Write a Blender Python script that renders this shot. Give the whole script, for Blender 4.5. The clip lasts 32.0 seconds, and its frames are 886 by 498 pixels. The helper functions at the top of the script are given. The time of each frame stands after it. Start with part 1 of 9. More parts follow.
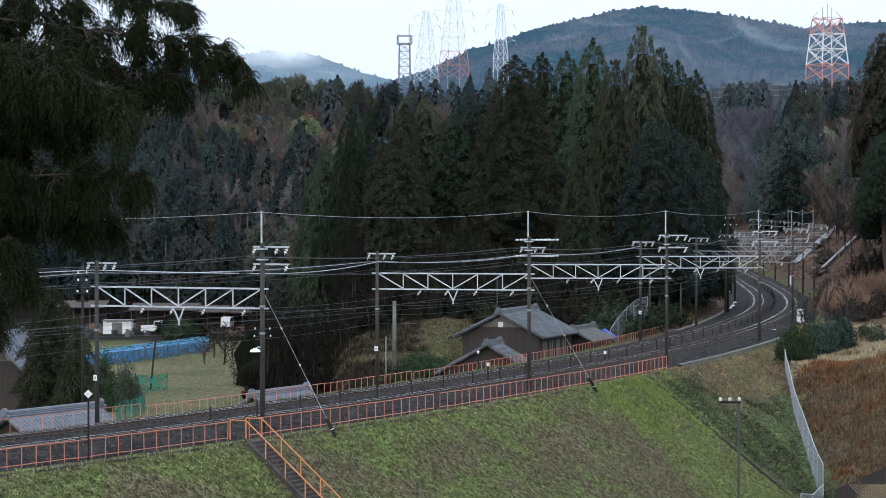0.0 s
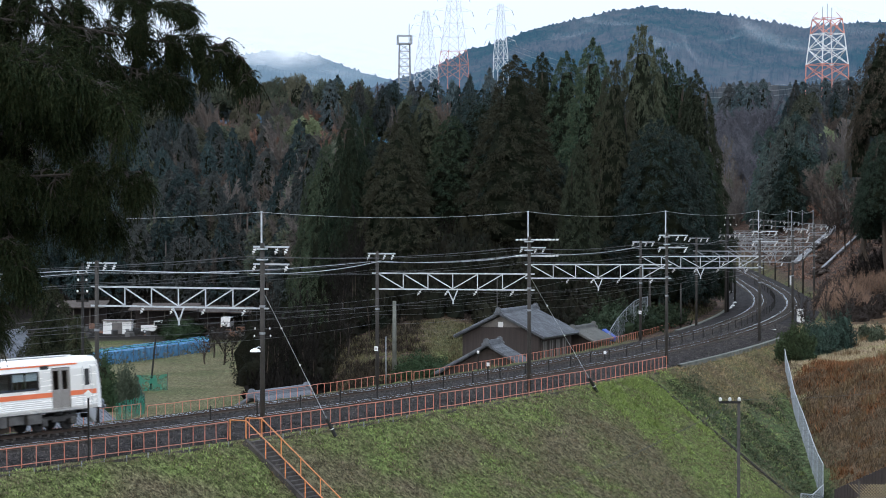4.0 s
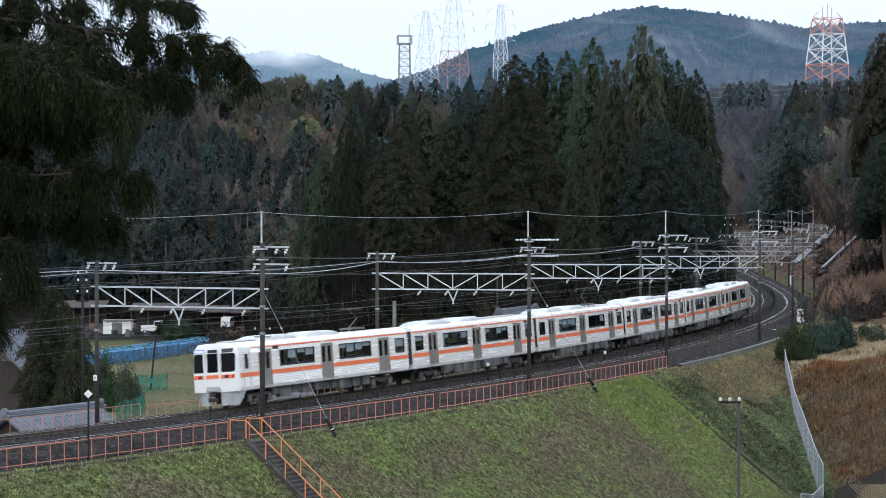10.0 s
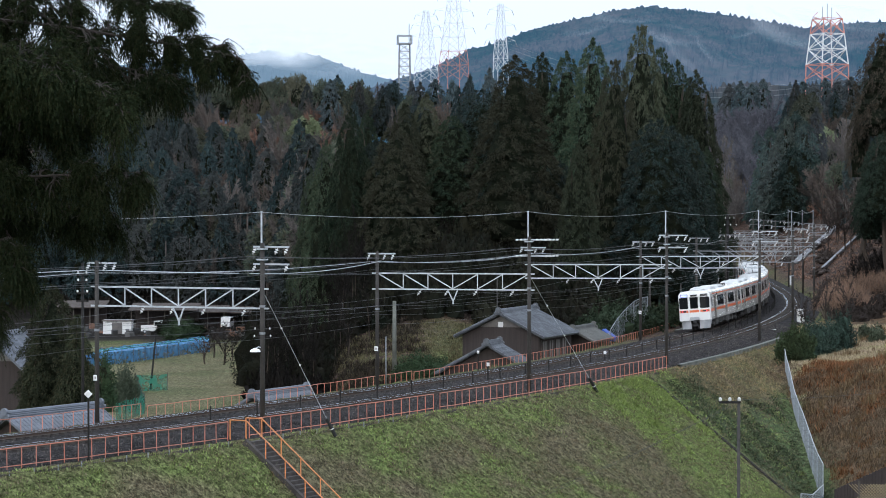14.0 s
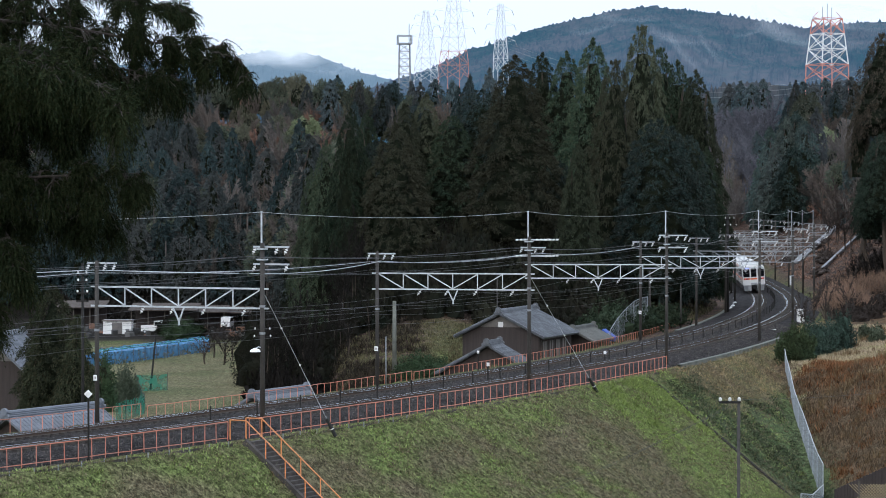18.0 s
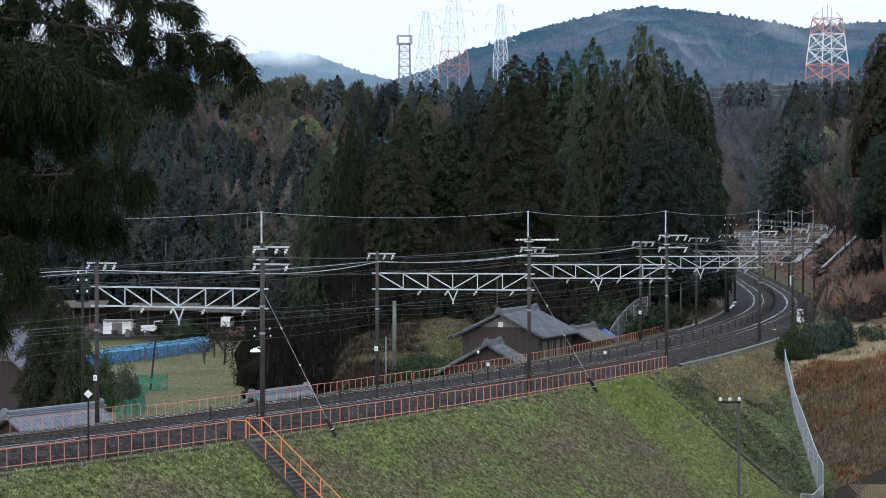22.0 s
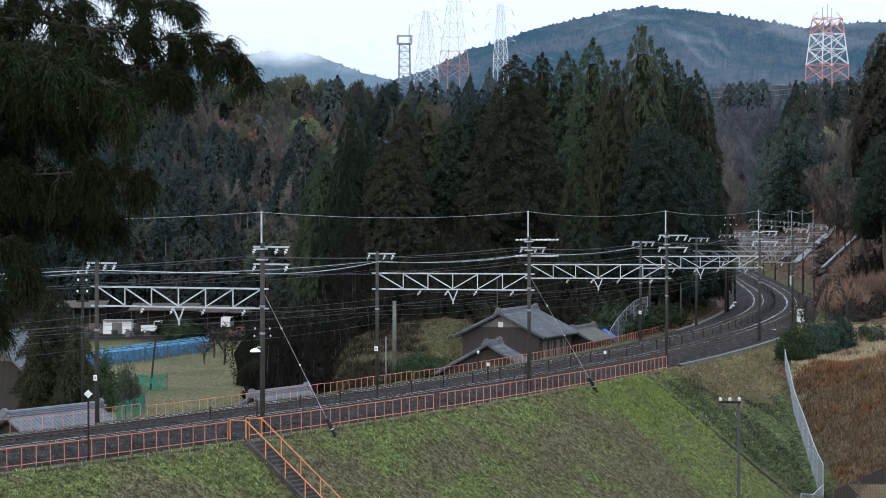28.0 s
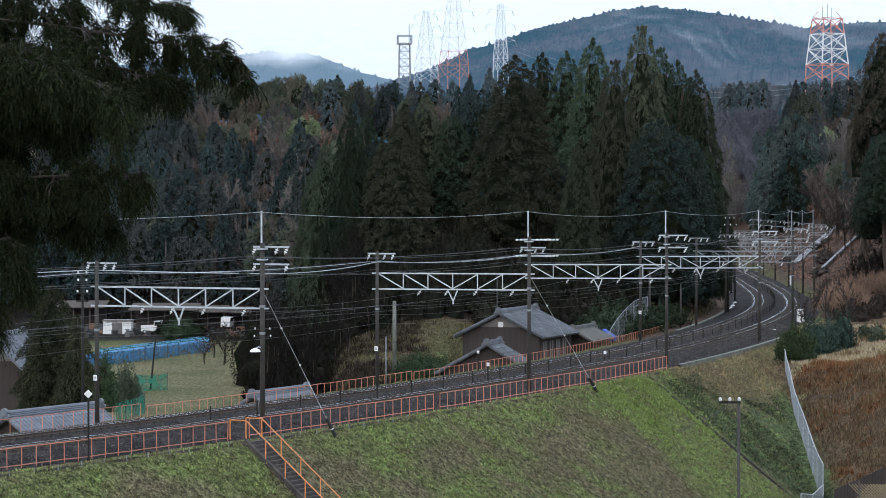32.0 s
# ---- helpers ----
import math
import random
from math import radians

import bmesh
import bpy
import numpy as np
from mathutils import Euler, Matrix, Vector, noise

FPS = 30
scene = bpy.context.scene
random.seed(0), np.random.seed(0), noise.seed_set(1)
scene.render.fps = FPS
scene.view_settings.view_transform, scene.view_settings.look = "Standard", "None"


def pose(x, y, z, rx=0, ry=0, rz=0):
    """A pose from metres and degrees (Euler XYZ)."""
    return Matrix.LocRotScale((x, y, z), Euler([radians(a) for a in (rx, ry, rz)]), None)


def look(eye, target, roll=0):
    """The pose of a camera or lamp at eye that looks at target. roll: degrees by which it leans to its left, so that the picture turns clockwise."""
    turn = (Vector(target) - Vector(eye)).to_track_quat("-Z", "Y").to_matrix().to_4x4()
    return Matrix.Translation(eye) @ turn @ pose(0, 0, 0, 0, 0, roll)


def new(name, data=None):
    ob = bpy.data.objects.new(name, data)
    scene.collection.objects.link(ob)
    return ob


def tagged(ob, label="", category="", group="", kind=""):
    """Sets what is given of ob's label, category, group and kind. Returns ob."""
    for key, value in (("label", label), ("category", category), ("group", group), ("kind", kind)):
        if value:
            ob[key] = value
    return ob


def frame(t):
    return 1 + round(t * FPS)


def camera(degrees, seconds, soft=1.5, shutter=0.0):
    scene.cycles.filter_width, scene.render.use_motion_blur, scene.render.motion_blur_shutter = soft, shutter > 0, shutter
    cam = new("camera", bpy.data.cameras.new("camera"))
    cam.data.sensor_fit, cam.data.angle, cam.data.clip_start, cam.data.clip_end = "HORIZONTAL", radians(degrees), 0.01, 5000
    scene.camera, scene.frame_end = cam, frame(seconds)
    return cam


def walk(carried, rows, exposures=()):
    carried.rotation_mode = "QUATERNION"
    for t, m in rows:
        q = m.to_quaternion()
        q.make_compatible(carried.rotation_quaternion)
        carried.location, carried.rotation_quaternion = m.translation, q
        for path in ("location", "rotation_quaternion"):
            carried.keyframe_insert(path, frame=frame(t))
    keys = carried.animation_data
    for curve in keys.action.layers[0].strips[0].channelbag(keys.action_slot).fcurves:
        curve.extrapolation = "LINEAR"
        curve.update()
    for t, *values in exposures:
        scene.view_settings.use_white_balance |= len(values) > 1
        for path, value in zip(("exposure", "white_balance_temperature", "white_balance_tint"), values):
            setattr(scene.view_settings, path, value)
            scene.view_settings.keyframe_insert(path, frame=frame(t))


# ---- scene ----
# ---- camera: on a hillside above the line, held still ----
EYE = (0.0, 0.0, 11.12)
cam = camera(21.25, 32.0, soft=1.0, shutter=0.25)
walk(cam, [(0.0, look(EYE, (0.0, 1000.0, 11.12 - 16.99))), (32.0, look(EYE, (0.0, 1000.0, 11.12 - 16.99)))])

# ---- world: overcast winter sky after rain ----
world = bpy.data.worlds.new("world")
scene.world = world
world.use_nodes = True
wn, wl = world.node_tree.nodes, world.node_tree.links
wn.clear()
sky = wn.new("ShaderNodeTexSky")
sky.sky_type, sky.sun_disc = "NISHITA", False
sky.sun_elevation, sky.sun_rotation = radians(32), radians(200)
sky.air_density, sky.dust_density, sky.ozone_density = 1.0, 6.0, 1.0
bg_sky, bg_cloud, bg_mix, w_out = (wn.new("ShaderNodeBackground"), wn.new("ShaderNodeBackground"),
                                   wn.new("ShaderNodeMixShader"), wn.new("ShaderNodeOutputWorld"))
bg_sky.inputs["Strength"].default_value = 0.15
bg_cloud.inputs["Color"].default_value = (0.81, 0.94, 1.13, 1)
# an overcast dome: the zenith nearly three times as bright as the horizon
dome, dome_xyz, dome_up = wn.new("ShaderNodeTexCoord"), wn.new("ShaderNodeSeparateXYZ"), wn.new("ShaderNodeMapRange")
wl.new(dome.outputs["Generated"], dome_xyz.inputs[0])
wl.new(dome_xyz.outputs["Z"], dome_up.inputs[0])
dome_up.inputs[3].default_value, dome_up.inputs[4].default_value = 1.20, 2.25
wl.new(dome_up.outputs[0], bg_cloud.inputs["Strength"])
bg_mix.inputs[0].default_value = 0.85
wl.new(sky.outputs[0], bg_sky.inputs["Color"])
wl.new(bg_sky.outputs[0], bg_mix.inputs[1])
wl.new(bg_cloud.outputs[0], bg_mix.inputs[2])
wl.new(bg_mix.outputs[0], w_out.inputs["Surface"])
sun_data = bpy.data.lights.new("sun", "SUN")
sun_data.energy, sun_data.angle, sun_data.color = 0.5, radians(25), (1.0, 0.98, 0.95)
sun = new("sun", sun_data)
sun.matrix_world = look((-60, -160, 110), (0, 150, 0))
scene.view_settings.exposure = 0.0

# ---- tools ----
def npmesh(name, verts, faces, material, smooth=False):
    """A mesh from an (n,3) array and an (m,3) or (m,4) array."""
    me = bpy.data.meshes.new(name)
    verts, faces = np.asarray(verts, np.float32), np.asarray(faces, np.int32)
    k = faces.shape[1]
    me.vertices.add(len(verts))
    me.vertices.foreach_set("co", verts.ravel())
    me.loops.add(faces.size)
    me.loops.foreach_set("vertex_index", faces.ravel())
    me.polygons.add(len(faces))
    me.polygons.foreach_set("loop_start", np.arange(0, faces.size, k, dtype=np.int32))
    me.update(calc_edges=True)
    me.validate()
    me.polygons.foreach_set("use_smooth", [smooth] * len(me.polygons))
    if material:
        me.materials.append(material)
    return me


def mesh_of(name, bm, material, smooth=False):
    me = bpy.data.meshes.new(name)
    bmesh.ops.recalc_face_normals(bm, faces=bm.faces)
    bm.to_mesh(me)
    bm.free()
    if smooth:
        me.polygons.foreach_set("use_smooth", [True] * len(me.polygons))
    if material:
        me.materials.append(material)
    return me


def part(name, bm, material, parent, label="", smooth=False):
    """One mesh object under a thing or a part."""
    me = bm if isinstance(bm, bpy.types.Mesh) else mesh_of(name, bm, material, smooth)
    ob = new(name, me)
    ob.parent = parent
    return tagged(ob, label)


def thing(name, label, category, group="", kind="", m=None, data=None):
    ob = new(name, data)
    if m is not None:
        ob.matrix_world = m
    return tagged(ob, label, category, group, kind)


def solid(name, bm, material, label, category, group="", kind="", m=None, smooth=False):
    return thing(name, label, category, group, kind, m, mesh_of(name, bm, material, smooth))


def box(bm, x0, x1, y0, y1, z0, z1, bevel=0.0):
    vs = [bm.verts.new((x, y, z)) for x in (x0, x1) for y in (y0, y1) for z in (z0, z1)]
    fs = [bm.faces.new([vs[i] for i in f]) for f in
          ((0, 1, 3, 2), (4, 6, 7, 5), (0, 4, 5, 1), (2, 3, 7, 6), (0, 2, 6, 4), (1, 5, 7, 3))]
    if bevel:
        es = {e for f in fs for e in f.edges}
        bmesh.ops.bevel(bm, geom=list(es), offset=bevel, segments=1, affect="EDGES")
    return bm


def beam(bm, a, b, w, h=None):
    """A straight bar of section w x h from a to b."""
    a, b = Vector(a), Vector(b)
    h = h or w
    d = (b - a).normalized()
    side = d.cross(Vector((0, 0, 1)))
    side = side.normalized() if side.length > 1e-4 else Vector((1, 0, 0))
    up = side.cross(d)
    c = [(side * i * w / 2 + up * j * h / 2) for i, j in ((-1, -1), (1, -1), (1, 1), (-1, 1))]
    va, vb = [bm.verts.new(a + o) for o in c], [bm.verts.new(b + o) for o in c]
    for i in range(4):
        bm.faces.new((va[i], va[(i + 1) % 4], vb[(i + 1) % 4], vb[i]))
    bm.faces.new(va[::-1])
    bm.faces.new(vb)
    return bm


def tube(bm, pts, radii, n=8, caps=True):
    """A round tube through pts; radii one number or a list."""
    pts = [Vector(p) for p in pts]
    if not isinstance(radii, (list, tuple)):
        radii = [radii] * len(pts)
    rings = []
    ref = Vector((0.31, 0.17, 0.93))
    for i, p in enumerate(pts):
        d = (pts[min(i + 1, len(pts) - 1)] - pts[max(i - 1, 0)]).normalized()
        u = d.cross(ref)
        u = u.normalized() if u.length > 1e-3 else Vector((1, 0, 0))
        v = d.cross(u)
        rings.append([bm.verts.new(p + (u * math.cos(2 * math.pi * k / n) + v * math.sin(2 * math.pi * k / n)) * radii[i])
                      for k in range(n)])
    for r0, r1 in zip(rings, rings[1:]):
        for k in range(n):
            bm.faces.new((r0[k], r0[(k + 1) % n], r1[(k + 1) % n], r1[k]))
    if caps:
        bm.faces.new(rings[0][::-1])
        bm.faces.new(rings[-1])
    return bm


def sag(a, b, drop, n=10):
    a, b = Vector(a), Vector(b)
    return [a.lerp(b, i / n) - Vector((0, 0, 4 * drop * (i / n) * (1 - i / n))) for i in range(n + 1)]


def noisy(x, y, sc, seed=0):
    """Cheap smooth value noise for arrays, -1..1."""
    rs = np.random.RandomState(seed + 7)
    out, amp = 0.0, 0.0
    for k in range(5):
        a, b, ph, ph2 = rs.uniform(0.6, 1.7), rs.uniform(0.6, 1.7), rs.uniform(0, 6.3), rs.uniform(0, 6.3)
        th = rs.uniform(0, 3.14)
        c, s = math.cos(th), math.sin(th)
        w = 1.0 / (1 + 0.5 * k)
        out = out + w * np.sin((x * c + y * s) * a * (1 + k * 0.7) / sc + ph) * np.cos((y * c - x * s) * b * (1 + k * 0.7) / sc + ph2)
        amp += w
    return out / amp * 1.6


# ---- the line of the railway: centre of the far track by distance s ----
KAPPA = np.interp(np.arange(-300.0, 720.0),
                  (-300, -40, 0, 40, 80, 120, 160, 200, 250, 330, 360, 470, 720),
                  (0, 0, -3.1, -2.45, -2.55, -2.0, -2.2, -1.05, 0.0, -0.1, -4.0, -4.5, -1.0)) / 1000
_h = np.concatenate([[0], np.cumsum((KAPPA[1:] + KAPPA[:-1]) / 2)])
_h = _h - _h[300] + 0.5526
_hm = (_h[1:] + _h[:-1]) / 2
_x = np.concatenate([[0], np.cumsum(np.sin(_hm))])
_y = np.concatenate([[0], np.cumsum(np.cos(_hm))])
LINE_S, LINE_X, LINE_Y, LINE_H = np.arange(-300.0, 720.0), _x - _x[300] - 18.289, _y - _y[300] + 120.847, _h
GAP = 3.9       # between the two track centres


def on_line(s, q=0.0, z=0.0):
    """World point at distance s along the line, q metres to its right, z above the rails."""
    h = np.interp(s, LINE_S, LINE_H)
    return Vector((float(np.interp(s, LINE_S, LINE_X) + q * math.cos(h)), float(np.interp(s, LINE_S, LINE_Y) - q * math.sin(h)), z))


def head(s):
    return float(np.interp(s, LINE_S, LINE_H))


def cant(s):
    return float(np.interp(s, (-60, 0, 200, 260), (0.03, 0.08, 0.08, 0.0)))


def line_coords(X, Y):
    """s and q of many points (arrays)."""
    k = np.arange(0, len(LINE_S), 6)
    px, py, ph, ps = LINE_X[k], LINE_Y[k], LINE_H[k], LINE_S[k]
    s, q = np.empty(X.shape), np.empty(X.shape)
    for i in range(0, X.size, 20000):
        x, y = X.flat[i:i + 20000], Y.flat[i:i + 20000]
        j = np.argmin((x[:, None] - px) ** 2 + (y[:, None] - py) ** 2, axis=1)
        dx, dy = x - px[j], y - py[j]
        ds = dx * np.sin(ph[j]) + dy * np.cos(ph[j])
        ss = ps[j] + ds
        hh = np.interp(ss, LINE_S, LINE_H)
        cx, cy = np.interp(ss, LINE_S, LINE_X), np.interp(ss, LINE_S, LINE_Y)
        s.flat[i:i + 20000] = ss
        q.flat[i:i + 20000] = (x - cx) * np.cos(hh) - (y - cy) * np.sin(hh)
    return s, q


def step(a, b, x):
    t = np.clip((x - a) / (b - a), 0, 1)
    return t * t * (3 - 2 * t)


def hill_foot(u):
    return np.interp(u, (-0.3, -0.08, -0.055, 0.0, 0.1, 0.12, 0.14, 0.2, 0.4), (372, 366, 262, 285, 320, 480, 420, 330, 300))


def ground_z(X, Y):
    """Height of the ground sheet for arrays or numbers."""
    X, Y = np.atleast_1d(np.asarray(X, float)), np.atleast_1d(np.asarray(Y, float))
    s, q = line_coords(X, Y)
    u = X / np.maximum(Y, 30.0)
    bed = -0.62
    # beyond the far track: a lower valley floor, rising along the line
    low = np.interp(s, (-60, 20, 45, 72, 100, 130, 200), (-5.0, -5.0, -4.2, -3.0, -1.2, 0.3, 1.0))
    low = low + (-6.2 - low) * step(9, 24, -q) * (1 - step(-0.058, -0.035, u))
    left_in = -q - 5.4
    left = np.where(low < bed, np.maximum(low, bed - left_in * 0.7), np.minimum(low, bed + left_in * 0.3))
    left = left + step(-0.02, 0.02, u) * step(8, 40, left_in) * step(95, 150, s) * 7
    # wooded knoll behind the houses
    knoll = step(-0.068, 0.012, u) * step(180, 238, Y) * 4.6 * step(6, 20, -q - 5.4)
    left = left + knoll
    # this side: a steep embankment
    right_in = q - 7.9
    slope = bed - right_in * 0.78
    slope = np.maximum(slope, -15.0)
    hill_near = 9.4 - 0.34 * np.maximum(Y - 4, 0) - 0.02 * np.abs(X)
    bank = -7.2 + (Y - 172) * 0.21 + (X - 28) * 0.55
    bank = np.minimum(np.minimum(bank, -1.25 + (X - 34) * 0.08), 2.5)
    bank = np.where((X > 20) & (Y > 60), bank, -20)
    right = np.maximum(np.maximum(slope, hill_near), bank)
    right = np.maximum(right, np.minimum((right_in - 2.0) * 0.55, 26.0) * step(112, 150, s) - 20 * (1 - step(100, 112, s)))
    z = np.where(q < -5.4, left, np.where(q > 7.9, right, bed))
    # wooded hills behind
    crest = np.interp(u, (-0.4, -0.19, -0.08, -0.05, 0.03, 0.09, 0.118, 0.135, 0.16, 0.3), (43, 42, 38, 28, 26, 24, 15, 22, 34, 40))
    foot = hill_foot(u)
    rampz = low + (1.5 - low) * step(0, 26, Y - foot) + (crest - 1.5) * np.clip((Y - foot - 20) / 320.0, 0, 1) ** 0.9
    hills = rampz + noisy(X, Y, 40.0, 3) * 2.5 * step(0, 60, Y - foot)
    z = np.where((Y > foot) & (q < -5.4), np.maximum(hills, np.where(Y < foot + 60, left, -99)), z)
    z = np.where((Y > foot) & (q > 7.9), np.maximum(z, hills), z)
    z = np.where(Y > 740, z * (1 - step(740, 1000, Y)) - 30 * step(740, 1000, Y), z)
    # cutting for the line itself
    z = np.where((q > -5.4) & (q < 7.9), bed, z)
    rough = noisy(X, Y, 2.2, 1) * 0.07 + noisy(X, Y, 7.0, 2) * 0.12
    return z + np.where((q < -6.5) | (q > 8.8), rough, 0)


def gz(x, y):
    return float(ground_z(x, y)[0])

# ---- materials ----
def mat(name, c1, c2=None, rough=0.8, metal=0.0, scale=2.0, fine=30.0, bump=0.0, island=0.0, objrand=0.0, coat=0.0,
        fine_amt=0.35, spec=0.5, stretch=None, bump_scale=None, rough_var=0.1):
    """Two colours mixed by a broad and a fine noise, with bump; island, objrand: random lightness by piece."""
    m = bpy.data.materials.new(name)
    m.use_nodes = True
    n, l = m.node_tree.nodes, m.node_tree.links
    b = n["Principled BSDF"]
    c2 = c2 or tuple(v * 0.7 for v in c1)
    tc = n.new("ShaderNodeTexCoord")
    src = tc.outputs["Object"]
    if stretch:
        mp = n.new("ShaderNodeMapping")
        mp.inputs["Scale"].default_value = stretch
        l.new(src, mp.inputs[0])
        src = mp.outputs[0]
    n1, n2 = n.new("ShaderNodeTexNoise"), n.new("ShaderNodeTexNoise")
    n1.inputs["Scale"].default_value, n1.inputs["Detail"].default_value = scale, 5
    n2.inputs["Scale"].default_value, n2.inputs["Detail"].default_value = fine, 3
    l.new(src, n1.inputs["Vector"])
    l.new(src, n2.inputs["Vector"])
    ramp = n.new("ShaderNodeMapRange")
    ramp.inputs[1].default_value, ramp.inputs[2].default_value = 0.32, 0.68
    l.new(n1.outputs[0], ramp.inputs[0])
    fac = n.new("ShaderNodeMath")
    fac.operation, fac.use_clamp = "MULTIPLY_ADD", True
    sub = n.new("ShaderNodeMath")
    sub.operation = "SUBTRACT"
    sub.inputs[1].default_value = 0.5
    l.new(n2.outputs[0], sub.inputs[0])
    l.new(sub.outputs[0], fac.inputs[0])
    fac.inputs[1].default_value = fine_amt * 3
    l.new(ramp.outputs[0], fac.inputs[2])
    mix = n.new("ShaderNodeMix")
    mix.data_type = "RGBA"
    mix.inputs[6].default_value, mix.inputs[7].default_value = (*c1, 1), (*c2, 1)
    l.new(fac.outputs[0], mix.inputs[0])
    col = mix.outputs[2]
    if island or objrand:
        rnd = n.new("ShaderNodeNewGeometry" if island else "ShaderNodeObjectInfo")
        mr = n.new("ShaderNodeMapRange")
        amt = island or objrand
        mr.inputs[3].default_value, mr.inputs[4].default_value = 1 - amt, 1 + amt
        l.new(rnd.outputs["Random Per Island" if island else "Random"], mr.inputs[0])
        vm = n.new("ShaderNodeVectorMath")
        vm.operation = "SCALE"
        l.new(col, vm.inputs[0])
        l.new(mr.outputs[0], vm.inputs["Scale"])
        col = vm.outputs[0]
    l.new(col, b.inputs["Base Color"])
    rv = n.new("ShaderNodeMapRange")
    rv.inputs[3].default_value, rv.inputs[4].default_value = max(rough - rough_var, 0.02), min(rough + rough_var, 1)
    l.new(n2.outputs[0], rv.inputs[0])
    l.new(rv.outputs[0], b.inputs["Roughness"])
    b.inputs["Metallic"].default_value = metal
    b.inputs["Specular IOR Level"].default_value = spec
    b.inputs["Coat Weight"].default_value = coat
    if bump:
        bp = n.new("ShaderNodeBump")
        bp.inputs["Strength"].default_value = 0.8
        bp.inputs["Distance"].default_value = bump
        if bump_scale:
            n3 = n.new("ShaderNodeTexNoise")
            n3.inputs["Scale"].default_value, n3.inputs["Detail"].default_value = bump_scale, 4
            l.new(src, n3.inputs["Vector"])
            l.new(n3.outputs[0], bp.inputs["Height"])
        else:
            l.new(n2.outputs[0], bp.inputs["Height"])
        l.new(bp.outputs[0], b.inputs["Normal"])
    return m


def glow(name, c, strength):
    m = bpy.data.materials.new(name)
    m.use_nodes = True
    b = m.node_tree.nodes["Principled BSDF"]
    b.inputs["Base Color"].default_value = (*c, 1)
    b.inputs["Emission Color"].default_value = (*c, 1)
    b.inputs["Emission Strength"].default_value = strength
    return m


def leaf_mat(name, c1, c2, c3, scale=0.12, island=0.45, rough=0.75, tone=None, spread=(0.68, 1.35)):
    """Foliage: two greens by broad noise, a third for some clumps, light and dark leaves; tone: a hue that single trees lean to."""
    m = mat(name, c1, c2, rough=rough, scale=scale, fine=1.1, island=island, fine_amt=0.5, spec=0.04)
    n, l = m.node_tree.nodes, m.node_tree.links
    b = n["Principled BSDF"]
    geo = n.new("ShaderNodeNewGeometry")
    ramp = n.new("ShaderNodeMapRange")
    ramp.inputs[1].default_value, ramp.inputs[2].default_value = 0.6, 1.0
    mul = n.new("ShaderNodeMath")
    mul.operation = "MULTIPLY"
    mul.inputs[1].default_value = 7.31
    fr = n.new("ShaderNodeMath")
    fr.operation = "FRACT"
    l.new(geo.outputs["Random Per Island"], mul.inputs[0])
    l.new(mul.outputs[0], fr.inputs[0])
    l.new(fr.outputs[0], ramp.inputs[0])
    mix = n.new("ShaderNodeMix")
    mix.data_type = "RGBA"
    old = b.inputs["Base Color"].links[0].from_socket
    l.new(ramp.outputs[0], mix.inputs[0])
    l.new(old, mix.inputs[6])
    mix.inputs[7].default_value = (*c3, 1)
    info = n.new("ShaderNodeObjectInfo")
    mr = n.new("ShaderNodeMapRange")
    mr.inputs[3].default_value, mr.inputs[4].default_value = spread
    l.new(info.outputs["Random"], mr.inputs[0])
    col = mix.outputs[2]
    if tone:
        tm, tf, tr, tx = n.new("ShaderNodeMath"), n.new("ShaderNodeMath"), n.new("ShaderNodeMapRange"), n.new("ShaderNodeMix")
        tm.operation, tf.operation, tx.data_type = "MULTIPLY", "FRACT", "RGBA"
        tm.inputs[1].default_value = 13.7
        l.new(info.outputs["Random"], tm.inputs[0])
        l.new(tm.outputs[0], tf.inputs[0])
        tr.inputs[1].default_value, tr.inputs[2].default_value, tr.inputs[4].default_value = 0.3, 0.95, 0.75
        l.new(tf.outputs[0], tr.inputs[0])
        l.new(tr.outputs[0], tx.inputs[0])
        l.new(col, tx.inputs[6])
        tx.inputs[7].default_value = (*tone, 1)
        col = tx.outputs[2]
    vm = n.new("ShaderNodeVectorMath")
    vm.operation = "SCALE"
    l.new(col, vm.inputs[0])
    l.new(mr.outputs[0], vm.inputs["Scale"])
    l.new(vm.outputs[0], b.inputs["Base Color"])
    return m


M_STEEL = mat("galvanised_steel", (0.56, 0.59, 0.62), (0.42, 0.45, 0.48), rough=0.5, metal=0.35, scale=1.5, fine=14)
M_STEEL_DARK = mat("dull_galvanised_steel", (0.30, 0.32, 0.34), (0.20, 0.21, 0.225), rough=0.55, metal=0.3, scale=1.5, fine=14)
M_POLE = mat("weathered_pole", (0.055, 0.048, 0.042), (0.03, 0.027, 0.024), rough=0.8, scale=0.8, fine=9, bump=0.004)
M_DARK = mat("dark_iron", (0.028, 0.026, 0.025), (0.016, 0.015, 0.014), rough=0.7, scale=3, fine=30, spec=0.2)
M_RAIL = mat("rail_steel", (0.92, 0.93, 0.94), (0.84, 0.85, 0.86), rough=0.2, metal=1.0, scale=1, fine=8, rough_var=0.05)
M_RAILSIDE = mat("rusty_rail_side", (0.07, 0.045, 0.032), (0.045, 0.03, 0.022), rough=0.85)
M_BALLAST = mat("wet_ballast", (0.046, 0.041, 0.041), (0.013, 0.012, 0.012), rough=0.85, scale=0.9, fine=6, bump=0.09, fine_amt=1.1, spec=0.05)
M_SLEEPER = mat("dark_sleeper", (0.09, 0.08, 0.075), (0.05, 0.045, 0.042), rough=0.85, scale=2, fine=15, bump=0.01, spec=0.15)
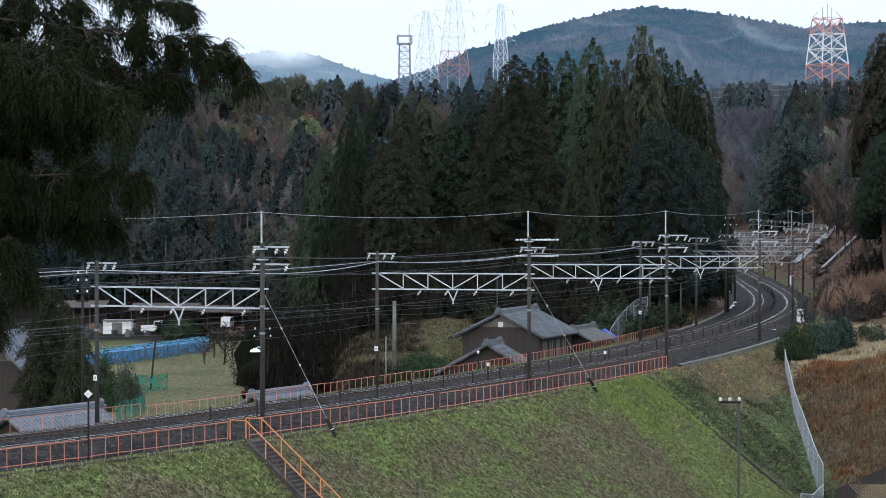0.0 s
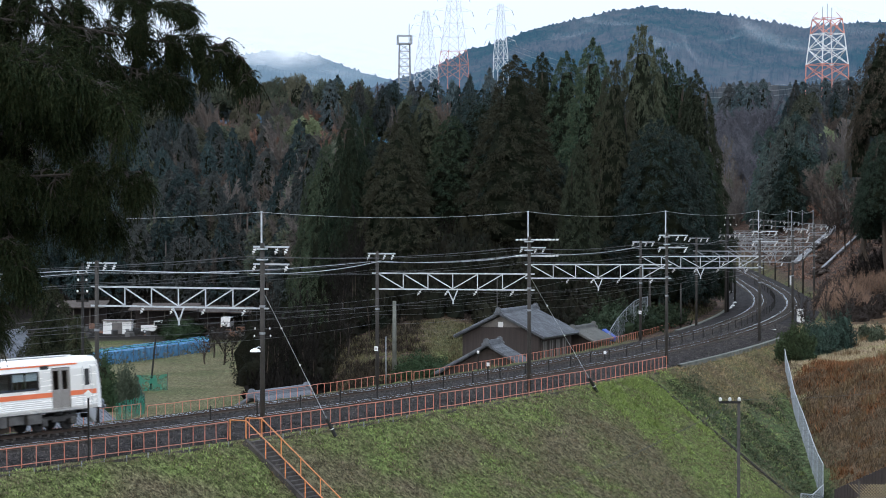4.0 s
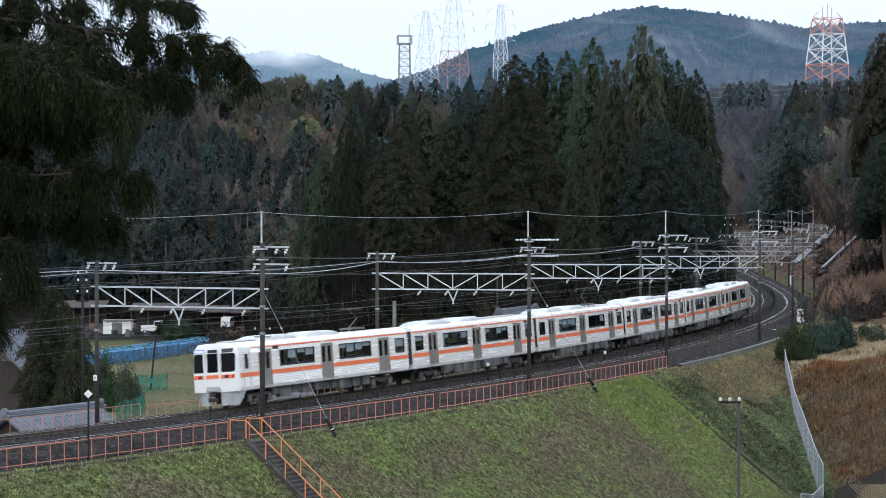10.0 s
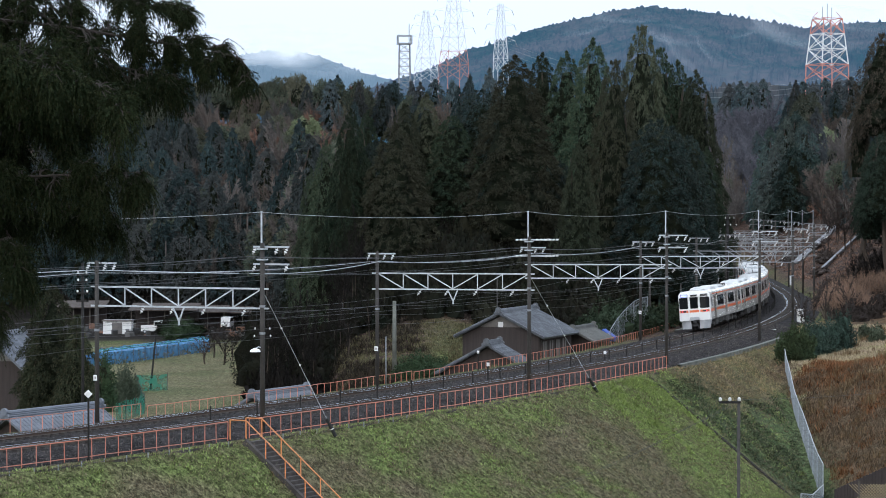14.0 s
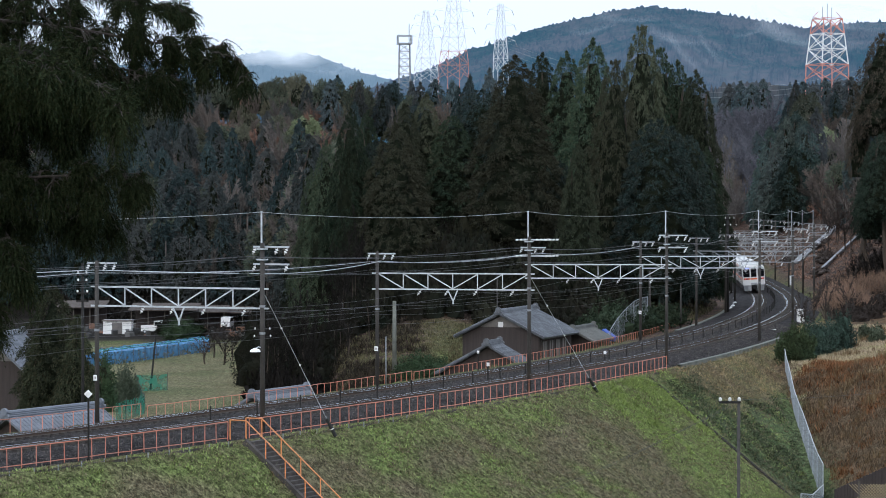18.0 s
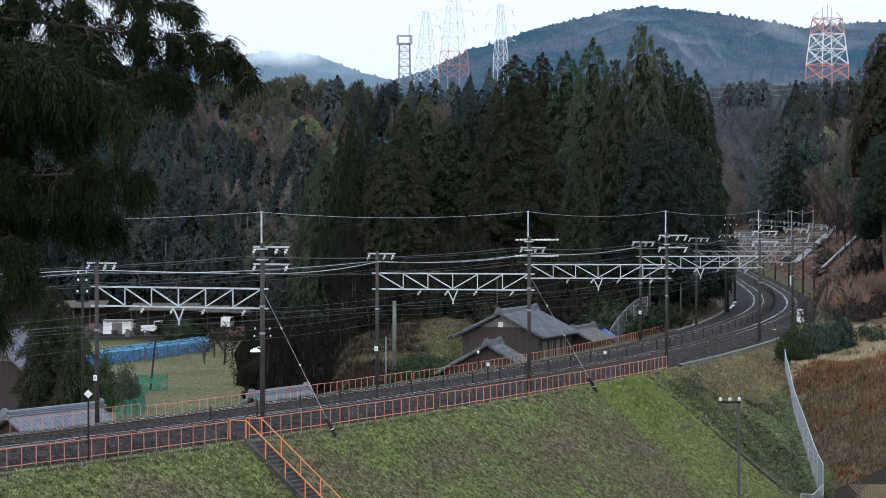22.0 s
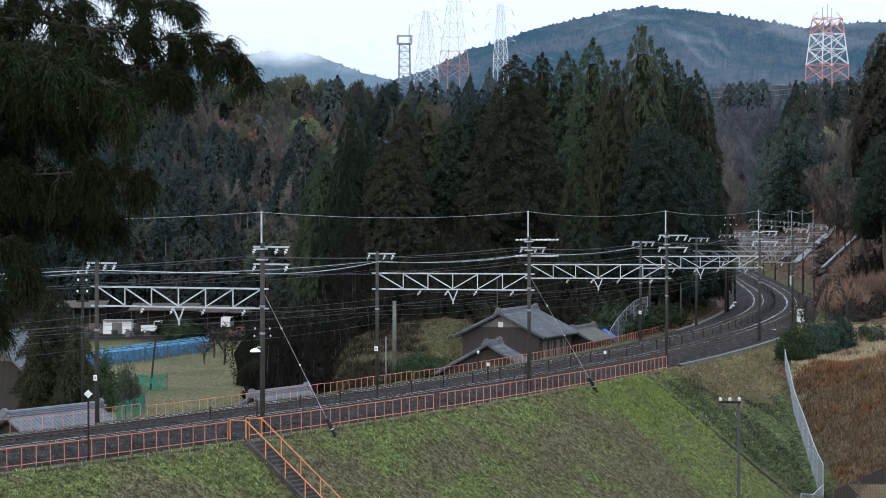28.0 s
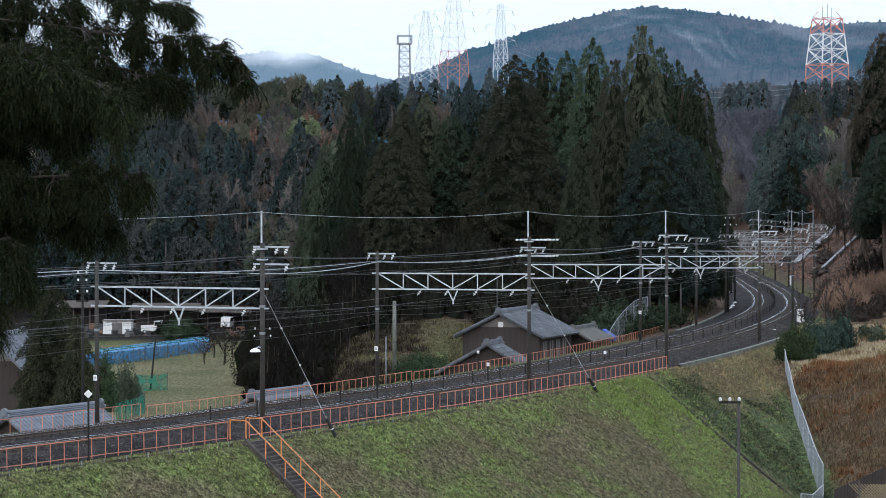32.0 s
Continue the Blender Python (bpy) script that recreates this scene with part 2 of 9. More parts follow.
M_ORANGE = mat("faded_orange_paint", (0.60, 0.185, 0.105), (0.44, 0.19, 0.135), rough=0.6, scale=1.2, fine=10, objrand=0.2)
M_ORANGE_FRESH = mat("bright_orange_paint", (0.74, 0.27, 0.085), (0.58, 0.22, 0.085), rough=0.5, scale=1.2, fine=10, objrand=0.15)
M_WIRE = mat("wet_wire", (0.13, 0.13, 0.135), (0.08, 0.08, 0.085), rough=0.4, metal=0.5)
M_WIRE_BRIGHT = mat("aluminium_cable", (0.62, 0.64, 0.66), (0.48, 0.50, 0.52), rough=0.4, metal=0.4)
M_PORCELAIN = mat("white_porcelain", (0.70, 0.70, 0.69), (0.60, 0.60, 0.59), rough=0.2)
M_WHITE = mat("white_paint", (0.80, 0.80, 0.79), (0.70, 0.70, 0.69), rough=0.4)
M_OLD_POLE = mat("mossy_old_concrete", (0.17, 0.175, 0.15), (0.085, 0.088, 0.075), rough=0.9, scale=1.4, fine=14, bump=0.01)
M_CONCRETE = mat("old_concrete", (0.34, 0.33, 0.31), (0.22, 0.21, 0.20), rough=0.85, scale=0.9, fine=12, bump=0.01)
M_CEDAR = leaf_mat("cedar_leaf", (0.029, 0.052, 0.034), (0.038, 0.055, 0.033), (0.077, 0.086, 0.054), island=0.45, tone=(0.065, 0.059, 0.040), spread=(0.5, 1.45))
M_CEDAR_DARK = leaf_mat("cedar_leaf_dark", (0.019, 0.034, 0.032), (0.028, 0.039, 0.034), (0.042, 0.043, 0.037))
M_BARK = mat("cedar_bark", (0.075, 0.055, 0.042), (0.045, 0.034, 0.027), rough=0.9, scale=2, fine=20, bump=0.02, stretch=(1, 1, 0.2))

# ---- ground: one sheet ----
def spaced(lo, hi, fine_lo, fine_hi, d, grow=1.12):
    c = list(np.arange(fine_lo, fine_hi + d / 2, d))
    st, v = d, c[-1]
    while v < hi:
        st *= grow
        v += st
        c.append(v)
    st, v, left = d, c[0], []
    while v > lo:
        st *= grow
        v -= st
        left.append(v)
    return np.array(left[::-1] + c)


def grid_faces(nx, ny):
    i = np.arange(nx * ny).reshape(ny, nx)
    return np.stack([i[:-1, :-1].ravel(), i[:-1, 1:].ravel(), i[1:, 1:].ravel(), i[1:, :-1].ravel()], 1)


GX, GY = spaced(-3200, 3200, -62, 76, 1.4), spaced(-300, 4300, 100, 300, 1.4, 1.09)
gxx, gyy = np.meshgrid(GX, GY)
gzz = ground_z(gxx.ravel(), gyy.ravel())


def ground_material():
    """Clumpy grass and creepers in green and brown patches, with shade-darkened leaf litter, dry red grass and fallow
    field by the sheet's cover weights.
    """
    m = mat("grass_ground", (0.080, 0.094, 0.034), (0.098, 0.082, 0.052), rough=0.95, scale=0.15, fine=1.6, bump=0.10, fine_amt=0.5, bump_scale=5.0, spec=0.04)
    n, l = m.node_tree.nodes, m.node_tree.links
    b = n["Principled BSDF"]
    col = b.inputs["Base Color"].links[0].from_socket
    tc = n.new("ShaderNodeTexCoord")
    # The last cover is near-black: shade under the cedars is put into its colour.
    for name, c1, c2, sc in (("lush", (0.098, 0.124, 0.042), (0.090, 0.098, 0.040), 0.5), ("earth", (0.112, 0.094, 0.058), (0.088, 0.080, 0.046), 0.5), ("field", (0.150, 0.132, 0.078), (0.100, 0.106, 0.054), 0.14), ("dry", (0.125, 0.080, 0.048), (0.090, 0.070, 0.046), 0.4),
                             ("creeper", (0.075, 0.105, 0.045), (0.060, 0.074, 0.042), 0.3), ("bracken", (0.098, 0.062, 0.047), (0.050, 0.038, 0.032), 0.3), ("shaded_litter", (0.013, 0.011, 0.010), (0.021, 0.017, 0.014), 0.3)):
        at, nz, mr, mc, mx = n.new("ShaderNodeAttribute"), n.new("ShaderNodeTexNoise"), n.new("ShaderNodeMapRange"), n.new("ShaderNodeMix"), n.new("ShaderNodeMix")
        at.attribute_name = name
        nz.inputs["Scale"].default_value, nz.inputs["Detail"].default_value = sc, 6
        l.new(tc.outputs["Object"], nz.inputs[0])
        mr.inputs[1].default_value, mr.inputs[2].default_value = 0.4, 0.62
        l.new(nz.outputs[0], mr.inputs[0])
        mc.data_type = mx.data_type = "RGBA"
        mc.inputs[6].default_value, mc.inputs[7].default_value = (*c1, 1), (*c2, 1)
        l.new(mr.outputs[0], mc.inputs[0])
        l.new(at.outputs["Fac"], mx.inputs[0])
        l.new(col, mx.inputs[6])
        l.new(mc.outputs[2], mx.inputs[7])
        col = mx.outputs[2]
    # leaf clumps: pale blades and dark gaps at two sizes
    for sc, lo, hi, k0, k1 in ((3.2, 0.36, 0.66, 0.48, 1.47), (9.0, 0.34, 0.68, 0.35, 1.7)):
        nz, mr, vm = n.new("ShaderNodeTexNoise"), n.new("ShaderNodeMapRange"), n.new("ShaderNodeVectorMath")
        nz.inputs["Scale"].default_value, nz.inputs["Detail"].default_value = sc, 3
        l.new(tc.outputs["Object"], nz.inputs[0])
        mr.inputs[1].default_value, mr.inputs[2].default_value, mr.inputs[3].default_value, mr.inputs[4].default_value = lo, hi, k0, k1
        l.new(nz.outputs[0], mr.inputs[0])
        vm.operation = "SCALE"
        l.new(col, vm.inputs[0])
        l.new(mr.outputs[0], vm.inputs["Scale"])
        col = vm.outputs[0]
    l.new(col, b.inputs["Base Color"])
    return m


M_GROUND = ground_material()
ground = thing("ground", "uneven winter grass and earth over embankment and valley", "ground", kind="structure",
               data=npmesh("ground", np.stack([gxx.ravel(), gyy.ravel(), gzz], 1), grid_faces(len(GX), len(GY)), M_GROUND, True))

gs, gq = line_coords(gxx.ravel(), gyy.ravel())
gu = gxx.ravel() / np.maximum(gyy.ravel(), 30)
gyf = gyy.ravel()
wob = noisy(gxx.ravel(), gyf, 5.0, 8) * 3


def slope_mood(X, Y):
    """Where the embankment is fresh green (above zero) and where brown and dry."""
    s_, q_ = line_coords(np.asarray(X), np.asarray(Y))
    s_, q_ = s_ + 3.2 * noisy(X, Y, 2.2, 17), q_ + 1.2 * noisy(X, Y, 1.8, 18)
    m = noisy(X, Y, 3.2, 15) * 1.3 + noisy(X, Y, 1.1, 16) * 0.7 + 0.05
    m = m + 1.1 * step(44, 48, s_ + 0.25 * q_) * (1 - step(55.2, 55.8, s_)) + 0.8 * (1 - step(8.8, 10.2, q_)) * (s_ < 56)
    m = m - 0.85 * step(26, 33, s_) * (1 - step(43, 48, s_ + 0.25 * q_)) * step(9.2, 11.5, q_)
    m = m - 0.45 * (1 - step(-2, 4, s_)) * step(8.6, 10.5, q_)
    return m - 0.7 * step(5, 10, s_) * (1 - step(18, 25, s_)) * step(12.5, 15, q_)


def beyond_drain(X, Y):
    """Right of the drain: 0 among the creepers, towards 1 on the dry shoulder past them."""
    s_, q_ = line_coords(np.asarray(X), np.asarray(Y))
    s_, q_ = s_ + 2.5 * noisy(X, Y, 1.6, 27), q_ + 0.9 * noisy(X, Y, 1.3, 28)
    return step(62.5, 65.5, s_ - 0.3 * np.maximum(q_ - 10, 0)) * (1 - step(11.2, 12.6, q_))


slope_patch = slope_mood(gxx.ravel(), gyf)
on_slope = step(7.6, 8.6, gq) * (1 - step(26, 30, gq)) * (gs < 110)
COVER = {
    "lush": on_slope * step(-0.45, 0.55, slope_patch + wob * 0.12),
    "earth": on_slope * step(0.0, 0.8, -slope_patch + wob * 0.12),
    "field": (1 - step(-0.066, -0.058, gu)) * step(10, 14, -gq) * (1 - step(296, 302, gyf)),
    "dry": np.maximum(step(27.2, 28.6, gxx.ravel() + wob * 0.5) * step(130, 140, gyf) * step(8.5, 9.5, gq), 0.45 * beyond_drain(gxx.ravel(), gyf) * step(8.0, 8.8, gq) * (gs < 125)),
    "creeper": step(56.3, 57.0, gs) * (1 - step(84, 92, gs)) * step(9.0, 10.0, gq + wob * 0.3) * (1 - step(27.2, 28.2, gxx.ravel())) * (1 - beyond_drain(gxx.ravel(), gyf)),
    "bracken": step(3.2, 4.2, -gq) * (1 - step(26, 32, -gq)) * step(92, 100, gs) * (1 - step(230, 260, gs)) + step(6.6, 9.5, gq + wob * 0.4) * (1 - step(60, 75, gq)) * step(262, 285, gyf + wob) + step(-0.064, -0.058, gu) * (1 - step(-0.012, -0.004, gu)) * step(176, 182, gyf + wob) * (1 - step(225, 240, gyf)) * step(9, 13, -gq + wob * 0.3),
    "shaded_litter": (1 - step(8.5, 11, gq + wob * 0.4) * step(262, 285, gyf + wob)) * np.clip(step(0, 10, gyf + wob - np.interp(gu, (-0.2, -0.062, -0.05, -0.03, -0.02, 0.02, 0.04, 0.06, 0.09, 0.12), (306, 304, 206, 208, 214, 214, 210, 212, 238, 300))) * (gq < -6)
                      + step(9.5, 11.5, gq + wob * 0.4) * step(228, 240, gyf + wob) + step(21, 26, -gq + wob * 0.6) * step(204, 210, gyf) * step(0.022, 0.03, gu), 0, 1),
}
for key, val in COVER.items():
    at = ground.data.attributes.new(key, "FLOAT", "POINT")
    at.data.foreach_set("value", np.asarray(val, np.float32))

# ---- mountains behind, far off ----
# Wooded slopes given a blue emission that stands in for distance haze.
def haze_glow(name, c1, c2, emit, amt):
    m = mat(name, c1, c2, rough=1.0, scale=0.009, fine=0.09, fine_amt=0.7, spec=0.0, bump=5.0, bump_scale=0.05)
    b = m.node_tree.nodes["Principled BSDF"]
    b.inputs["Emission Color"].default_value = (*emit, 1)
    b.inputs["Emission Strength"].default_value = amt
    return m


M_MOUNTAIN = haze_glow("haze_glow_mountain_wood", (0.008, 0.022, 0.016), (0.062, 0.050, 0.045), (0.20, 0.48, 0.88), 0.188)
M_MOUNTAIN_FAR = haze_glow("haze_glow_far_wood", (0.02, 0.03, 0.035), (0.035, 0.045, 0.05), (0.42, 0.68, 1.0), 0.36)

# low cloud on the far crest, put in as alpha that fades with height
fn, fl = M_MOUNTAIN_FAR.node_tree.nodes, M_MOUNTAIN_FAR.node_tree.links
ftc, fsep, fnz, fma, fmr = fn.new("ShaderNodeTexCoord"), fn.new("ShaderNodeSeparateXYZ"), fn.new("ShaderNodeTexNoise"), fn.new("ShaderNodeMath"), fn.new("ShaderNodeMapRange")
fl.new(ftc.outputs["Object"], fsep.inputs[0])
fnz.inputs["Scale"].default_value, fnz.inputs["Detail"].default_value = 0.012, 5
fl.new(ftc.outputs["Object"], fnz.inputs[0])
fma.operation = "MULTIPLY_ADD"
fma.inputs[1].default_value = 90.0
fl.new(fnz.outputs[0], fma.inputs[0])
fl.new(fsep.outputs["Z"], fma.inputs[2])
fmr.inputs[1].default_value, fmr.inputs[2].default_value, fmr.inputs[3].default_value, fmr.inputs[4].default_value = 222, 262, 1, 0
fl.new(fma.outputs[0], fmr.inputs[0])
fl.new(fmr.outputs[0], fn["Principled BSDF"].inputs["Alpha"])


def ridge(name, crest_u, crest_z, y_crest, depth, seed, material, label):
    """A wooded ridge: crest height by direction, falling towards the viewer."""
    us = np.linspace(-0.2, 0.21, 520)
    vs = np.linspace(0, 1, 60 if depth > 600 else 24)
    U, V = np.meshgrid(us, vs)
    Yc = y_crest - depth * (1 - V)
    top = np.interp(U, crest_u, crest_z)
    Z = 11.12 + (top - 11.12) * (V ** 0.8) - 25 * (1 - V)
    X = U * Yc
    Z = Z + noisy(X, Yc, 120, seed) * 24 * V * (1.02 - V) * 2.2 + noisy(X, Yc, 35, seed + 1) * 5 * (1.05 - V)
    rs = np.random.RandomState(seed)
    Z = Z + rs.uniform(-0.3, 1.0, Z.shape) ** 3 * 3.6 * np.clip(V * 2, 0, 1)
    back = np.stack([X[-1], Yc[-1] + 300, Z[-1] - 200], 1)
    v = np.concatenate([np.stack([X.ravel(), Yc.ravel(), Z.ravel()], 1), back])
    return thing(name, label, "mountain", kind="structure", data=npmesh(name, v, grid_faces(len(us), len(vs) + 1), material))


def aim(v):
    return (v - 784) / 4179.0


def level(v, d):
    return 11.12 + (370 - v) / 4179.0 * d


CREST_U = [aim(v) for v in (-100, 600, 700, 760, 830, 890, 940, 1010, 1080, 1150, 1260, 1340, 1420, 1500, 1568, 1750)]
CREST_Z = [level(v, 2000) for v in (230, 175, 142, 122, 90, 72, 52, 36, 22, 14, 24, 37, 52, 42, 38, 60)]
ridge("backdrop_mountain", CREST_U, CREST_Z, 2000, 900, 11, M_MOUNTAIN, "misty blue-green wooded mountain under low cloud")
M_RIDGE = haze_glow("haze_glow_ridge_wood", (0.014, 0.026, 0.022), (0.060, 0.050, 0.048), (0.20, 0.48, 0.80), 0.055)
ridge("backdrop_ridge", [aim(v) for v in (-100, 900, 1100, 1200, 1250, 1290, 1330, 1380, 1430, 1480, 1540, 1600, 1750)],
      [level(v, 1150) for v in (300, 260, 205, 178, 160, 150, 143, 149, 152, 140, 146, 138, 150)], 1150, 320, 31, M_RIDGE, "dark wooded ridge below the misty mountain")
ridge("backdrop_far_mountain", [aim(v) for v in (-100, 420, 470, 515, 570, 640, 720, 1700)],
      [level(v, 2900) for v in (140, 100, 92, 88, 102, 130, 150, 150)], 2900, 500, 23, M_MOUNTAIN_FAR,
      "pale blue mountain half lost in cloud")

# ---- track bed, rails and sleepers ----
def sweep(profile, s0, s1, ds, q0=0.0, tilt=False):
    """Sweep an open (q, z) profile along the line."""
    ss = np.arange(s0, s1 + ds / 2, ds)
    verts = []
    for s in ss:
        k = math.tan(cant(s)) if tilt else 0.0
        for q, z in profile:
            verts.append(on_line(s, q0 + q, z + k * q))
    n = len(profile)
    i = np.arange(len(ss) * n).reshape(len(ss), n)
    f = np.stack([i[:-1, :-1].ravel(), i[:-1, 1:].ravel(), i[1:, 1:].ravel(), i[1:, :-1].ravel()], 1)
    return np.array(verts), f


bed = [(-4.1, -0.75), (-2.6, -0.30), (-1.4, -0.22), (1.4, -0.16), (1.95, -0.26), (2.5, -0.22), (GAP + 1.4, -0.16), (GAP + 2.3, -0.28), (GAP + 3.75, -0.78)]
bv, bf = sweep(bed, -70, 480, 1.0)
rs = np.random.RandomState(4)
bv = bv + rs.uniform(-0.025, 0.025, bv.shape)
track_bed = thing("track_bed", "dark wet stone ballast under two tracks", "track bed", kind="structure", data=npmesh("track_bed", bv, bf, M_BALLAST))
rail_prof = [(-0.07, -0.16), (-0.07, -0.14), (-0.012, -0.12), (-0.012, -0.045), (-0.034, -0.03), (-0.034, -0.004), (-0.028, 0.0),
             (0.028, 0.0), (0.034, -0.004), (0.034, -0.03), (0.012, -0.045), (0.012, -0.12), (0.07, -0.14), (0.07, -0.16)]
for tq in (0.0, GAP):
    for side in (-0.567, 0.567):
        v, f = sweep([(q + side, z) for q, z in rail_prof], -70, 480, 2.0, tq, True)
        me = npmesh("rail", v, f, M_RAILSIDE)
        me.materials.append(M_RAIL)
        k = len(rail_prof) - 1
        me.polygons.foreach_set("material_index", [1 if (j % k) in (5, 6, 7) else 0 for j in range(len(f))])
        thing("rail", "worn steel rail with a wet shining head", "rail", "rails of the double track", kind="structure", data=me)


# guard rails inside the low rails of the curve
for tq in (0.0, GAP):
    v, f = sweep([(q - 0.455, z) for q, z in rail_prof], 104, 340, 2.0, tq, True)
    me = npmesh("guard_rail", v, f, M_RAILSIDE)
    me.materials.append(M_RAIL)
    me.polygons.foreach_set("material_index", [1 if (j % k) in (5, 6, 7) else 0 for j in range(len(f))])
    thing("guard_rail", "bright worn guard rail beside the inner rail of the curve", "rail", "rails of the double track", kind="structure", data=me)


def unit_box(hx, hy, hz):
    v = np.array([(x, y, z) for x in (-hx, hx) for y in (-hy, hy) for z in (-hz, hz)])
    f = np.array(((0, 1, 3, 2), (4, 6, 7, 5), (0, 4, 5, 1), (2, 3, 7, 6), (0, 2, 6, 4), (1, 5, 7, 3)))
    return v, f


def scatter_boxes(items):
    """items: (centre, heading, roll, half sizes)."""
    V, F, n = [], [], 0
    for c, h, roll, hs in items:
        v, f = unit_box(*hs)
        r = Matrix.Rotation(-h, 3, "Z") @ Matrix.Rotation(-roll, 3, "Y")
        V.append(v @ np.array(r).T + np.array(c))
        F.append(f + n)
        n += 8
    return np.concatenate(V), np.concatenate(F)


items = [(on_line(s, tq, -0.215), head(s), cant(s), (1.0, 0.11, 0.07)) for tq in (0.0, GAP) for s in np.arange(60.52, 420, 0.62)]
v, f = scatter_boxes(items)
sleeper_me = npmesh("sleeper", *unit_box(1.0, 0.11, 0.07), M_SLEEPER)
for tq in (0.0, GAP):
    for s in np.arange(-30, 60.3, 0.62):
        ob = new("sleeper", sleeper_me)
        ob.parent = track_bed
        ob.matrix_local = Matrix.Translation(on_line(s, tq, -0.215)) @ Matrix.Rotation(-head(s), 4, "Z") @ Matrix.Rotation(-cant(s), 4, "Y")
thing("sleepers", "dark weathered sleepers half sunk in ballast", "sleeper", kind="stuff", data=npmesh("sleepers", v, f, M_SLEEPER))

# loose stones on the ballast, too small to count
rs = np.random.RandomState(41)
n = 46000
st_s, st_q = rs.uniform(-22, 120, n), rs.choice([0, 1, 2], n, p=[0.55, 0.25, 0.2])
st_q = np.where(st_q == 0, rs.uniform(4.7, 7.5, n), np.where(st_q == 1, rs.uniform(0.7, 3.2, n), rs.uniform(-3.8, -0.7, n)))
h_ = np.interp(st_s, LINE_S, LINE_H)
st_z = np.interp(st_q, [q for q, z in bed], [z for q, z in bed]) + 0.01
c_ = np.stack([np.interp(st_s, LINE_S, LINE_X) + st_q * np.cos(h_), np.interp(st_s, LINE_S, LINE_Y) - st_q * np.sin(h_), st_z], 1)
a_, b_ = rs.normal(0, 1, (n, 3)), rs.normal(0, 1, (n, 3))
a_ /= np.linalg.norm(a_, axis=1, keepdims=True)
b_ = np.cross(a_, b_)
b_ /= np.linalg.norm(b_, axis=1, keepdims=True)
r_ = rs.uniform(0.025, 0.06, (n, 1))
sv = np.stack([c_ + a_ * r_, c_ + b_ * r_, c_ - a_ * r_, c_ + np.array([0, 0, 0.05]) * rs.uniform(0.3, 1, (n, 1))], 1).reshape(-1, 3)
k_ = np.arange(n)[:, None] * 4
sf = np.concatenate([k_ + [0, 1, 3], k_ + [1, 2, 3]])
M_STONE = mat("ballast_stone", (0.105, 0.092, 0.086), (0.04, 0.036, 0.034), rough=0.75, scale=2, fine=20, island=0.9, spec=0.3)
thing("ballast_stones", "loose dark brown ballast stones", "stone", kind="stuff", data=npmesh("ballast_stones", sv, sf, M_STONE))

# ---- catenary masts and lattice beams ----
GANTRY_STEEL = [M_STEEL]  # the steel of the gantry being built


def insulator(parent, p, lean=0.1, across=0.6):
    bm = bmesh.new()
    p = Vector(p)
    d = Vector((lean, across, -1)).normalized()
    tube(bm, [p, p + d * 0.10], 0.02, 6)
    for k in range(2):
        c = p + d * (0.10 + 0.14 * k)
        tube(bm, [c, c + d * 0.04, c + d * 0.10], [0.04, 0.095, 0.04], 8)
    tube(bm, [p + d * 0.34, p + d * 0.42], 0.03, 6)
    return part("insulator", bm, M_PORCELAIN, parent, "white porcelain insulator")


def strain_insulator(parent, p, sx):
    """A string of discs pulled taut along the wires, where a feeder ends at the mast."""
    bm = bmesh.new()
    p = Vector(p)
    tube(bm, [p, p + Vector((sx * 1.15, 0, 0.0))], 0.014, 6)
    for k in range(2):
        for j in range(3):
            c = p + Vector((sx * (0.15 + 0.62 * k + 0.10 * j), 0, 0))
            tube(bm, [c, c + Vector((sx * 0.03, 0, 0)), c + Vector((sx * 0.08, 0, 0))], [0.03, 0.065, 0.03], 8)
    return part("strain_insulator", bm, M_PORCELAIN, parent, "string of white porcelain discs pulled level")


def cross_arm(parent, z, y0, y1, hang, w=0.055):
    """A steel arm along the local y axis, with insulators hanging at the y of hang."""
    bm = bmesh.new()
    beam(bm, (0.12, y0, z), (0.12, y1, z), w, 0.09)
    arm = part("cross_arm", bm, GANTRY_STEEL[0], parent, "galvanised steel cross arm")
    for y in hang:
        insulator(arm, (0.12, y, z - 0.03))
    return arm


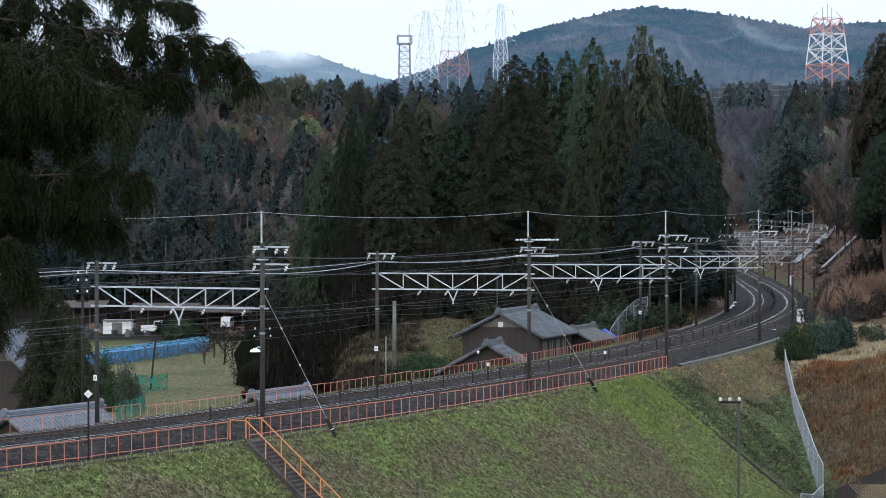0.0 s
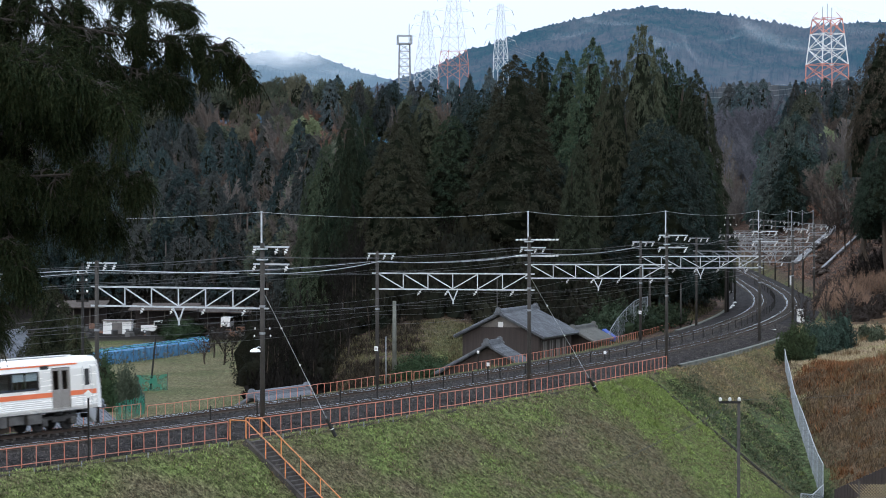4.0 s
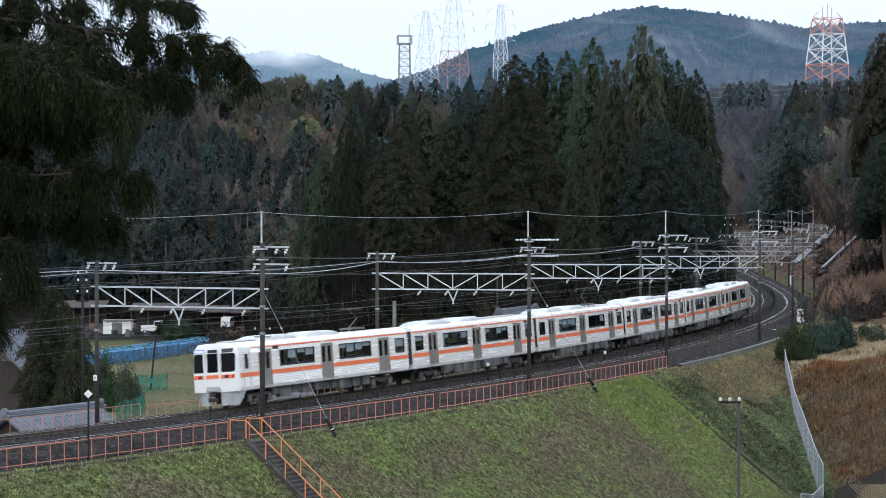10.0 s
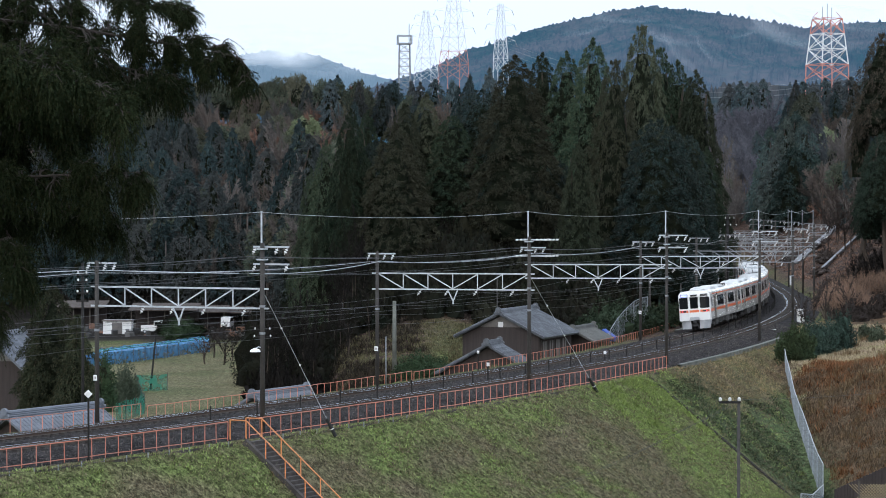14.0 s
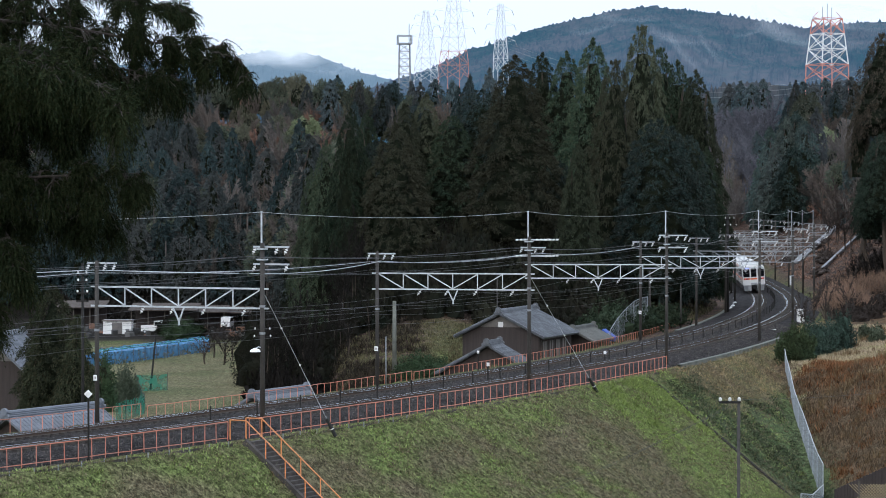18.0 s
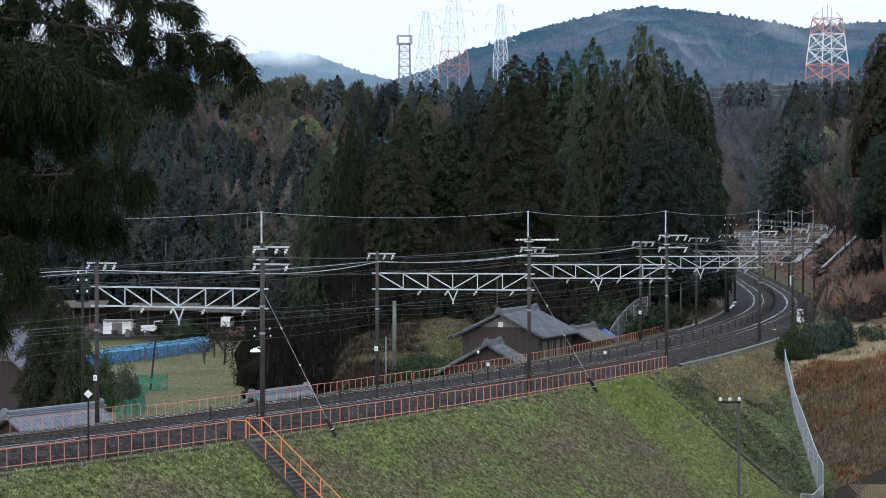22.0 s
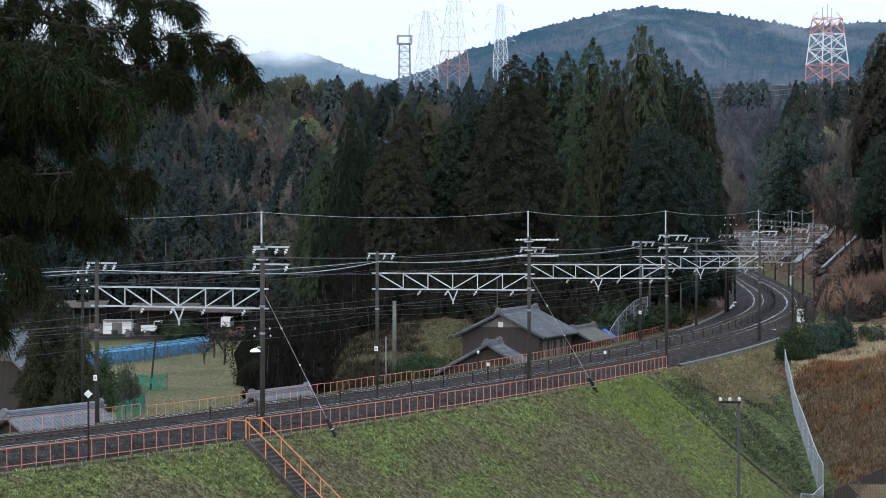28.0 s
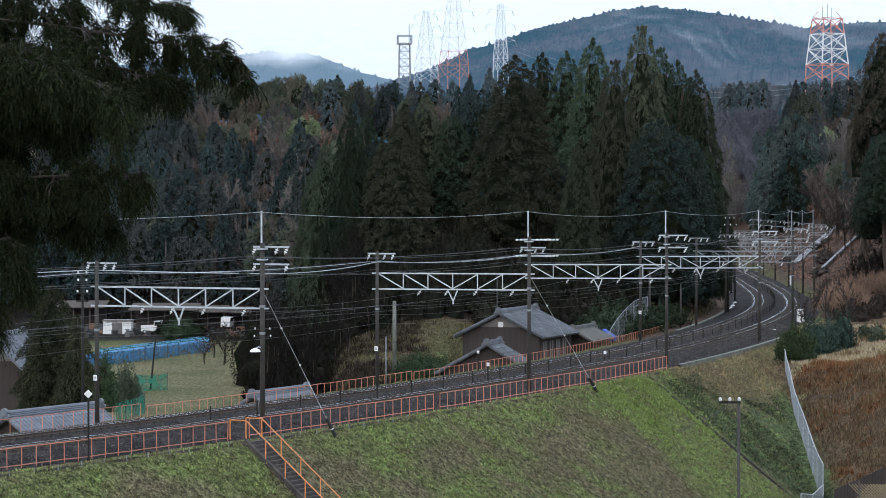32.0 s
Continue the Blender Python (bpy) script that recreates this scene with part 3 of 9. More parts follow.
def mast(name, s, q, top, base=-1.2, extra=0.0, arms=(), label="weathered round concrete catenary mast", r=0.16, tag=None, band=None):
    """A pole standing beside the track; local y points away from the camera across the line."""
    p = on_line(s, q, 0)
    root = thing(name, label, "mast", "catenary masts", m=Matrix.Translation((p.x, p.y, base)) @ Matrix.Rotation(math.pi / 2 - head(s) , 4, "Z"))
    bm = bmesh.new()
    tube(bm, [(0, 0, 0), (0, 0, top - base)], [r, r * 0.82], 12)
    part("pole", bm, M_POLE, root, "", True)
    if extra:
        bm = bmesh.new()
        tube(bm, [(0.1, 0.12, top - base - 1.0), (0.1, 0.12, top - base + extra)], 0.048, 8)
        tube(bm, [(0.1, 0.12, top - base + extra), (0.1, 0.12, top - base + extra + 0.03)], [0.09, 0.02], 8)
        part("mast_extension", bm, GANTRY_STEEL[0], root, "grey steel tube carrying the earth wire")
        for dz in (-0.9, -0.35):
            bm = bmesh.new()
            box(bm, -0.2, 0.24, -0.2, 0.24, top - base + dz, top - base + dz + 0.07)
            part("clamp", bm, GANTRY_STEEL[0], root)
    for z, y0, y1, hang in arms:
        cross_arm(root, z - base, y0, y1, hang)
    if tag:
        bm = bmesh.new()
        box(bm, 0.0, 0.02, -0.12, 0.12, tag - base - 0.15, tag - base + 0.15, 0.005)
        pl = part("number_plate", bm, M_WHITE, root, "small white plate")
        pl.location = (-0.17, 0, 0)
        for k in (-0.05, 0.05):
            bm = bmesh.new()
            box(bm, -0.01, 0.0, k - 0.014, k + 0.014, tag - base - 0.06, tag - base + 0.06)
            part("plate_marking", bm, M_DARK, pl)
    for zb in (band or ()):
        bm = bmesh.new()
        tube(bm, [(0, 0, zb - base), (0, 0, zb - base + 0.12)], r * 1.08, 12)
        part("band", bm, M_STEEL_DARK, root, "grey steel band")
    return root


def lattice_beam(s0, q0, s1, q1, zb, zt, n=6):
    """A flat truss between two masts: chords, posts and diagonals, with a central bracket and droppers."""
    a, b = on_line(s0, q0, 0), on_line(s1, q1, 0)
    d = b - a
    L, ang = d.length, math.atan2(d.y, d.x)
    root = thing("lattice_beam", "white galvanised steel lattice beam spanning both tracks", "catenary gantry", "catenary gantries",
                 m=Matrix.Translation((a.x, a.y, 0)) @ Matrix.Rotation(ang, 4, "Z"))
    for w, z0, z1 in ((0.0, zt, zt), (0.0, zb, zb)):
        bm = bmesh.new()
        beam(bm, (-0.35, 0, z0), (L + 0.35, 0, z1), 0.075, 0.085)
        part("chord", bm, GANTRY_STEEL[0], root)
    step_x = (L - 0.2) / n
    for k in range(1, n):
        bm = bmesh.new()
        beam(bm, (0.1 + step_x * k, 0.0, zb + 0.05), (0.1 + step_x * k, 0.0, zt - 0.05), 0.055, 0.055)
        part("post", bm, GANTRY_STEEL[0], root)
    for k in range(n):
        x0, x1 = 0.1 + step_x * k, 0.1 + step_x * (k + 1)
        za, zc = (zt - 0.04, zb + 0.04) if k < n / 2 else (zb + 0.04, zt - 0.04)
        bm = bmesh.new()
        beam(bm, (x0, 0.004, za), (x1, 0.004, zc), 0.06, 0.06)
        part("diagonal", bm, GANTRY_STEEL[0], root)
    bm = bmesh.new()
    for sx in (-0.32, 0.32):
        beam(bm, (L / 2 + sx, 0, zb - 0.04), (L / 2 + 0.03, 0, zb - 0.75), 0.07, 0.07)
    beam(bm, (L / 2 + 0.03, 0, zb - 0.6), (L / 2 + 0.03, 0, zb - 0.95), 0.08, 0.08)
    part("bracket", bm, GANTRY_STEEL[0], root, "V-shaped steel bracket")
    for x in (L * 0.29, L * 0.47, L * 0.66, L * 0.9):
        ins = insulator(root, (x, 0.05, zb - 0.04), -0.7, 0.0)
    return root


NEAR_Q, FAR_Q = 6.75, -2.9
GANTRIES = [(4.4, 6.0), (34.6, 37.0), (60.9, 64.2), (92.5, 97.0), (121, 119), (150, 150), (181, 181), (211, 211), (241, 241), (272, 272), (303, 303), (334, 334)]
for i, (sf, sn) in enumerate(GANTRIES):
    # Darker steel from the fifth gantry on.
    GANTRY_STEEL[0] = M_STEEL if i < 4 else M_STEEL_DARK
    taut = i == 1
    far_top = 8.35 if i < 6 else 8.0
    mast("catenary_mast", sf, FAR_Q, far_top, arms=[(far_top - 0.12, -1.25, 0.75, (-1.15, -0.55, 0.6))], r=0.13, tag=2.1 if i < 4 else None,
         band=(4.6,))
    near_mast = mast("catenary_mast", sn, NEAR_Q, 9.35, extra=1.62 if i < 9 else 0.0, r=(0.142, 0.13, 0.125, 0.13)[min(i, 3)],
                     arms=[(9.15, -1.6, 0.65, () if taut else (-1.5, -0.9, 0.5)), (8.12 if taut else 8.25, -1.6, 0.65, () if taut else (-1.5, 0.5))], band=(4.6, 6.0))
    if taut:
        for z_, ys_ in ((9.15, (-1.5, -0.9, 0.5)), (8.12, (-1.5, 0.5))):
            for y_ in ys_:
                for sx_ in (-1, 1):
                    strain_insulator(near_mast, (0.12, y_, z_ + 1.2), sx_)
    lattice_beam(sf, FAR_Q, sn, NEAR_Q, 5.95, 6.97)

# ---- trees ----
def cluster_tris(rs, c, out, size, per, droop=0.6, slim=0.2, tight=0.28, long=1.0):
    """Leaf clusters: per narrow triangles lying round each centre, hanging outwards and down."""
    n = len(c)
    C, O, S = np.repeat(c, per, 0), np.repeat(out, per, 0), np.repeat(size, per)[:, None]
    m = n * per
    b = rs.normal(0, 1, (m, 3)) + O * 0.7 + np.array([0, 0, 0.15])
    b /= np.linalg.norm(b, axis=1, keepdims=True)
    p = C + b * S * tight * rs.uniform(0.75, 1.5, (m, 1)) * np.array([1, 1, 1.15])
    nrm = b + rs.normal(0, 0.35, (m, 3))
    nrm /= np.linalg.norm(nrm, axis=1, keepdims=True)
    d = O * 0.35 + np.array([0, 0, -1]) * rs.uniform(droop - 0.4, droop + 0.5, (m, 1)) + rs.normal(0, 0.4, (m, 3))
    d -= nrm * (d * nrm).sum(1, keepdims=True) * 0.8
    d /= np.linalg.norm(d, axis=1, keepdims=True) + 1e-6
    w = np.cross(d, nrm)
    w /= np.linalg.norm(w, axis=1, keepdims=True) + 1e-6
    L, W_ = S * long * rs.uniform(0.3, 0.62, (m, 1)), S * slim * rs.uniform(0.6, 1.2, (m, 1))
    v = np.stack([p - d * L * 0.4 - w * W_ * 0.5, p - d * L * 0.4 + w * W_ * 0.5, p + d * L * 0.6], 1).reshape(-1, 3)
    return v, np.arange(3 * m).reshape(-1, 3)


def spire_arrays(seed, h, R, tiers=36, ring=9, per=17, bare=0.12, power=0.8, size=1.15, slim=0.3, core=0.5, wob=0.12):
    """Crown of a tall cedar: tiers of drooping boughs that end in leaf sprays, round a ragged dark inside. Returns verts, tris, leaf count."""
    rs = np.random.RandomState(seed)
    ph = rs.uniform(0, 6.3, 4)
    def prof(t):
        f = np.clip(1 - (t - bare) / (1 - bare), 0, 1)
        return R * f ** power * (1.25 - 0.25 * f) * (0.55 + 0.45 * step(bare - 0.02, bare + 0.12, t))
    C, O, S = [], [], []
    for k in range(tiers):
        t = bare + (1 - bare) * (k / tiers) ** 0.93
        n = max(3, int(round(ring * (0.35 + 0.85 * (1 - k / tiers)))))
        for a in np.arange(n) * 6.283 / n + rs.uniform(0, 6.28) + rs.normal(0, 0.22, n):
            t1 = min(t + rs.normal(0, 0.012), 0.985)
            ln = prof(t1) * (1 + wob * (np.sin(a * 3 + ph[0] + t * 9) * 0.6 + np.sin(a * 5 + ph[1] - t * 15) * 0.5)) * rs.uniform(0.84, 1.05)
            for f in (0.5, 0.68, 0.84, 0.97) if ln > 1.6 else (0.5, 0.95):
                r = ln * f
                b = a + rs.normal(0, 0.13)
                C.append((math.cos(b) * r, math.sin(b) * r, t1 * h + 0.16 * r - 0.34 * ln * f * f + rs.normal(0, 0.12)))
                O.append((math.cos(b), math.sin(b), 0.1))
                S.append(size * rs.uniform(0.75, 1.25) * (0.5 + 0.5 * min(1.0, 2.2 * ln / R)))
    C += [(0.0, 0.0, h * f) for f in (0.955, 0.97, 0.985, 0.995)]
    O += [(0.0, 0.0, 1.0)] * 4
    S += [size * 0.5] * 4
    v1, f1 = cluster_tris(rs, np.array(C), np.array(O), np.array(S), per, 1.0, slim * 0.66, 0.36, 1.45)
    if not core:
        return v1, f1, len(f1)
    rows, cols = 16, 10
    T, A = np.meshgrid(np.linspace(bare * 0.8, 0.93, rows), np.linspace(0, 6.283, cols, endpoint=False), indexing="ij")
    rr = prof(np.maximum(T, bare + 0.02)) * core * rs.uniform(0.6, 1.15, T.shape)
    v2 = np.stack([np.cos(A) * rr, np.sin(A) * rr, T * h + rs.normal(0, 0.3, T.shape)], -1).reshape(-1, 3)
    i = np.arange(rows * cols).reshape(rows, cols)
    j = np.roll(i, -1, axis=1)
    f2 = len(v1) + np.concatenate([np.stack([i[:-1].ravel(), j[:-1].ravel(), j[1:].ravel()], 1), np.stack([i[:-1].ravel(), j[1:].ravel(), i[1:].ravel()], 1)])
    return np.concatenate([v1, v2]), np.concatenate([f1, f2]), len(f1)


def tuft_leaves(rs, c, axis, L, per, leaf, wide=0.34, fat=0.34):
    """Hanging tufts: per narrow leaves set along each tuft's axis, closing towards its tip. Returns verts, tris."""
    m = len(c) * per
    C, A, LL = np.repeat(c, per, 0), np.repeat(axis, per, 0), np.repeat(L, per)[:, None]
    f = rs.uniform(-0.5, 0.55, (m, 1))
    n = np.cross(A, rs.normal(0, 1, (m, 3)))
    n /= np.linalg.norm(n, axis=1, keepdims=True) + 1e-6
    p = C + A * LL * f + n * LL * fat * (0.75 - 0.75 * f) * np.sqrt(rs.uniform(0.1, 1, (m, 1)))
    d = A * 0.8 + n * 0.45 + rs.normal(0, 0.35, (m, 3)) + np.array([0, 0, -0.25])
    d /= np.linalg.norm(d, axis=1, keepdims=True)
    w = np.cross(d, n + rs.normal(0, 0.5, (m, 3)))
    w /= np.linalg.norm(w, axis=1, keepdims=True) + 1e-6
    l = leaf * np.clip(LL, 0.55, 1.3) * rs.uniform(0.6, 1.3, (m, 1))
    v = np.stack([p - w * l * wide * 0.5, p + w * l * wide * 0.5, p + d * l], 1).reshape(-1, 3)
    return v, np.arange(3 * m).reshape(-1, 3)


def cedar_crown(seed, h, R, clumps, per, bare=0.1, power=0.72, tuft=1.05, leaf=0.42, ragged=0.10):
    """Crown of a dense cedar: overlapping drooping tufts over a core coloured shade-dark. Returns verts, tris, leaf
    count.
    """
    rs = np.random.RandomState(seed)
    def prof(x):
        return R * np.clip(x / 0.85, 0, 1) ** power * (1 - 0.3 * step(0.85, 1.0, x))
    xs = np.linspace(0.0, 1.0, 200)
    cdf = np.cumsum(prof(xs) + 0.10 * R)
    ph = rs.uniform(0, 6.3, 5)
    lob = lambda aa, xx: 1 + ragged * (0.9 * np.sin(3 * aa + ph[0] + 7 * xx) + 0.7 * np.sin(5 * aa + ph[1] - 13 * xx) + 0.8 * np.sin(2 * aa + ph[2] + 31 * xx)) * np.clip(3 * xx, 0.2, 1)
    # boughs, each a drooping fan of tufts
    fan = 9
    nb = clumps // fan
    bx = np.interp((np.arange(nb) + rs.uniform(0, 1, nb)) / nb, cdf / cdf[-1], xs)
    ba = np.arange(nb) * 2.39996 + rs.normal(0, 0.25, nb)
    reach = 1 + rs.uniform(-0.16, 0.07, nb) * np.clip(5 * bx, 0.15, 1)
    x, a, reach = np.repeat(bx, fan), np.repeat(ba, fan), np.repeat(reach, fan)
    n = len(x)
    f = rs.uniform(0.0, 1.0, n)
    r0 = prof(x) * lob(a, x) * reach
    side = rs.normal(0, 0.42, n) * tuft * np.clip(r0 / 1.8, 0.08, 1)
    r = np.maximum(r0 * 1.05 - (0.7 - f) * 0.9 * tuft * np.clip(4 * x, 0.15, 1), 0.03)
    a = a + side / np.maximum(r, 0.4)
    z = h * (1 - x * (1 - bare)) - (f - 0.4) * 0.9 * tuft * np.clip(4 * x, 0.1, 1) - np.abs(side) * 0.35 + rs.normal(0, 0.10, n) * np.clip(r0, 0.2, 1)
    out = np.stack([np.cos(a), np.sin(a), np.zeros(n)], 1)
    c = np.stack([np.cos(a) * r, np.sin(a) * r, z], 1)
    ax = out * 0.6 + np.array([0, 0, 1]) * np.where(x < 0.015, 0.9, -0.3 - 0.6 * f)[:, None] + rs.normal(0, 0.2, (n, 3))
    ax /= np.linalg.norm(ax, axis=1, keepdims=True)
    L = tuft * rs.uniform(0.6, 1.15, n) * (0.35 + 0.5 * np.clip(6 * x, 0, 1))
    # the leading shoot and its first short boughs
    m = 60
    xt, at = rs.uniform(0, 0.09, m), rs.uniform(0, 6.283, m)
    rt = prof(xt) * rs.uniform(0.2, 0.95, m) * np.clip(xt * 30, 0.1, 1)
    c = np.concatenate([c, np.stack([np.cos(at) * rt, np.sin(at) * rt, h * (1 - xt * (1 - bare)) - 0.1], 1)])
    axt = np.stack([np.cos(at) * 0.6, np.sin(at) * 0.6, np.where(xt < 0.025, 1.0, -0.4)], 1)
    ax = np.concatenate([ax, axt / np.linalg.norm(axt, axis=1, keepdims=True)])
    L = np.concatenate([L, tuft * (0.45 + 4 * xt)])
    v1, f1 = tuft_leaves(rs, c, ax, L, per, leaf)
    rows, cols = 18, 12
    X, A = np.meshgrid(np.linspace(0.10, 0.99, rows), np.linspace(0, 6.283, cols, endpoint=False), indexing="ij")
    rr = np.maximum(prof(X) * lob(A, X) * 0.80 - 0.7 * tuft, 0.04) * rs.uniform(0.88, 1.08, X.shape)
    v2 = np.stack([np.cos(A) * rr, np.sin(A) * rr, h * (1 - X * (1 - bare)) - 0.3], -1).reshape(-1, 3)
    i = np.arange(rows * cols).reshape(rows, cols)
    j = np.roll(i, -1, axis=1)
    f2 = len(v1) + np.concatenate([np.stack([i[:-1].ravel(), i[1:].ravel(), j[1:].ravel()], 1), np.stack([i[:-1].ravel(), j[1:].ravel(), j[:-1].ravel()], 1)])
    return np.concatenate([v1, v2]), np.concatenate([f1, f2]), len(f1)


def evergreen_crown(seed, h, R, lobes=15, tufts=34, per=11, leaf=0.55):
    """Crown of a rounded broadleaf evergreen: lobes of leaf tufts heaped into a dome."""
    rs = np.random.RandomState(seed)
    V, F, nv = [], [], 0
    for k in range(lobes):
        a, e = rs.uniform(0, 6.283), rs.uniform(-0.15, 1.0)
        o = np.array((math.cos(a) * R * 0.62 * math.sqrt(max(1 - e * e, 0.05)), math.sin(a) * R * 0.62 * math.sqrt(max(1 - e * e, 0.05)), h * (0.55 + 0.27 * e)))
        rr = R * rs.uniform(0.34, 0.52)
        d = rs.normal(0, 1, (tufts, 3))
        d[:, 2] = np.abs(d[:, 2]) * 1.1 - 0.3
        d /= np.linalg.norm(d, axis=1, keepdims=True)
        v, f = tuft_leaves(rs, o + d * rr * np.array([1, 1, 1.1]), d, rs.uniform(0.7, 1.2, tufts), per, leaf, 0.42, 0.5)
        V.append(v)
        F.append(f + nv)
        nv += len(v)
    leaves = sum(len(f) for f in F)
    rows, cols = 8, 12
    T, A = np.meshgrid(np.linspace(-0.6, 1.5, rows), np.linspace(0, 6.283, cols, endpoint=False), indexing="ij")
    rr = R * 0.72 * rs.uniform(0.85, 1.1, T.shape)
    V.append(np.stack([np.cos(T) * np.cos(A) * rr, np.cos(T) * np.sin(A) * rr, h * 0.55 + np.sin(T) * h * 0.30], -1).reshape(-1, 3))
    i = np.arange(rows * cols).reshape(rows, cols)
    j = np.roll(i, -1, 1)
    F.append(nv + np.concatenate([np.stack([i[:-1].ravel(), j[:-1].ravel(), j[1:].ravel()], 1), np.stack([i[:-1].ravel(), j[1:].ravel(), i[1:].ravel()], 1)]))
    return np.concatenate(V), np.concatenate(F), leaves


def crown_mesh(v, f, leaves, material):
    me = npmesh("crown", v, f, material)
    me.materials.append(M_CROWN_SHADE)
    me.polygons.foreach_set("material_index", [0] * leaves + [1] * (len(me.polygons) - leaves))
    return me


# Core beneath the leaves: the crown's inner shade is put into its colour.
M_CROWN_SHADE = mat("crown_inner_shade", (0.020, 0.024, 0.015), (0.010, 0.013, 0.009), rough=0.95, scale=1.5, fine=8, bump=0.2, spec=0.03)


def trunk_bm(h, r, rs, limbs=0):
    bm = bmesh.new()
    pts = [(rs.uniform(-0.05, 0.05), rs.uniform(-0.05, 0.05), h * k / 5) for k in range(6)]
    tube(bm, pts, [r * (1.15 - k / 5.6) for k in range(6)], 7)
    return bm


SHAPES = ((0.57, 0.08), (0.62, 0.10), (0.50, 0.08), (0.57, 0.10), (0.40, 0.06), (0.64, 0.10))
# Farther cedars: distance haze mixed into the leaf colour as paler blue-green.
M_CEDAR_MID = leaf_mat("haze_tinted_cedar_leaf", (0.031, 0.056, 0.052), (0.040, 0.060, 0.052), (0.065, 0.078, 0.064), tone=(0.059, 0.062, 0.054))
M_EAST_GREEN = leaf_mat("glossy_dark_evergreen_leaf", (0.024, 0.044, 0.034), (0.033, 0.049, 0.035), (0.060, 0.074, 0.050))
M_EAST_BROWN = leaf_mat("brownish_cedar_leaf", (0.070, 0.064, 0.050), (0.080, 0.066, 0.050), (0.115, 0.090, 0.066))
# Ridge cedars: still more haze put into the leaf colour.
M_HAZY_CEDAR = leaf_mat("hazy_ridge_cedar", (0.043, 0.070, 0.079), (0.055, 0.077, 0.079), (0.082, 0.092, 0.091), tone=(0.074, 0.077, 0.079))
CEDARS, FAR_CEDARS, RIDGE_CEDARS = [], [], []
for k, (pw, br) in enumerate(SHAPES):
    trunk_me = mesh_of("trunk", trunk_bm(0.9, 0.016, np.random.RandomState(50 + k)), M_BARK)
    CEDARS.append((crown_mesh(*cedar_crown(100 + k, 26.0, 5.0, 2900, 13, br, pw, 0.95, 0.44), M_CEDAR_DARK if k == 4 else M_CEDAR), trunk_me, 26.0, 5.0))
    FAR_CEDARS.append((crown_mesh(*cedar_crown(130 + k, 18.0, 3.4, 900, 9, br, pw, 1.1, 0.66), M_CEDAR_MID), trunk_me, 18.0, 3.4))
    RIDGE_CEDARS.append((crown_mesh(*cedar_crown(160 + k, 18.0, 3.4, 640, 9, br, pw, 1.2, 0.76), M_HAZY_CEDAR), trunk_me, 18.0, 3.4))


def planted(name, x, y, z, h, R, proto, group, label):
    """A tree of height h and crown radius R from a crown and trunk built once."""
    crown, trunk, h0, R0 = proto
    rs = np.random.RandomState(int(abs(x * 13 + y * 7)) + 3)
    root = thing(name, label, "tree", group, m=pose(x, y, z - 0.2, 0, 0, rs.uniform(0, 360)))
    ob = part("crown", crown, None, root)
    ob.scale = (R / R0, R / R0, h / h0)
    if trunk:
        ob = part("trunk", trunk, None, root)
        ob.scale = (h, h, h)
    return root


def cedar_at(bearing, top_at, d, kind, half, group="cedars by the line", label="tall dark green cedar with dense drooping sprays"):
    """A cedar whose top stands in the given direction and height, d metres off; half: its half width at the same scale."""
    x, top = aim(bearing) * d, level(top_at, d)
    b = gz(x, d)
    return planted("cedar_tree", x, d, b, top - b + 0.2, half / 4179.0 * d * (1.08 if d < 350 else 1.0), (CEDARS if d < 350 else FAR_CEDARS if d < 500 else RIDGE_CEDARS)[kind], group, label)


for row in ((578, 250, 254, 0, 47), (620, 195, 250, 3, 47), (655, 300, 258, 1, 40), (700, 218, 248, 0, 68), (552, 300, 258, 3, 40), (716, 186, 264, 3, 56),
            (755, 166, 266, 1, 50), (853, 160, 268, 4, 77), (800, 206, 265, 2, 59), (912, 100, 252, 0, 81), (959, 95, 284, 3, 56), (1003, 93, 282, 0, 59),
            (1049, 70, 272, 0, 65), (880, 180, 288, 1, 54), (1089, 107, 262, 2, 56), (1136, 46, 272, 2, 59), (1168, 86, 284, 2, 56), (1198, 108, 284, 2, 50), (1233, 127, 280, 3, 56),
            (1165, 212, 256, 4, 79), (1024, 252, 244, 5, 40), (1215, 240, 264, 4, 56), (1250, 262, 276, 0, 41), (985, 285, 264, 4, 47), (664, 250, 264, 4, 54), (650, 198, 290, 3, 40)):
    cedar_at(*row)
for row in ((1390, 208, 492, 0, 34), (1362, 226, 498, 3, 32), (1408, 198, 496, 0, 40), (1444, 194, 500, 3, 26), (1350, 270, 490, 3, 26),
            (1375, 250, 486, 1, 36), (1402, 262, 480, 4, 36), (1424, 216, 490, 4, 32)):
    cedar_at(*row, group="cedars on the east hill")

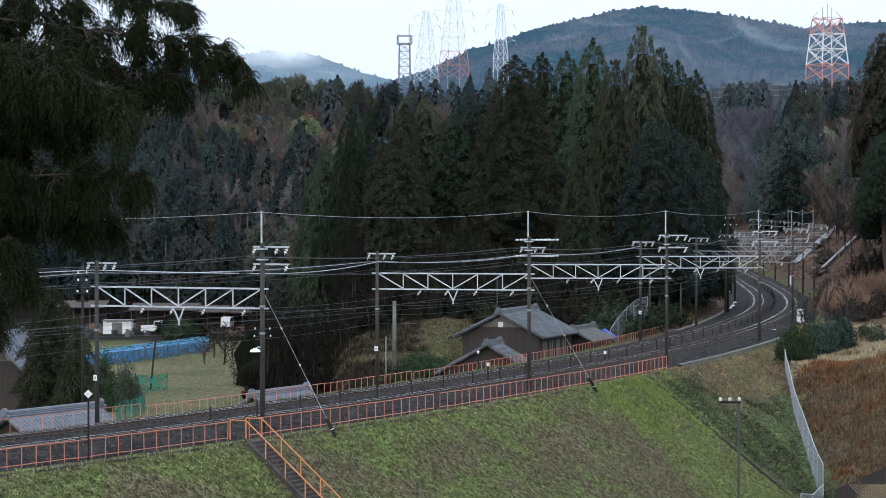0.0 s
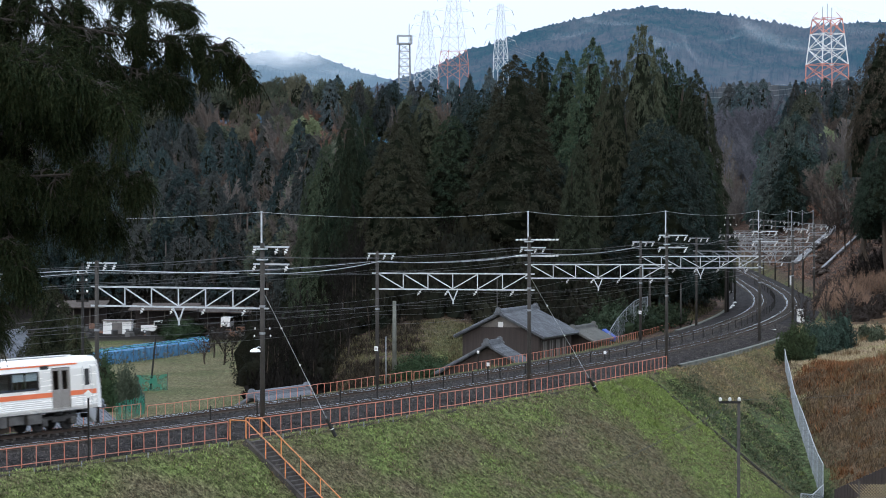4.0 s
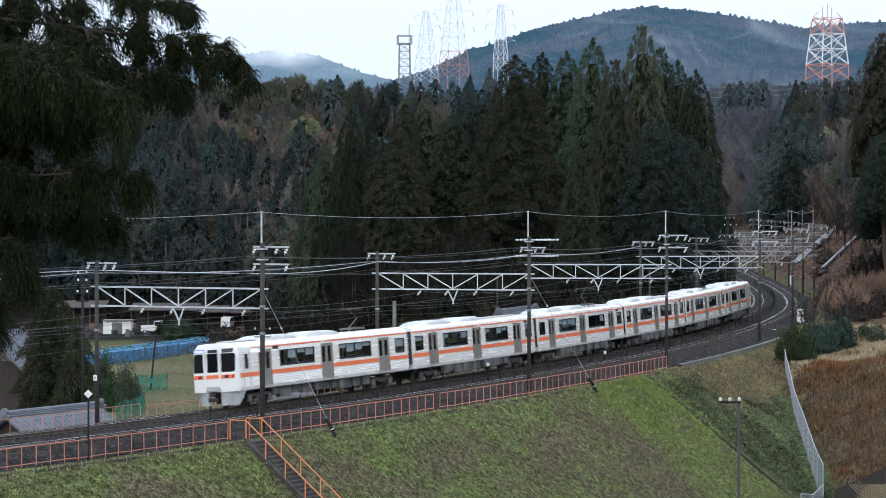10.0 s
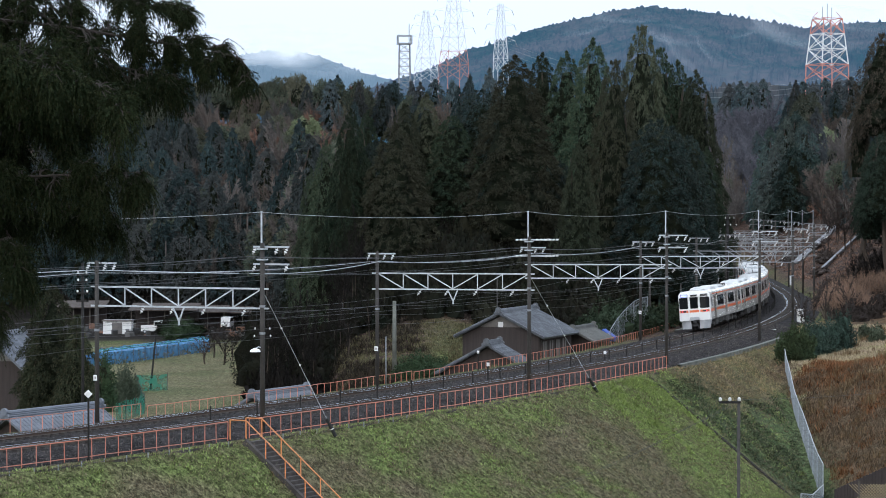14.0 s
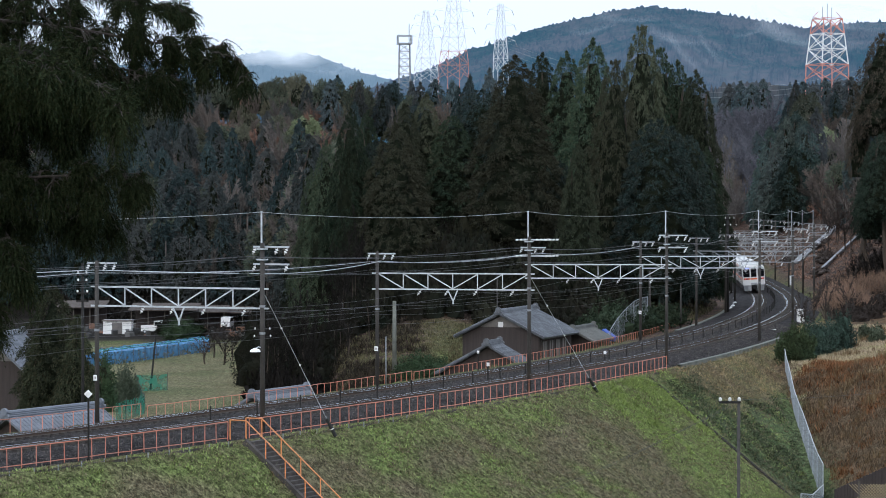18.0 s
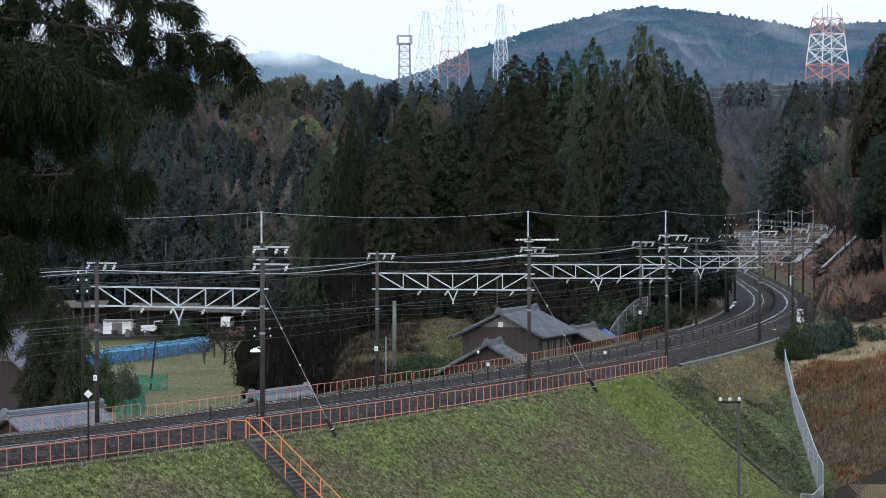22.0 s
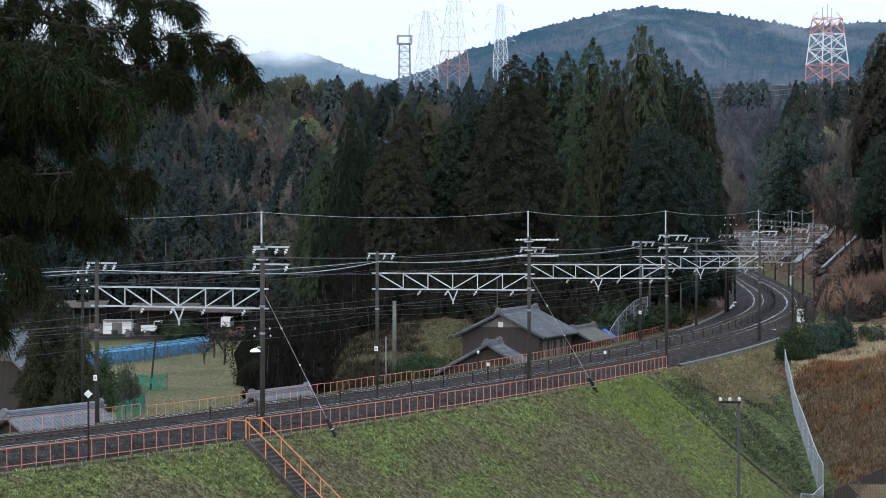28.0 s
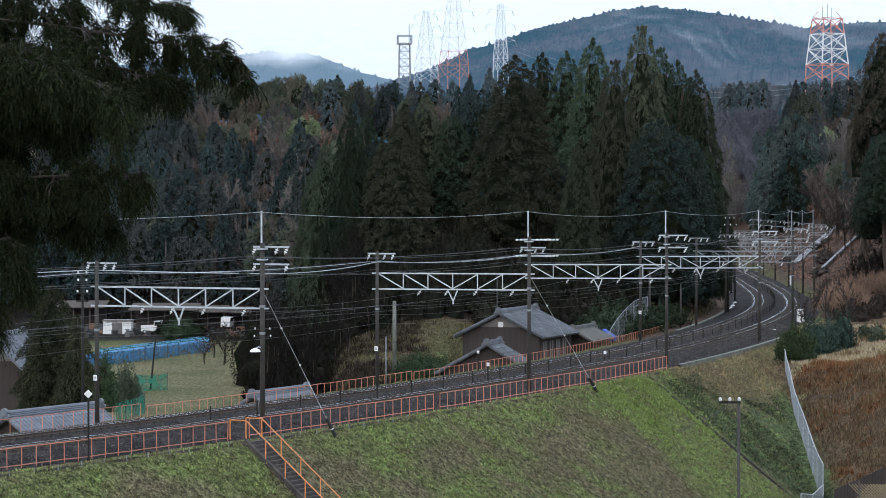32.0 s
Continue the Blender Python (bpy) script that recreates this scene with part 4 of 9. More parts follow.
# leafless trees: a trunk, limbs and a haze of twigs
def bare_arrays(seed, twigs, fat=1.0, trunk=0.035):
    """A unit leafless tree (height 1, crown radius 1): thin limbs and twigs. Returns verts, tris."""
    rs = np.random.RandomState(seed)
    segs = [((0, 0, 0), (rs.uniform(-0.08, 0.08), rs.uniform(-0.08, 0.08), 0.45), trunk, trunk * 0.7)]
    limbs = []
    for k in range(11):
        b = np.array((rs.uniform(-0.06, 0.06), rs.uniform(-0.06, 0.06), rs.uniform(0.2, 0.5)))
        a = rs.uniform(0, 6.28)
        e = b + np.array((math.cos(a) * rs.uniform(0.3, 0.75), math.sin(a) * rs.uniform(0.3, 0.75), rs.uniform(0.25, 0.5)))
        e[2] = min(e[2], 0.95)
        segs.append((b, e, trunk * 0.45, trunk * 0.12))
        limbs.append((b, e))
    V, F, n = [], [], 0
    for p0, p1, r0, r1 in segs:
        p0, p1 = np.array(p0), np.array(p1)
        for ang in (0, 1.57):
            w = np.array((math.cos(ang), math.sin(ang), 0))
            V += [p0 - w * r0, p0 + w * r0, p1 + w * r1, p1 - w * r1]
            F += [(n, n + 1, n + 2), (n, n + 2, n + 3)]
            n += 4
    V, F = [np.array(V)], [np.array(F)]
    li = rs.randint(0, len(limbs), twigs)
    f = rs.uniform(0.25, 1.0, twigs)[:, None]
    B, E = np.array([l[0] for l in limbs]), np.array([l[1] for l in limbs])
    base = B[li] * (1 - f) + E[li] * f
    d = np.stack([rs.normal(0, 0.7, twigs), rs.normal(0, 0.7, twigs), rs.uniform(-0.25, 0.9, twigs)], 1) + (E[li] - B[li]) * 0.7
    d /= np.linalg.norm(d, axis=1, keepdims=True)
    L = rs.uniform(0.08, 0.26, twigs)[:, None] * np.array([1.0, 1.0, 0.6])
    tip = base + d * L
    tip[:, 2] = np.minimum(tip[:, 2], 1.05)
    w = np.cross(d, rs.normal(0, 1, (twigs, 3)))
    w /= np.linalg.norm(w, axis=1, keepdims=True)
    w = w * (0.012 * fat) * rs.uniform(0.6, 1.6, (twigs, 1))
    V.append(np.stack([base - w, base + w, tip], 1).reshape(-1, 3))
    F.append(n + np.arange(twigs * 3).reshape(-1, 3))
    return np.concatenate(V), np.concatenate(F)


# woods on the hills behind, one mesh a kind
def woods(name, n, seed, h_rng, R_rng, material, label, u_rng, y_rng, keep, clumps, size, bare=0.05, power=0.6, blades=6):
    rs = np.random.RandomState(seed)
    V, F, nv, made, tries = [], [], 0, 0, 0
    protos = [bare_arrays(seed * 10 + k, clumps, size) if bare is None else spire_arrays(seed * 10 + k, 17.0, 3.4, clumps, 7, blades, bare, power, size, 0.32, 0)[:2] for k in range(7)]
    unit = (1.0, 1.0) if bare is None else (17.0, 3.4)
    U = rs.uniform(*u_rng, n * 6)
    Yd = np.sqrt(rs.uniform(y_rng[0] ** 2, y_rng[1] ** 2, n * 6))
    Xd = U * Yd
    s, q = line_coords(Xd, Yd)
    ok = keep(U, Yd, s, q, rs.uniform(0, 1, n * 6))
    Xd, Yd = Xd[ok][:n], Yd[ok][:n]
    Zd = ground_z(Xd, Yd)
    for x, y, z in zip(Xd, Yd, Zd):
        v, f = protos[rs.randint(7)]
        h, R = rs.uniform(*h_rng) / unit[0], rs.uniform(*R_rng) / unit[1]
        th = rs.uniform(0, 6.28)
        c, sn = math.cos(th), math.sin(th)
        w = np.stack([(v[:, 0] * c - v[:, 1] * sn) * R + x, (v[:, 0] * sn + v[:, 1] * c) * R + y, v[:, 2] * h + z - 0.3], 1)
        V.append(w)
        F.append(f + nv)
        nv += len(v)
    return thing(name, label, "woods", kind="stuff", data=npmesh(name, np.concatenate(V), np.concatenate(F), material))


# Haze is put into the cedar and valley colours here: bluer, paler.
M_WOODS = leaf_mat("haze_tinted_cedar_wood", (0.028, 0.051, 0.055), (0.036, 0.055, 0.055), (0.064, 0.074, 0.071), scale=0.05, island=0.3, tone=(0.058, 0.057, 0.055))
M_ROUND = leaf_mat("far_evergreen_oak", (0.057, 0.082, 0.064), (0.089, 0.098, 0.070), (0.124, 0.119, 0.084), scale=0.025, island=0.3, tone=(0.101, 0.092, 0.064))
M_BARE = leaf_mat("bare_twigs", (0.102, 0.093, 0.088), (0.120, 0.104, 0.095), (0.145, 0.134, 0.122), scale=0.02, island=0.3, tone=(0.104, 0.080, 0.066))
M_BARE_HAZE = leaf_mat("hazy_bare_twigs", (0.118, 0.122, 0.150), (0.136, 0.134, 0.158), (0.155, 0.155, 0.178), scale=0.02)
M_RUST = leaf_mat("rusty_leaves", (0.178, 0.101, 0.074), (0.144, 0.094, 0.077), (0.201, 0.124, 0.096), scale=0.03, island=0.4)
M_BAMBOO = leaf_mat("bamboo_leaves", (0.145, 0.172, 0.095), (0.119, 0.150, 0.088), (0.187, 0.201, 0.122), scale=0.03)


def hill_keep(lo, hi, gap=True, share=None, start=28, end=999):
    """Where trees of a kind stand: by a patchy noise, off the line, and by a share that changes with direction."""
    def keep(U, Y, s, q, r):
        foot = hill_foot(U) + start
        n = noisy(U * 700, Y, 40.0, 9)
        ok = r < np.interp(U, *share) if share else True
        return ok & (Y > foot) & (Y < foot + end) & ((q < -14) | (q > np.where(Y < 480, 46, 24))) & (n >= lo) & (n < hi) & ~(gap & (U > 0.108) & (U < 0.137)) & ~((U > -0.03) & (U < 0.108) & (Y < 520))
    return keep


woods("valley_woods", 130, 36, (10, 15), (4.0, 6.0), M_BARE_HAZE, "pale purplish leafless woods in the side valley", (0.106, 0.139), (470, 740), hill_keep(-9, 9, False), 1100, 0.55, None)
# Out-of-view trees, added to darken the curve and the train's reflections.
woods("east_side_woods", 60, 47, (24, 33), (4.5, 6.5), M_WOODS, "unseen cedars added east of the curve to block sky light", (0.214, 0.45), (205, 420),
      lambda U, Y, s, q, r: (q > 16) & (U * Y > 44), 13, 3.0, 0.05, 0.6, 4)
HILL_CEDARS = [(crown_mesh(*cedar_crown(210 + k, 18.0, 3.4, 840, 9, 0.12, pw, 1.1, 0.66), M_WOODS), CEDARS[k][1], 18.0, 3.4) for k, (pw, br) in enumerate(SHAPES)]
HILL_ROUND = [(crown_mesh(*evergreen_crown(230 + k, 12.0, 4.2), M_ROUND), CEDARS[k][1], 12.0, 4.2) for k in range(4)]
HILL_BAMBOO = [(crown_mesh(*evergreen_crown(240 + k, 12.0, 3.2, 18, 30, 11, 0.6), M_BAMBOO), None, 12.0, 3.2) for k in range(2)]
HILL_BARE = [(npmesh("crown", *bare_arrays(250 + k, 1700, 0.62), M_BARE), CEDARS[k][1], 1.0, 1.0) for k in range(5)]
HILL_RUST = [(npmesh("crown", *bare_arrays(260 + k, 1200, 1.25), M_RUST), CEDARS[k][1], 1.0, 1.0) for k in range(3)]
WOOD_KINDS = {"cedar": ("cedar_tree", HILL_CEDARS, (12, 17), (2.4, 3.3), "dark cedar in the dense wood on the hill"),
              "round": ("evergreen_tree", HILL_ROUND, (9, 12), (2.6, 3.8), "rounded dark evergreen on the wooded hill"),
              "bamboo": ("bamboo_clump", HILL_BAMBOO, (9, 12), (2.4, 3.2), "pale green feathery bamboo on the wooded hill"),
              "bare": ("leafless_tree", HILL_BARE, (10, 15), (3.6, 5.2), "grey-brown leafless tree on the wooded hill"),
              "rust": ("autumn_tree", HILL_RUST, (9, 12), (3.0, 4.4), "rust-coloured late autumn tree on the wooded hill")}


def hill_tree(v, w, kind, rs, lo=292, hi=735):
    """A tree on the hill whose top stands in that direction; the slope gives its distance."""
    name, protos, hs, Rs, label = WOOD_KINDS[kind]
    h, R = rs.uniform(*hs), rs.uniform(*Rs)
    d = np.arange(lo, hi, 3.0)
    X = aim(v) * d
    g = ground_z(X, d)
    sl, ql = line_coords(X, d)
    ok = (level(w, d) - g <= h) & (d > hill_foot(aim(v)) + 6) & ((ql < -14) | (ql > 22))
    need = np.where((d > hill_foot(aim(v)) + 6) & ((ql < -14) | (ql > 22)), level(w, d) - g, 99)
    if ok.any() or need.min() < 1.45 * h:
        k = int(np.argmax(ok)) if ok.any() else int(np.argmin(need))
        planted(name, X[k], d[k], g[k], max(level(w, d[k]) - g[k], h * 0.6), R, protos[rs.randint(len(protos))], "trees on the wooded hills", label)


# shares of cedar, round, bare, rust by stretches of the hills
rs = np.random.RandomState(77)
for v0, v1, w0, w1, dv, dw, share in ((-10, 330, 120, 400, 33, 24, (0.78, 0.14, 0.08, 0.0)), (330, 480, 112, 160, 22, 13, (0.1, 0.78, 0.04, 0.08)), (330, 500, 150, 262, 28, 19, (0.16, 0.28, 0.42, 0.14)),
                                      (330, 480, 262, 420, 32, 24, (0.45, 0.08, 0.47, 0.0)), (470, 640, 134, 164, 24, 13, (0.1, 0.65, 0.1, 0.15)), (500, 640, 160, 262, 28, 19, (0.08, 0.24, 0.52, 0.16)),
                                      (480, 620, 262, 420, 30, 22, (0.34, 0.14, 0.52, 0.0)), (640, 900, 142, 190, 32, 18, (0.35, 0.35, 0.25, 0.05)), (900, 1260, 140, 190, 44, 22, (0.5, 0.3, 0.2, 0.0)),
                                      (1258, 1312, 240, 400, 15, 17, (0.0, 0.05, 0.95, 0.0)), (1350, 1424, 225, 380, 28, 26, (0.65, 0.3, 0.05, 0.0)), (1410, 1600, 150, 186, 30, 18, (0.55, 0.35, 0.1, 0.0)), (1424, 1600, 186, 360, 32, 24, (0.06, 0.14, 0.78, 0.02))):
    for w in np.arange(w0, w1, dw):
        for v in np.arange(v0, v1, dv):
            kind = ("cedar", "round", "bare", "rust")[int(np.searchsorted(np.cumsum(share)[:3], rs.uniform(0, 1)))]
            hill_tree(v + rs.uniform(-0.5, 0.5) * dv, w + rs.uniform(-0.5, 0.5) * dw, kind, rs, 520 if 640 <= v0 < 1200 else 292)
for v, w, kind in ((541, 196, "bamboo"), (528, 214, "bamboo"), (556, 216, "bamboo"), (545, 236, "bamboo"), (1462, 222, "bamboo"), (1398, 318, "bamboo"), (481, 236, "rust"), (590, 216, "rust"), (432, 166, "rust"),
                   (295, 206, "cedar"), (333, 217, "cedar"), (377, 217, "cedar"), (251, 260, "cedar"), (336, 324, "cedar"), (300, 300, "cedar"), (412, 226, "cedar"), (585, 141, "cedar")):
    hill_tree(v, w, kind, rs)
# slender pale trunks at the wood's foot, too many to count
rs = np.random.RandomState(46)
V, F, nv = [], [], 0
for k in range(90):
    u_ = rs.uniform(-0.125, -0.040)
    y_ = hill_foot(u_) + rs.uniform(2, 34) if u_ < -0.062 else rs.uniform(330, 430)
    x_, z_ = u_ * y_, gz(u_ * y_, y_)
    h_, r_ = rs.uniform(7, 13), rs.uniform(0.09, 0.2)
    lean = rs.normal(0, 0.35, 2)
    for a_ in (0.3, 1.87):
        w_ = np.array((math.cos(a_), math.sin(a_), 0)) * r_
        b_, e_ = np.array((x_, y_, z_ - 0.3)), np.array((x_ + lean[0], y_ + lean[1], z_ + h_))
        V += [b_ - w_, b_ + w_, e_ + w_ * 0.5, e_ - w_ * 0.5]
        F.append((nv, nv + 1, nv + 2, nv + 3))
        nv += 4
thing("wood_trunks", "slender grey-brown trunks at the foot of the wood", "woods", kind="stuff",
      data=npmesh("wood_trunks", np.array(V), np.array(F), mat("grey_trunk_bark", (0.10, 0.088, 0.08), (0.065, 0.056, 0.05), rough=0.9, scale=1, fine=6, island=0.3)))
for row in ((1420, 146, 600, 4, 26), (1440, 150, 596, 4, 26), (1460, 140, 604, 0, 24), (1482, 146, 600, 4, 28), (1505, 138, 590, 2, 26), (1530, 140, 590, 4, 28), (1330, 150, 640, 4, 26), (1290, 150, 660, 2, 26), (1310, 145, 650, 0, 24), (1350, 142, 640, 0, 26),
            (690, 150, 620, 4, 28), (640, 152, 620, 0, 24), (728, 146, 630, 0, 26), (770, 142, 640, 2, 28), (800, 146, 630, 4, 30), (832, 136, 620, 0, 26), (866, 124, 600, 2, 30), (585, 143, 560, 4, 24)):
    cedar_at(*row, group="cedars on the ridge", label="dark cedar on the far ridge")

# ---- train: six cars ----
M_BODY = mat("train_white", (0.84, 0.83, 0.81), (0.78, 0.77, 0.75), rough=0.32, scale=0.6, fine=6, coat=0.2)
M_STAINLESS = mat("stainless_body", (1.0, 0.96, 0.90), (0.96, 0.92, 0.86), rough=0.27, metal=0.30, scale=0.25, fine=2, stretch=(0.3, 1, 4), fine_amt=0.08, rough_var=0.02)
M_ROOF = mat("train_roof_white", (0.64, 0.64, 0.63), (0.48, 0.48, 0.47), rough=0.55, scale=0.7, fine=5)
M_STRIPE = mat("train_orange", (0.88, 0.20, 0.075), (0.82, 0.18, 0.07), rough=0.4)
M_DOOR = mat("train_steel_door", (0.42, 0.39, 0.36), (0.30, 0.28, 0.26), rough=0.3, metal=0.5, stretch=(6, 1, 0.3), fine_amt=0.15)
M_UNDER = mat("underfloor_grey", (0.15, 0.142, 0.135), (0.05, 0.046, 0.043), rough=0.75, scale=1.2)
M_BOGIE = mat("bogie_dark", (0.06, 0.055, 0.052), (0.03, 0.028, 0.027), rough=0.7)
M_RUBBER = mat("black_rubber", (0.025, 0.025, 0.026), (0.018, 0.018, 0.018), rough=0.7)
M_SKIRT = mat("skirt_grey", (0.46, 0.47, 0.48), (0.36, 0.37, 0.39), rough=0.5)
M_BLIND = mat("window_blind", (0.58, 0.62, 0.62), (0.50, 0.54, 0.54), rough=0.9)
M_SEAT = mat("seat_cloth", (0.09, 0.11, 0.16), (0.06, 0.07, 0.10), rough=0.95)
M_CABIN = mat("cabin_lining", (0.085, 0.10, 0.105), (0.06, 0.07, 0.075), rough=0.7)
M_SCREEN = mat("dark_windscreen", (0.008, 0.009, 0.011), (0.006, 0.007, 0.008), rough=0.12, spec=0.06)
M_TAIL = glow("tail_lamp", (0.9, 0.05, 0.06), 2.6)
M_SIGN = glow("destination_sign", (0.30, 0.34, 1.0), 1.6)
M_LED = mat("unlit_sign", (0.05, 0.05, 0.055), (0.03, 0.03, 0.03), rough=0.4)


def glass_mat(name, tint, gloss=1.0):
    m = bpy.data.materials.new(name)
    m.use_nodes = True
    n, l = m.node_tree.nodes, m.node_tree.links
    n.remove(n["Principled BSDF"])
    tr, gl, mx, fr = n.new("ShaderNodeBsdfTransparent"), n.new("ShaderNodeBsdfGlossy"), n.new("ShaderNodeMixShader"), n.new("ShaderNodeLayerWeight")
    pw, ma = n.new("ShaderNodeMath"), n.new("ShaderNodeMath")
    pw.operation, ma.operation = "POWER", "MULTIPLY_ADD"
    pw.inputs[1].default_value, ma.inputs[1].default_value, ma.inputs[2].default_value = 5.0, 0.9, 0.045
    tr.inputs[0].default_value = (*tint, 1)
    gl.inputs["Roughness"].default_value = 0.03
    l.new(fr.outputs["Facing"], pw.inputs[0])
    l.new(pw.outputs[0], ma.inputs[0])
    l.new(ma.outputs[0], mx.inputs[0])
    l.new(tr.outputs[0], mx.inputs[1])
    l.new(gl.outputs[0], mx.inputs[2])
    l.new(mx.outputs[0], n["Material Output"].inputs["Surface"])
    return m


M_GLASS = glass_mat("tinted_glass", (0.66, 0.71, 0.73))
W = 1.45
DOORS = (-6.75, 0.0, 6.75)
WINS = [(-9.35, -8.15, 2.12, 2.98), (-5.2, -1.4, 2.1, 3.02), (1.4, 5.2, 2.1, 3.02), (8.15, 9.35, 2.12, 2.98)]
PROF = [(1.40, 0.98), (1.44, 1.10)] + [(1.45 + (0.0025 if j % 2 else -0.005), 1.14 + 0.048 * j) for j in range(12)] + \
       [(1.45, 1.72), (1.45, 2.02), (1.45, 2.1), (1.45, 3.02), (1.44, 3.14), (1.43, 3.34), (1.38, 3.46), (1.22, 3.56), (0.9, 3.63), (0.0, 3.67)]
_made = {}


def shared(key, build, material, smooth=False):
    """A mesh built once and used again."""
    if key not in _made:
        bm = bmesh.new()
        build(bm)
        _made[key] = mesh_of(key[0] if isinstance(key, tuple) else key, bm, material, smooth)
    return _made[key]


def shell(bm, wins, x0=-9.75, x1=9.75):
    """Both sides and the roof, open at windows and doors."""
    xs = sorted({x0, x1, *[v for a, b, *_ in wins for v in (a, b)], *[v for d in DOORS for v in (d - 0.66, d + 0.66)]})
    for sy in (-1, 1):
        g = [[bm.verts.new((x, sy * y, z)) for y, z in PROF] for x in xs]
        for i in range(len(xs) - 1):
            xm = (xs[i] + xs[i + 1]) / 2
            for j in range(len(PROF) - 1):
                zm = (PROF[j][1] + PROF[j + 1][1]) / 2
                if zm < 3.02 and zm > 2.1 and any(a < xm < b for a, b, *_ in wins):
                    continue
                if zm < 3.14 and zm > 1.12 and any(abs(xm - d) < 0.66 for d in DOORS):
                    continue
                bm.faces.new((g[i][j], g[i + 1][j], g[i + 1][j + 1], g[i][j + 1]))
    bmesh.ops.remove_doubles(bm, verts=bm.verts, dist=0.001)


def end_wall(bm, x):
    ring = [(y, z) for y, z in PROF if z > 1.7 or z < 1.12]
    vs = [bm.verts.new((x, -y, z)) for y, z in ring] + [bm.verts.new((x, y, z)) for y, z in ring[::-1][1:]]
    bm.faces.new(vs)


def build_window(root, a, b, side, rs):
    w = part("window", shared(("window_frame", round(b - a, 2)), lambda bm: frame_bars(bm, b - a, 0.92), M_RUBBER), None, root, "dark framed train window")
    w.matrix_local = Matrix.Translation(((a + b) / 2, side * (W - 0.02), 2.56)) @ Matrix.Rotation(0 if side < 0 else math.pi, 4, "Z")
    part("pane", shared(("pane", round(b - a, 2)), lambda bm: sheet(bm, -(b - a) / 2, (b - a) / 2, 0.01, -0.46, 0.46), M_GLASS), None, w)
    n = max(1, int(round((b - a) / 0.95)))
    for k in range(n):
        hgt = rs.choice([0, 0.25, 0.42, 0.3, 0.5])
        if hgt:
            bw = (b - a) / n - 0.12
            bl = part("blind", shared(("blind", round(bw, 2), hgt), lambda bm: box(bm, -bw / 2, bw / 2, 0.05, 0.06, 0.44 - hgt, 0.44), M_BLIND), None, w, "pale roller blind")
            bl.location = (-(b - a) / 2 + (k + 0.5) * (b - a) / n, 0, 0)


def sheet(bm, x0, x1, y, z0, z1):
    """One thin sheet of glass."""
    bm.faces.new([bm.verts.new(p) for p in ((x0, y, z0), (x1, y, z0), (x1, y, z1), (x0, y, z1))])


def frame_bars(bm, w, h):
    for x in (-w / 2 + 0.025, w / 2 - 0.025):
        box(bm, x - 0.025, x + 0.025, -0.015, 0.03, -h / 2, h / 2)
    for z in (-h / 2 + 0.025, h / 2 - 0.025):
        box(bm, -w / 2, w / 2, -0.012, 0.03, z - 0.025, z + 0.025)
    n = max(1, int(round(w / 1.9)))
    for k in range(1, n):
        box(bm, -w / 2 + k * w / n - 0.03, -w / 2 + k * w / n + 0.03, -0.01, 0.03, -h / 2, h / 2)


def leaf(bm):
    """One sliding door leaf, with an opening for its pane."""
    for x0, x1, z0, z1 in ((-0.32, 0.32, 1.12, 2.05), (-0.32, -0.2, 2.05, 2.98), (0.2, 0.32, 2.05, 2.98), (-0.32, 0.32, 2.98, 3.12)):
        box(bm, x0, x1, -0.02, 0.02, z0, z1)


def bogie(root, x):
    bg = part("bogie", shared("bogie", bogie_frame, M_BOGIE), None, root, "dark steel bogie")
    bg.location = (x, 0, 0)
    for wx in (-1.05, 1.05):
        for wy in (-0.56, 0.56):
            wh = part("wheel", shared("wheel", wheel_shape, M_BOGIE, True), None, bg)
            wh.location = (wx, wy, 0.43)
    for wx in (-1.05, 1.05):
        for wy in (-1.0, 1.0):
            ab = part("axle_box", shared("axle_box", lambda bm: box(bm, -0.2, 0.2, -0.12, 0.12, -0.2, 0.2, 0.05), M_UNDER), None, bg)
            ab.location = (wx, wy, 0.45)
    for wy in (-0.98, 0.98):
        sp = part("air_spring", shared("air_spring", lambda bm: tube(bm, [(0, 0, 0), (0, 0, 0.1), (0, 0, 0.25)], [0.22, 0.3, 0.24], 12), M_RUBBER), None, bg)
        sp.location = (0, wy, 0.72)


def bogie_frame(bm):
    for y in (-1.0, 1.0):
        box(bm, -1.35, 1.35, y - 0.09, y + 0.09, 0.55, 0.75, 0.03)
        box(bm, -0.5, 0.5, y - 0.1, y + 0.1, 0.42, 0.72, 0.04)
    box(bm, -0.25, 0.25, -1.0, 1.0, 0.5, 0.72)
    for x in (-1.05, 1.05):
        tube(bm, [(x, -0.95, 0.43), (x, 0.95, 0.43)], 0.08, 8)


def wheel_shape(bm):
    tube(bm, [(0, -0.065, 0), (0, -0.06, 0), (0, 0.045, 0), (0, 0.05, 0), (0, 0.065, 0)], [0.38, 0.43, 0.43, 0.455, 0.44], 20)


def ac_unit(bm):
    prof = [(-1.9, 0.0), (-1.8, 0.10), (-1.5, 0.21), (-1.0, 0.27), (0.2, 0.29), (1.2, 0.27), (1.6, 0.19), (1.85, 0.06), (1.9, 0.0)]
    rows = []
    for f in (-1.0, -0.93, -0.72, 0.72, 0.93, 1.0):
        k = {1.0: 0.35, 0.93: 0.75}.get(abs(f), 1.0)
        rows.append([bm.verts.new((x, f * 0.98, z * k)) for x, z in prof])
    for r0, r1 in zip(rows, rows[1:]):
        for i in range(len(prof) - 1):
            bm.faces.new((r0[i], r0[i + 1], r1[i + 1], r1[i]))
    bm.faces.new(rows[0])
    bm.faces.new(rows[-1][::-1])


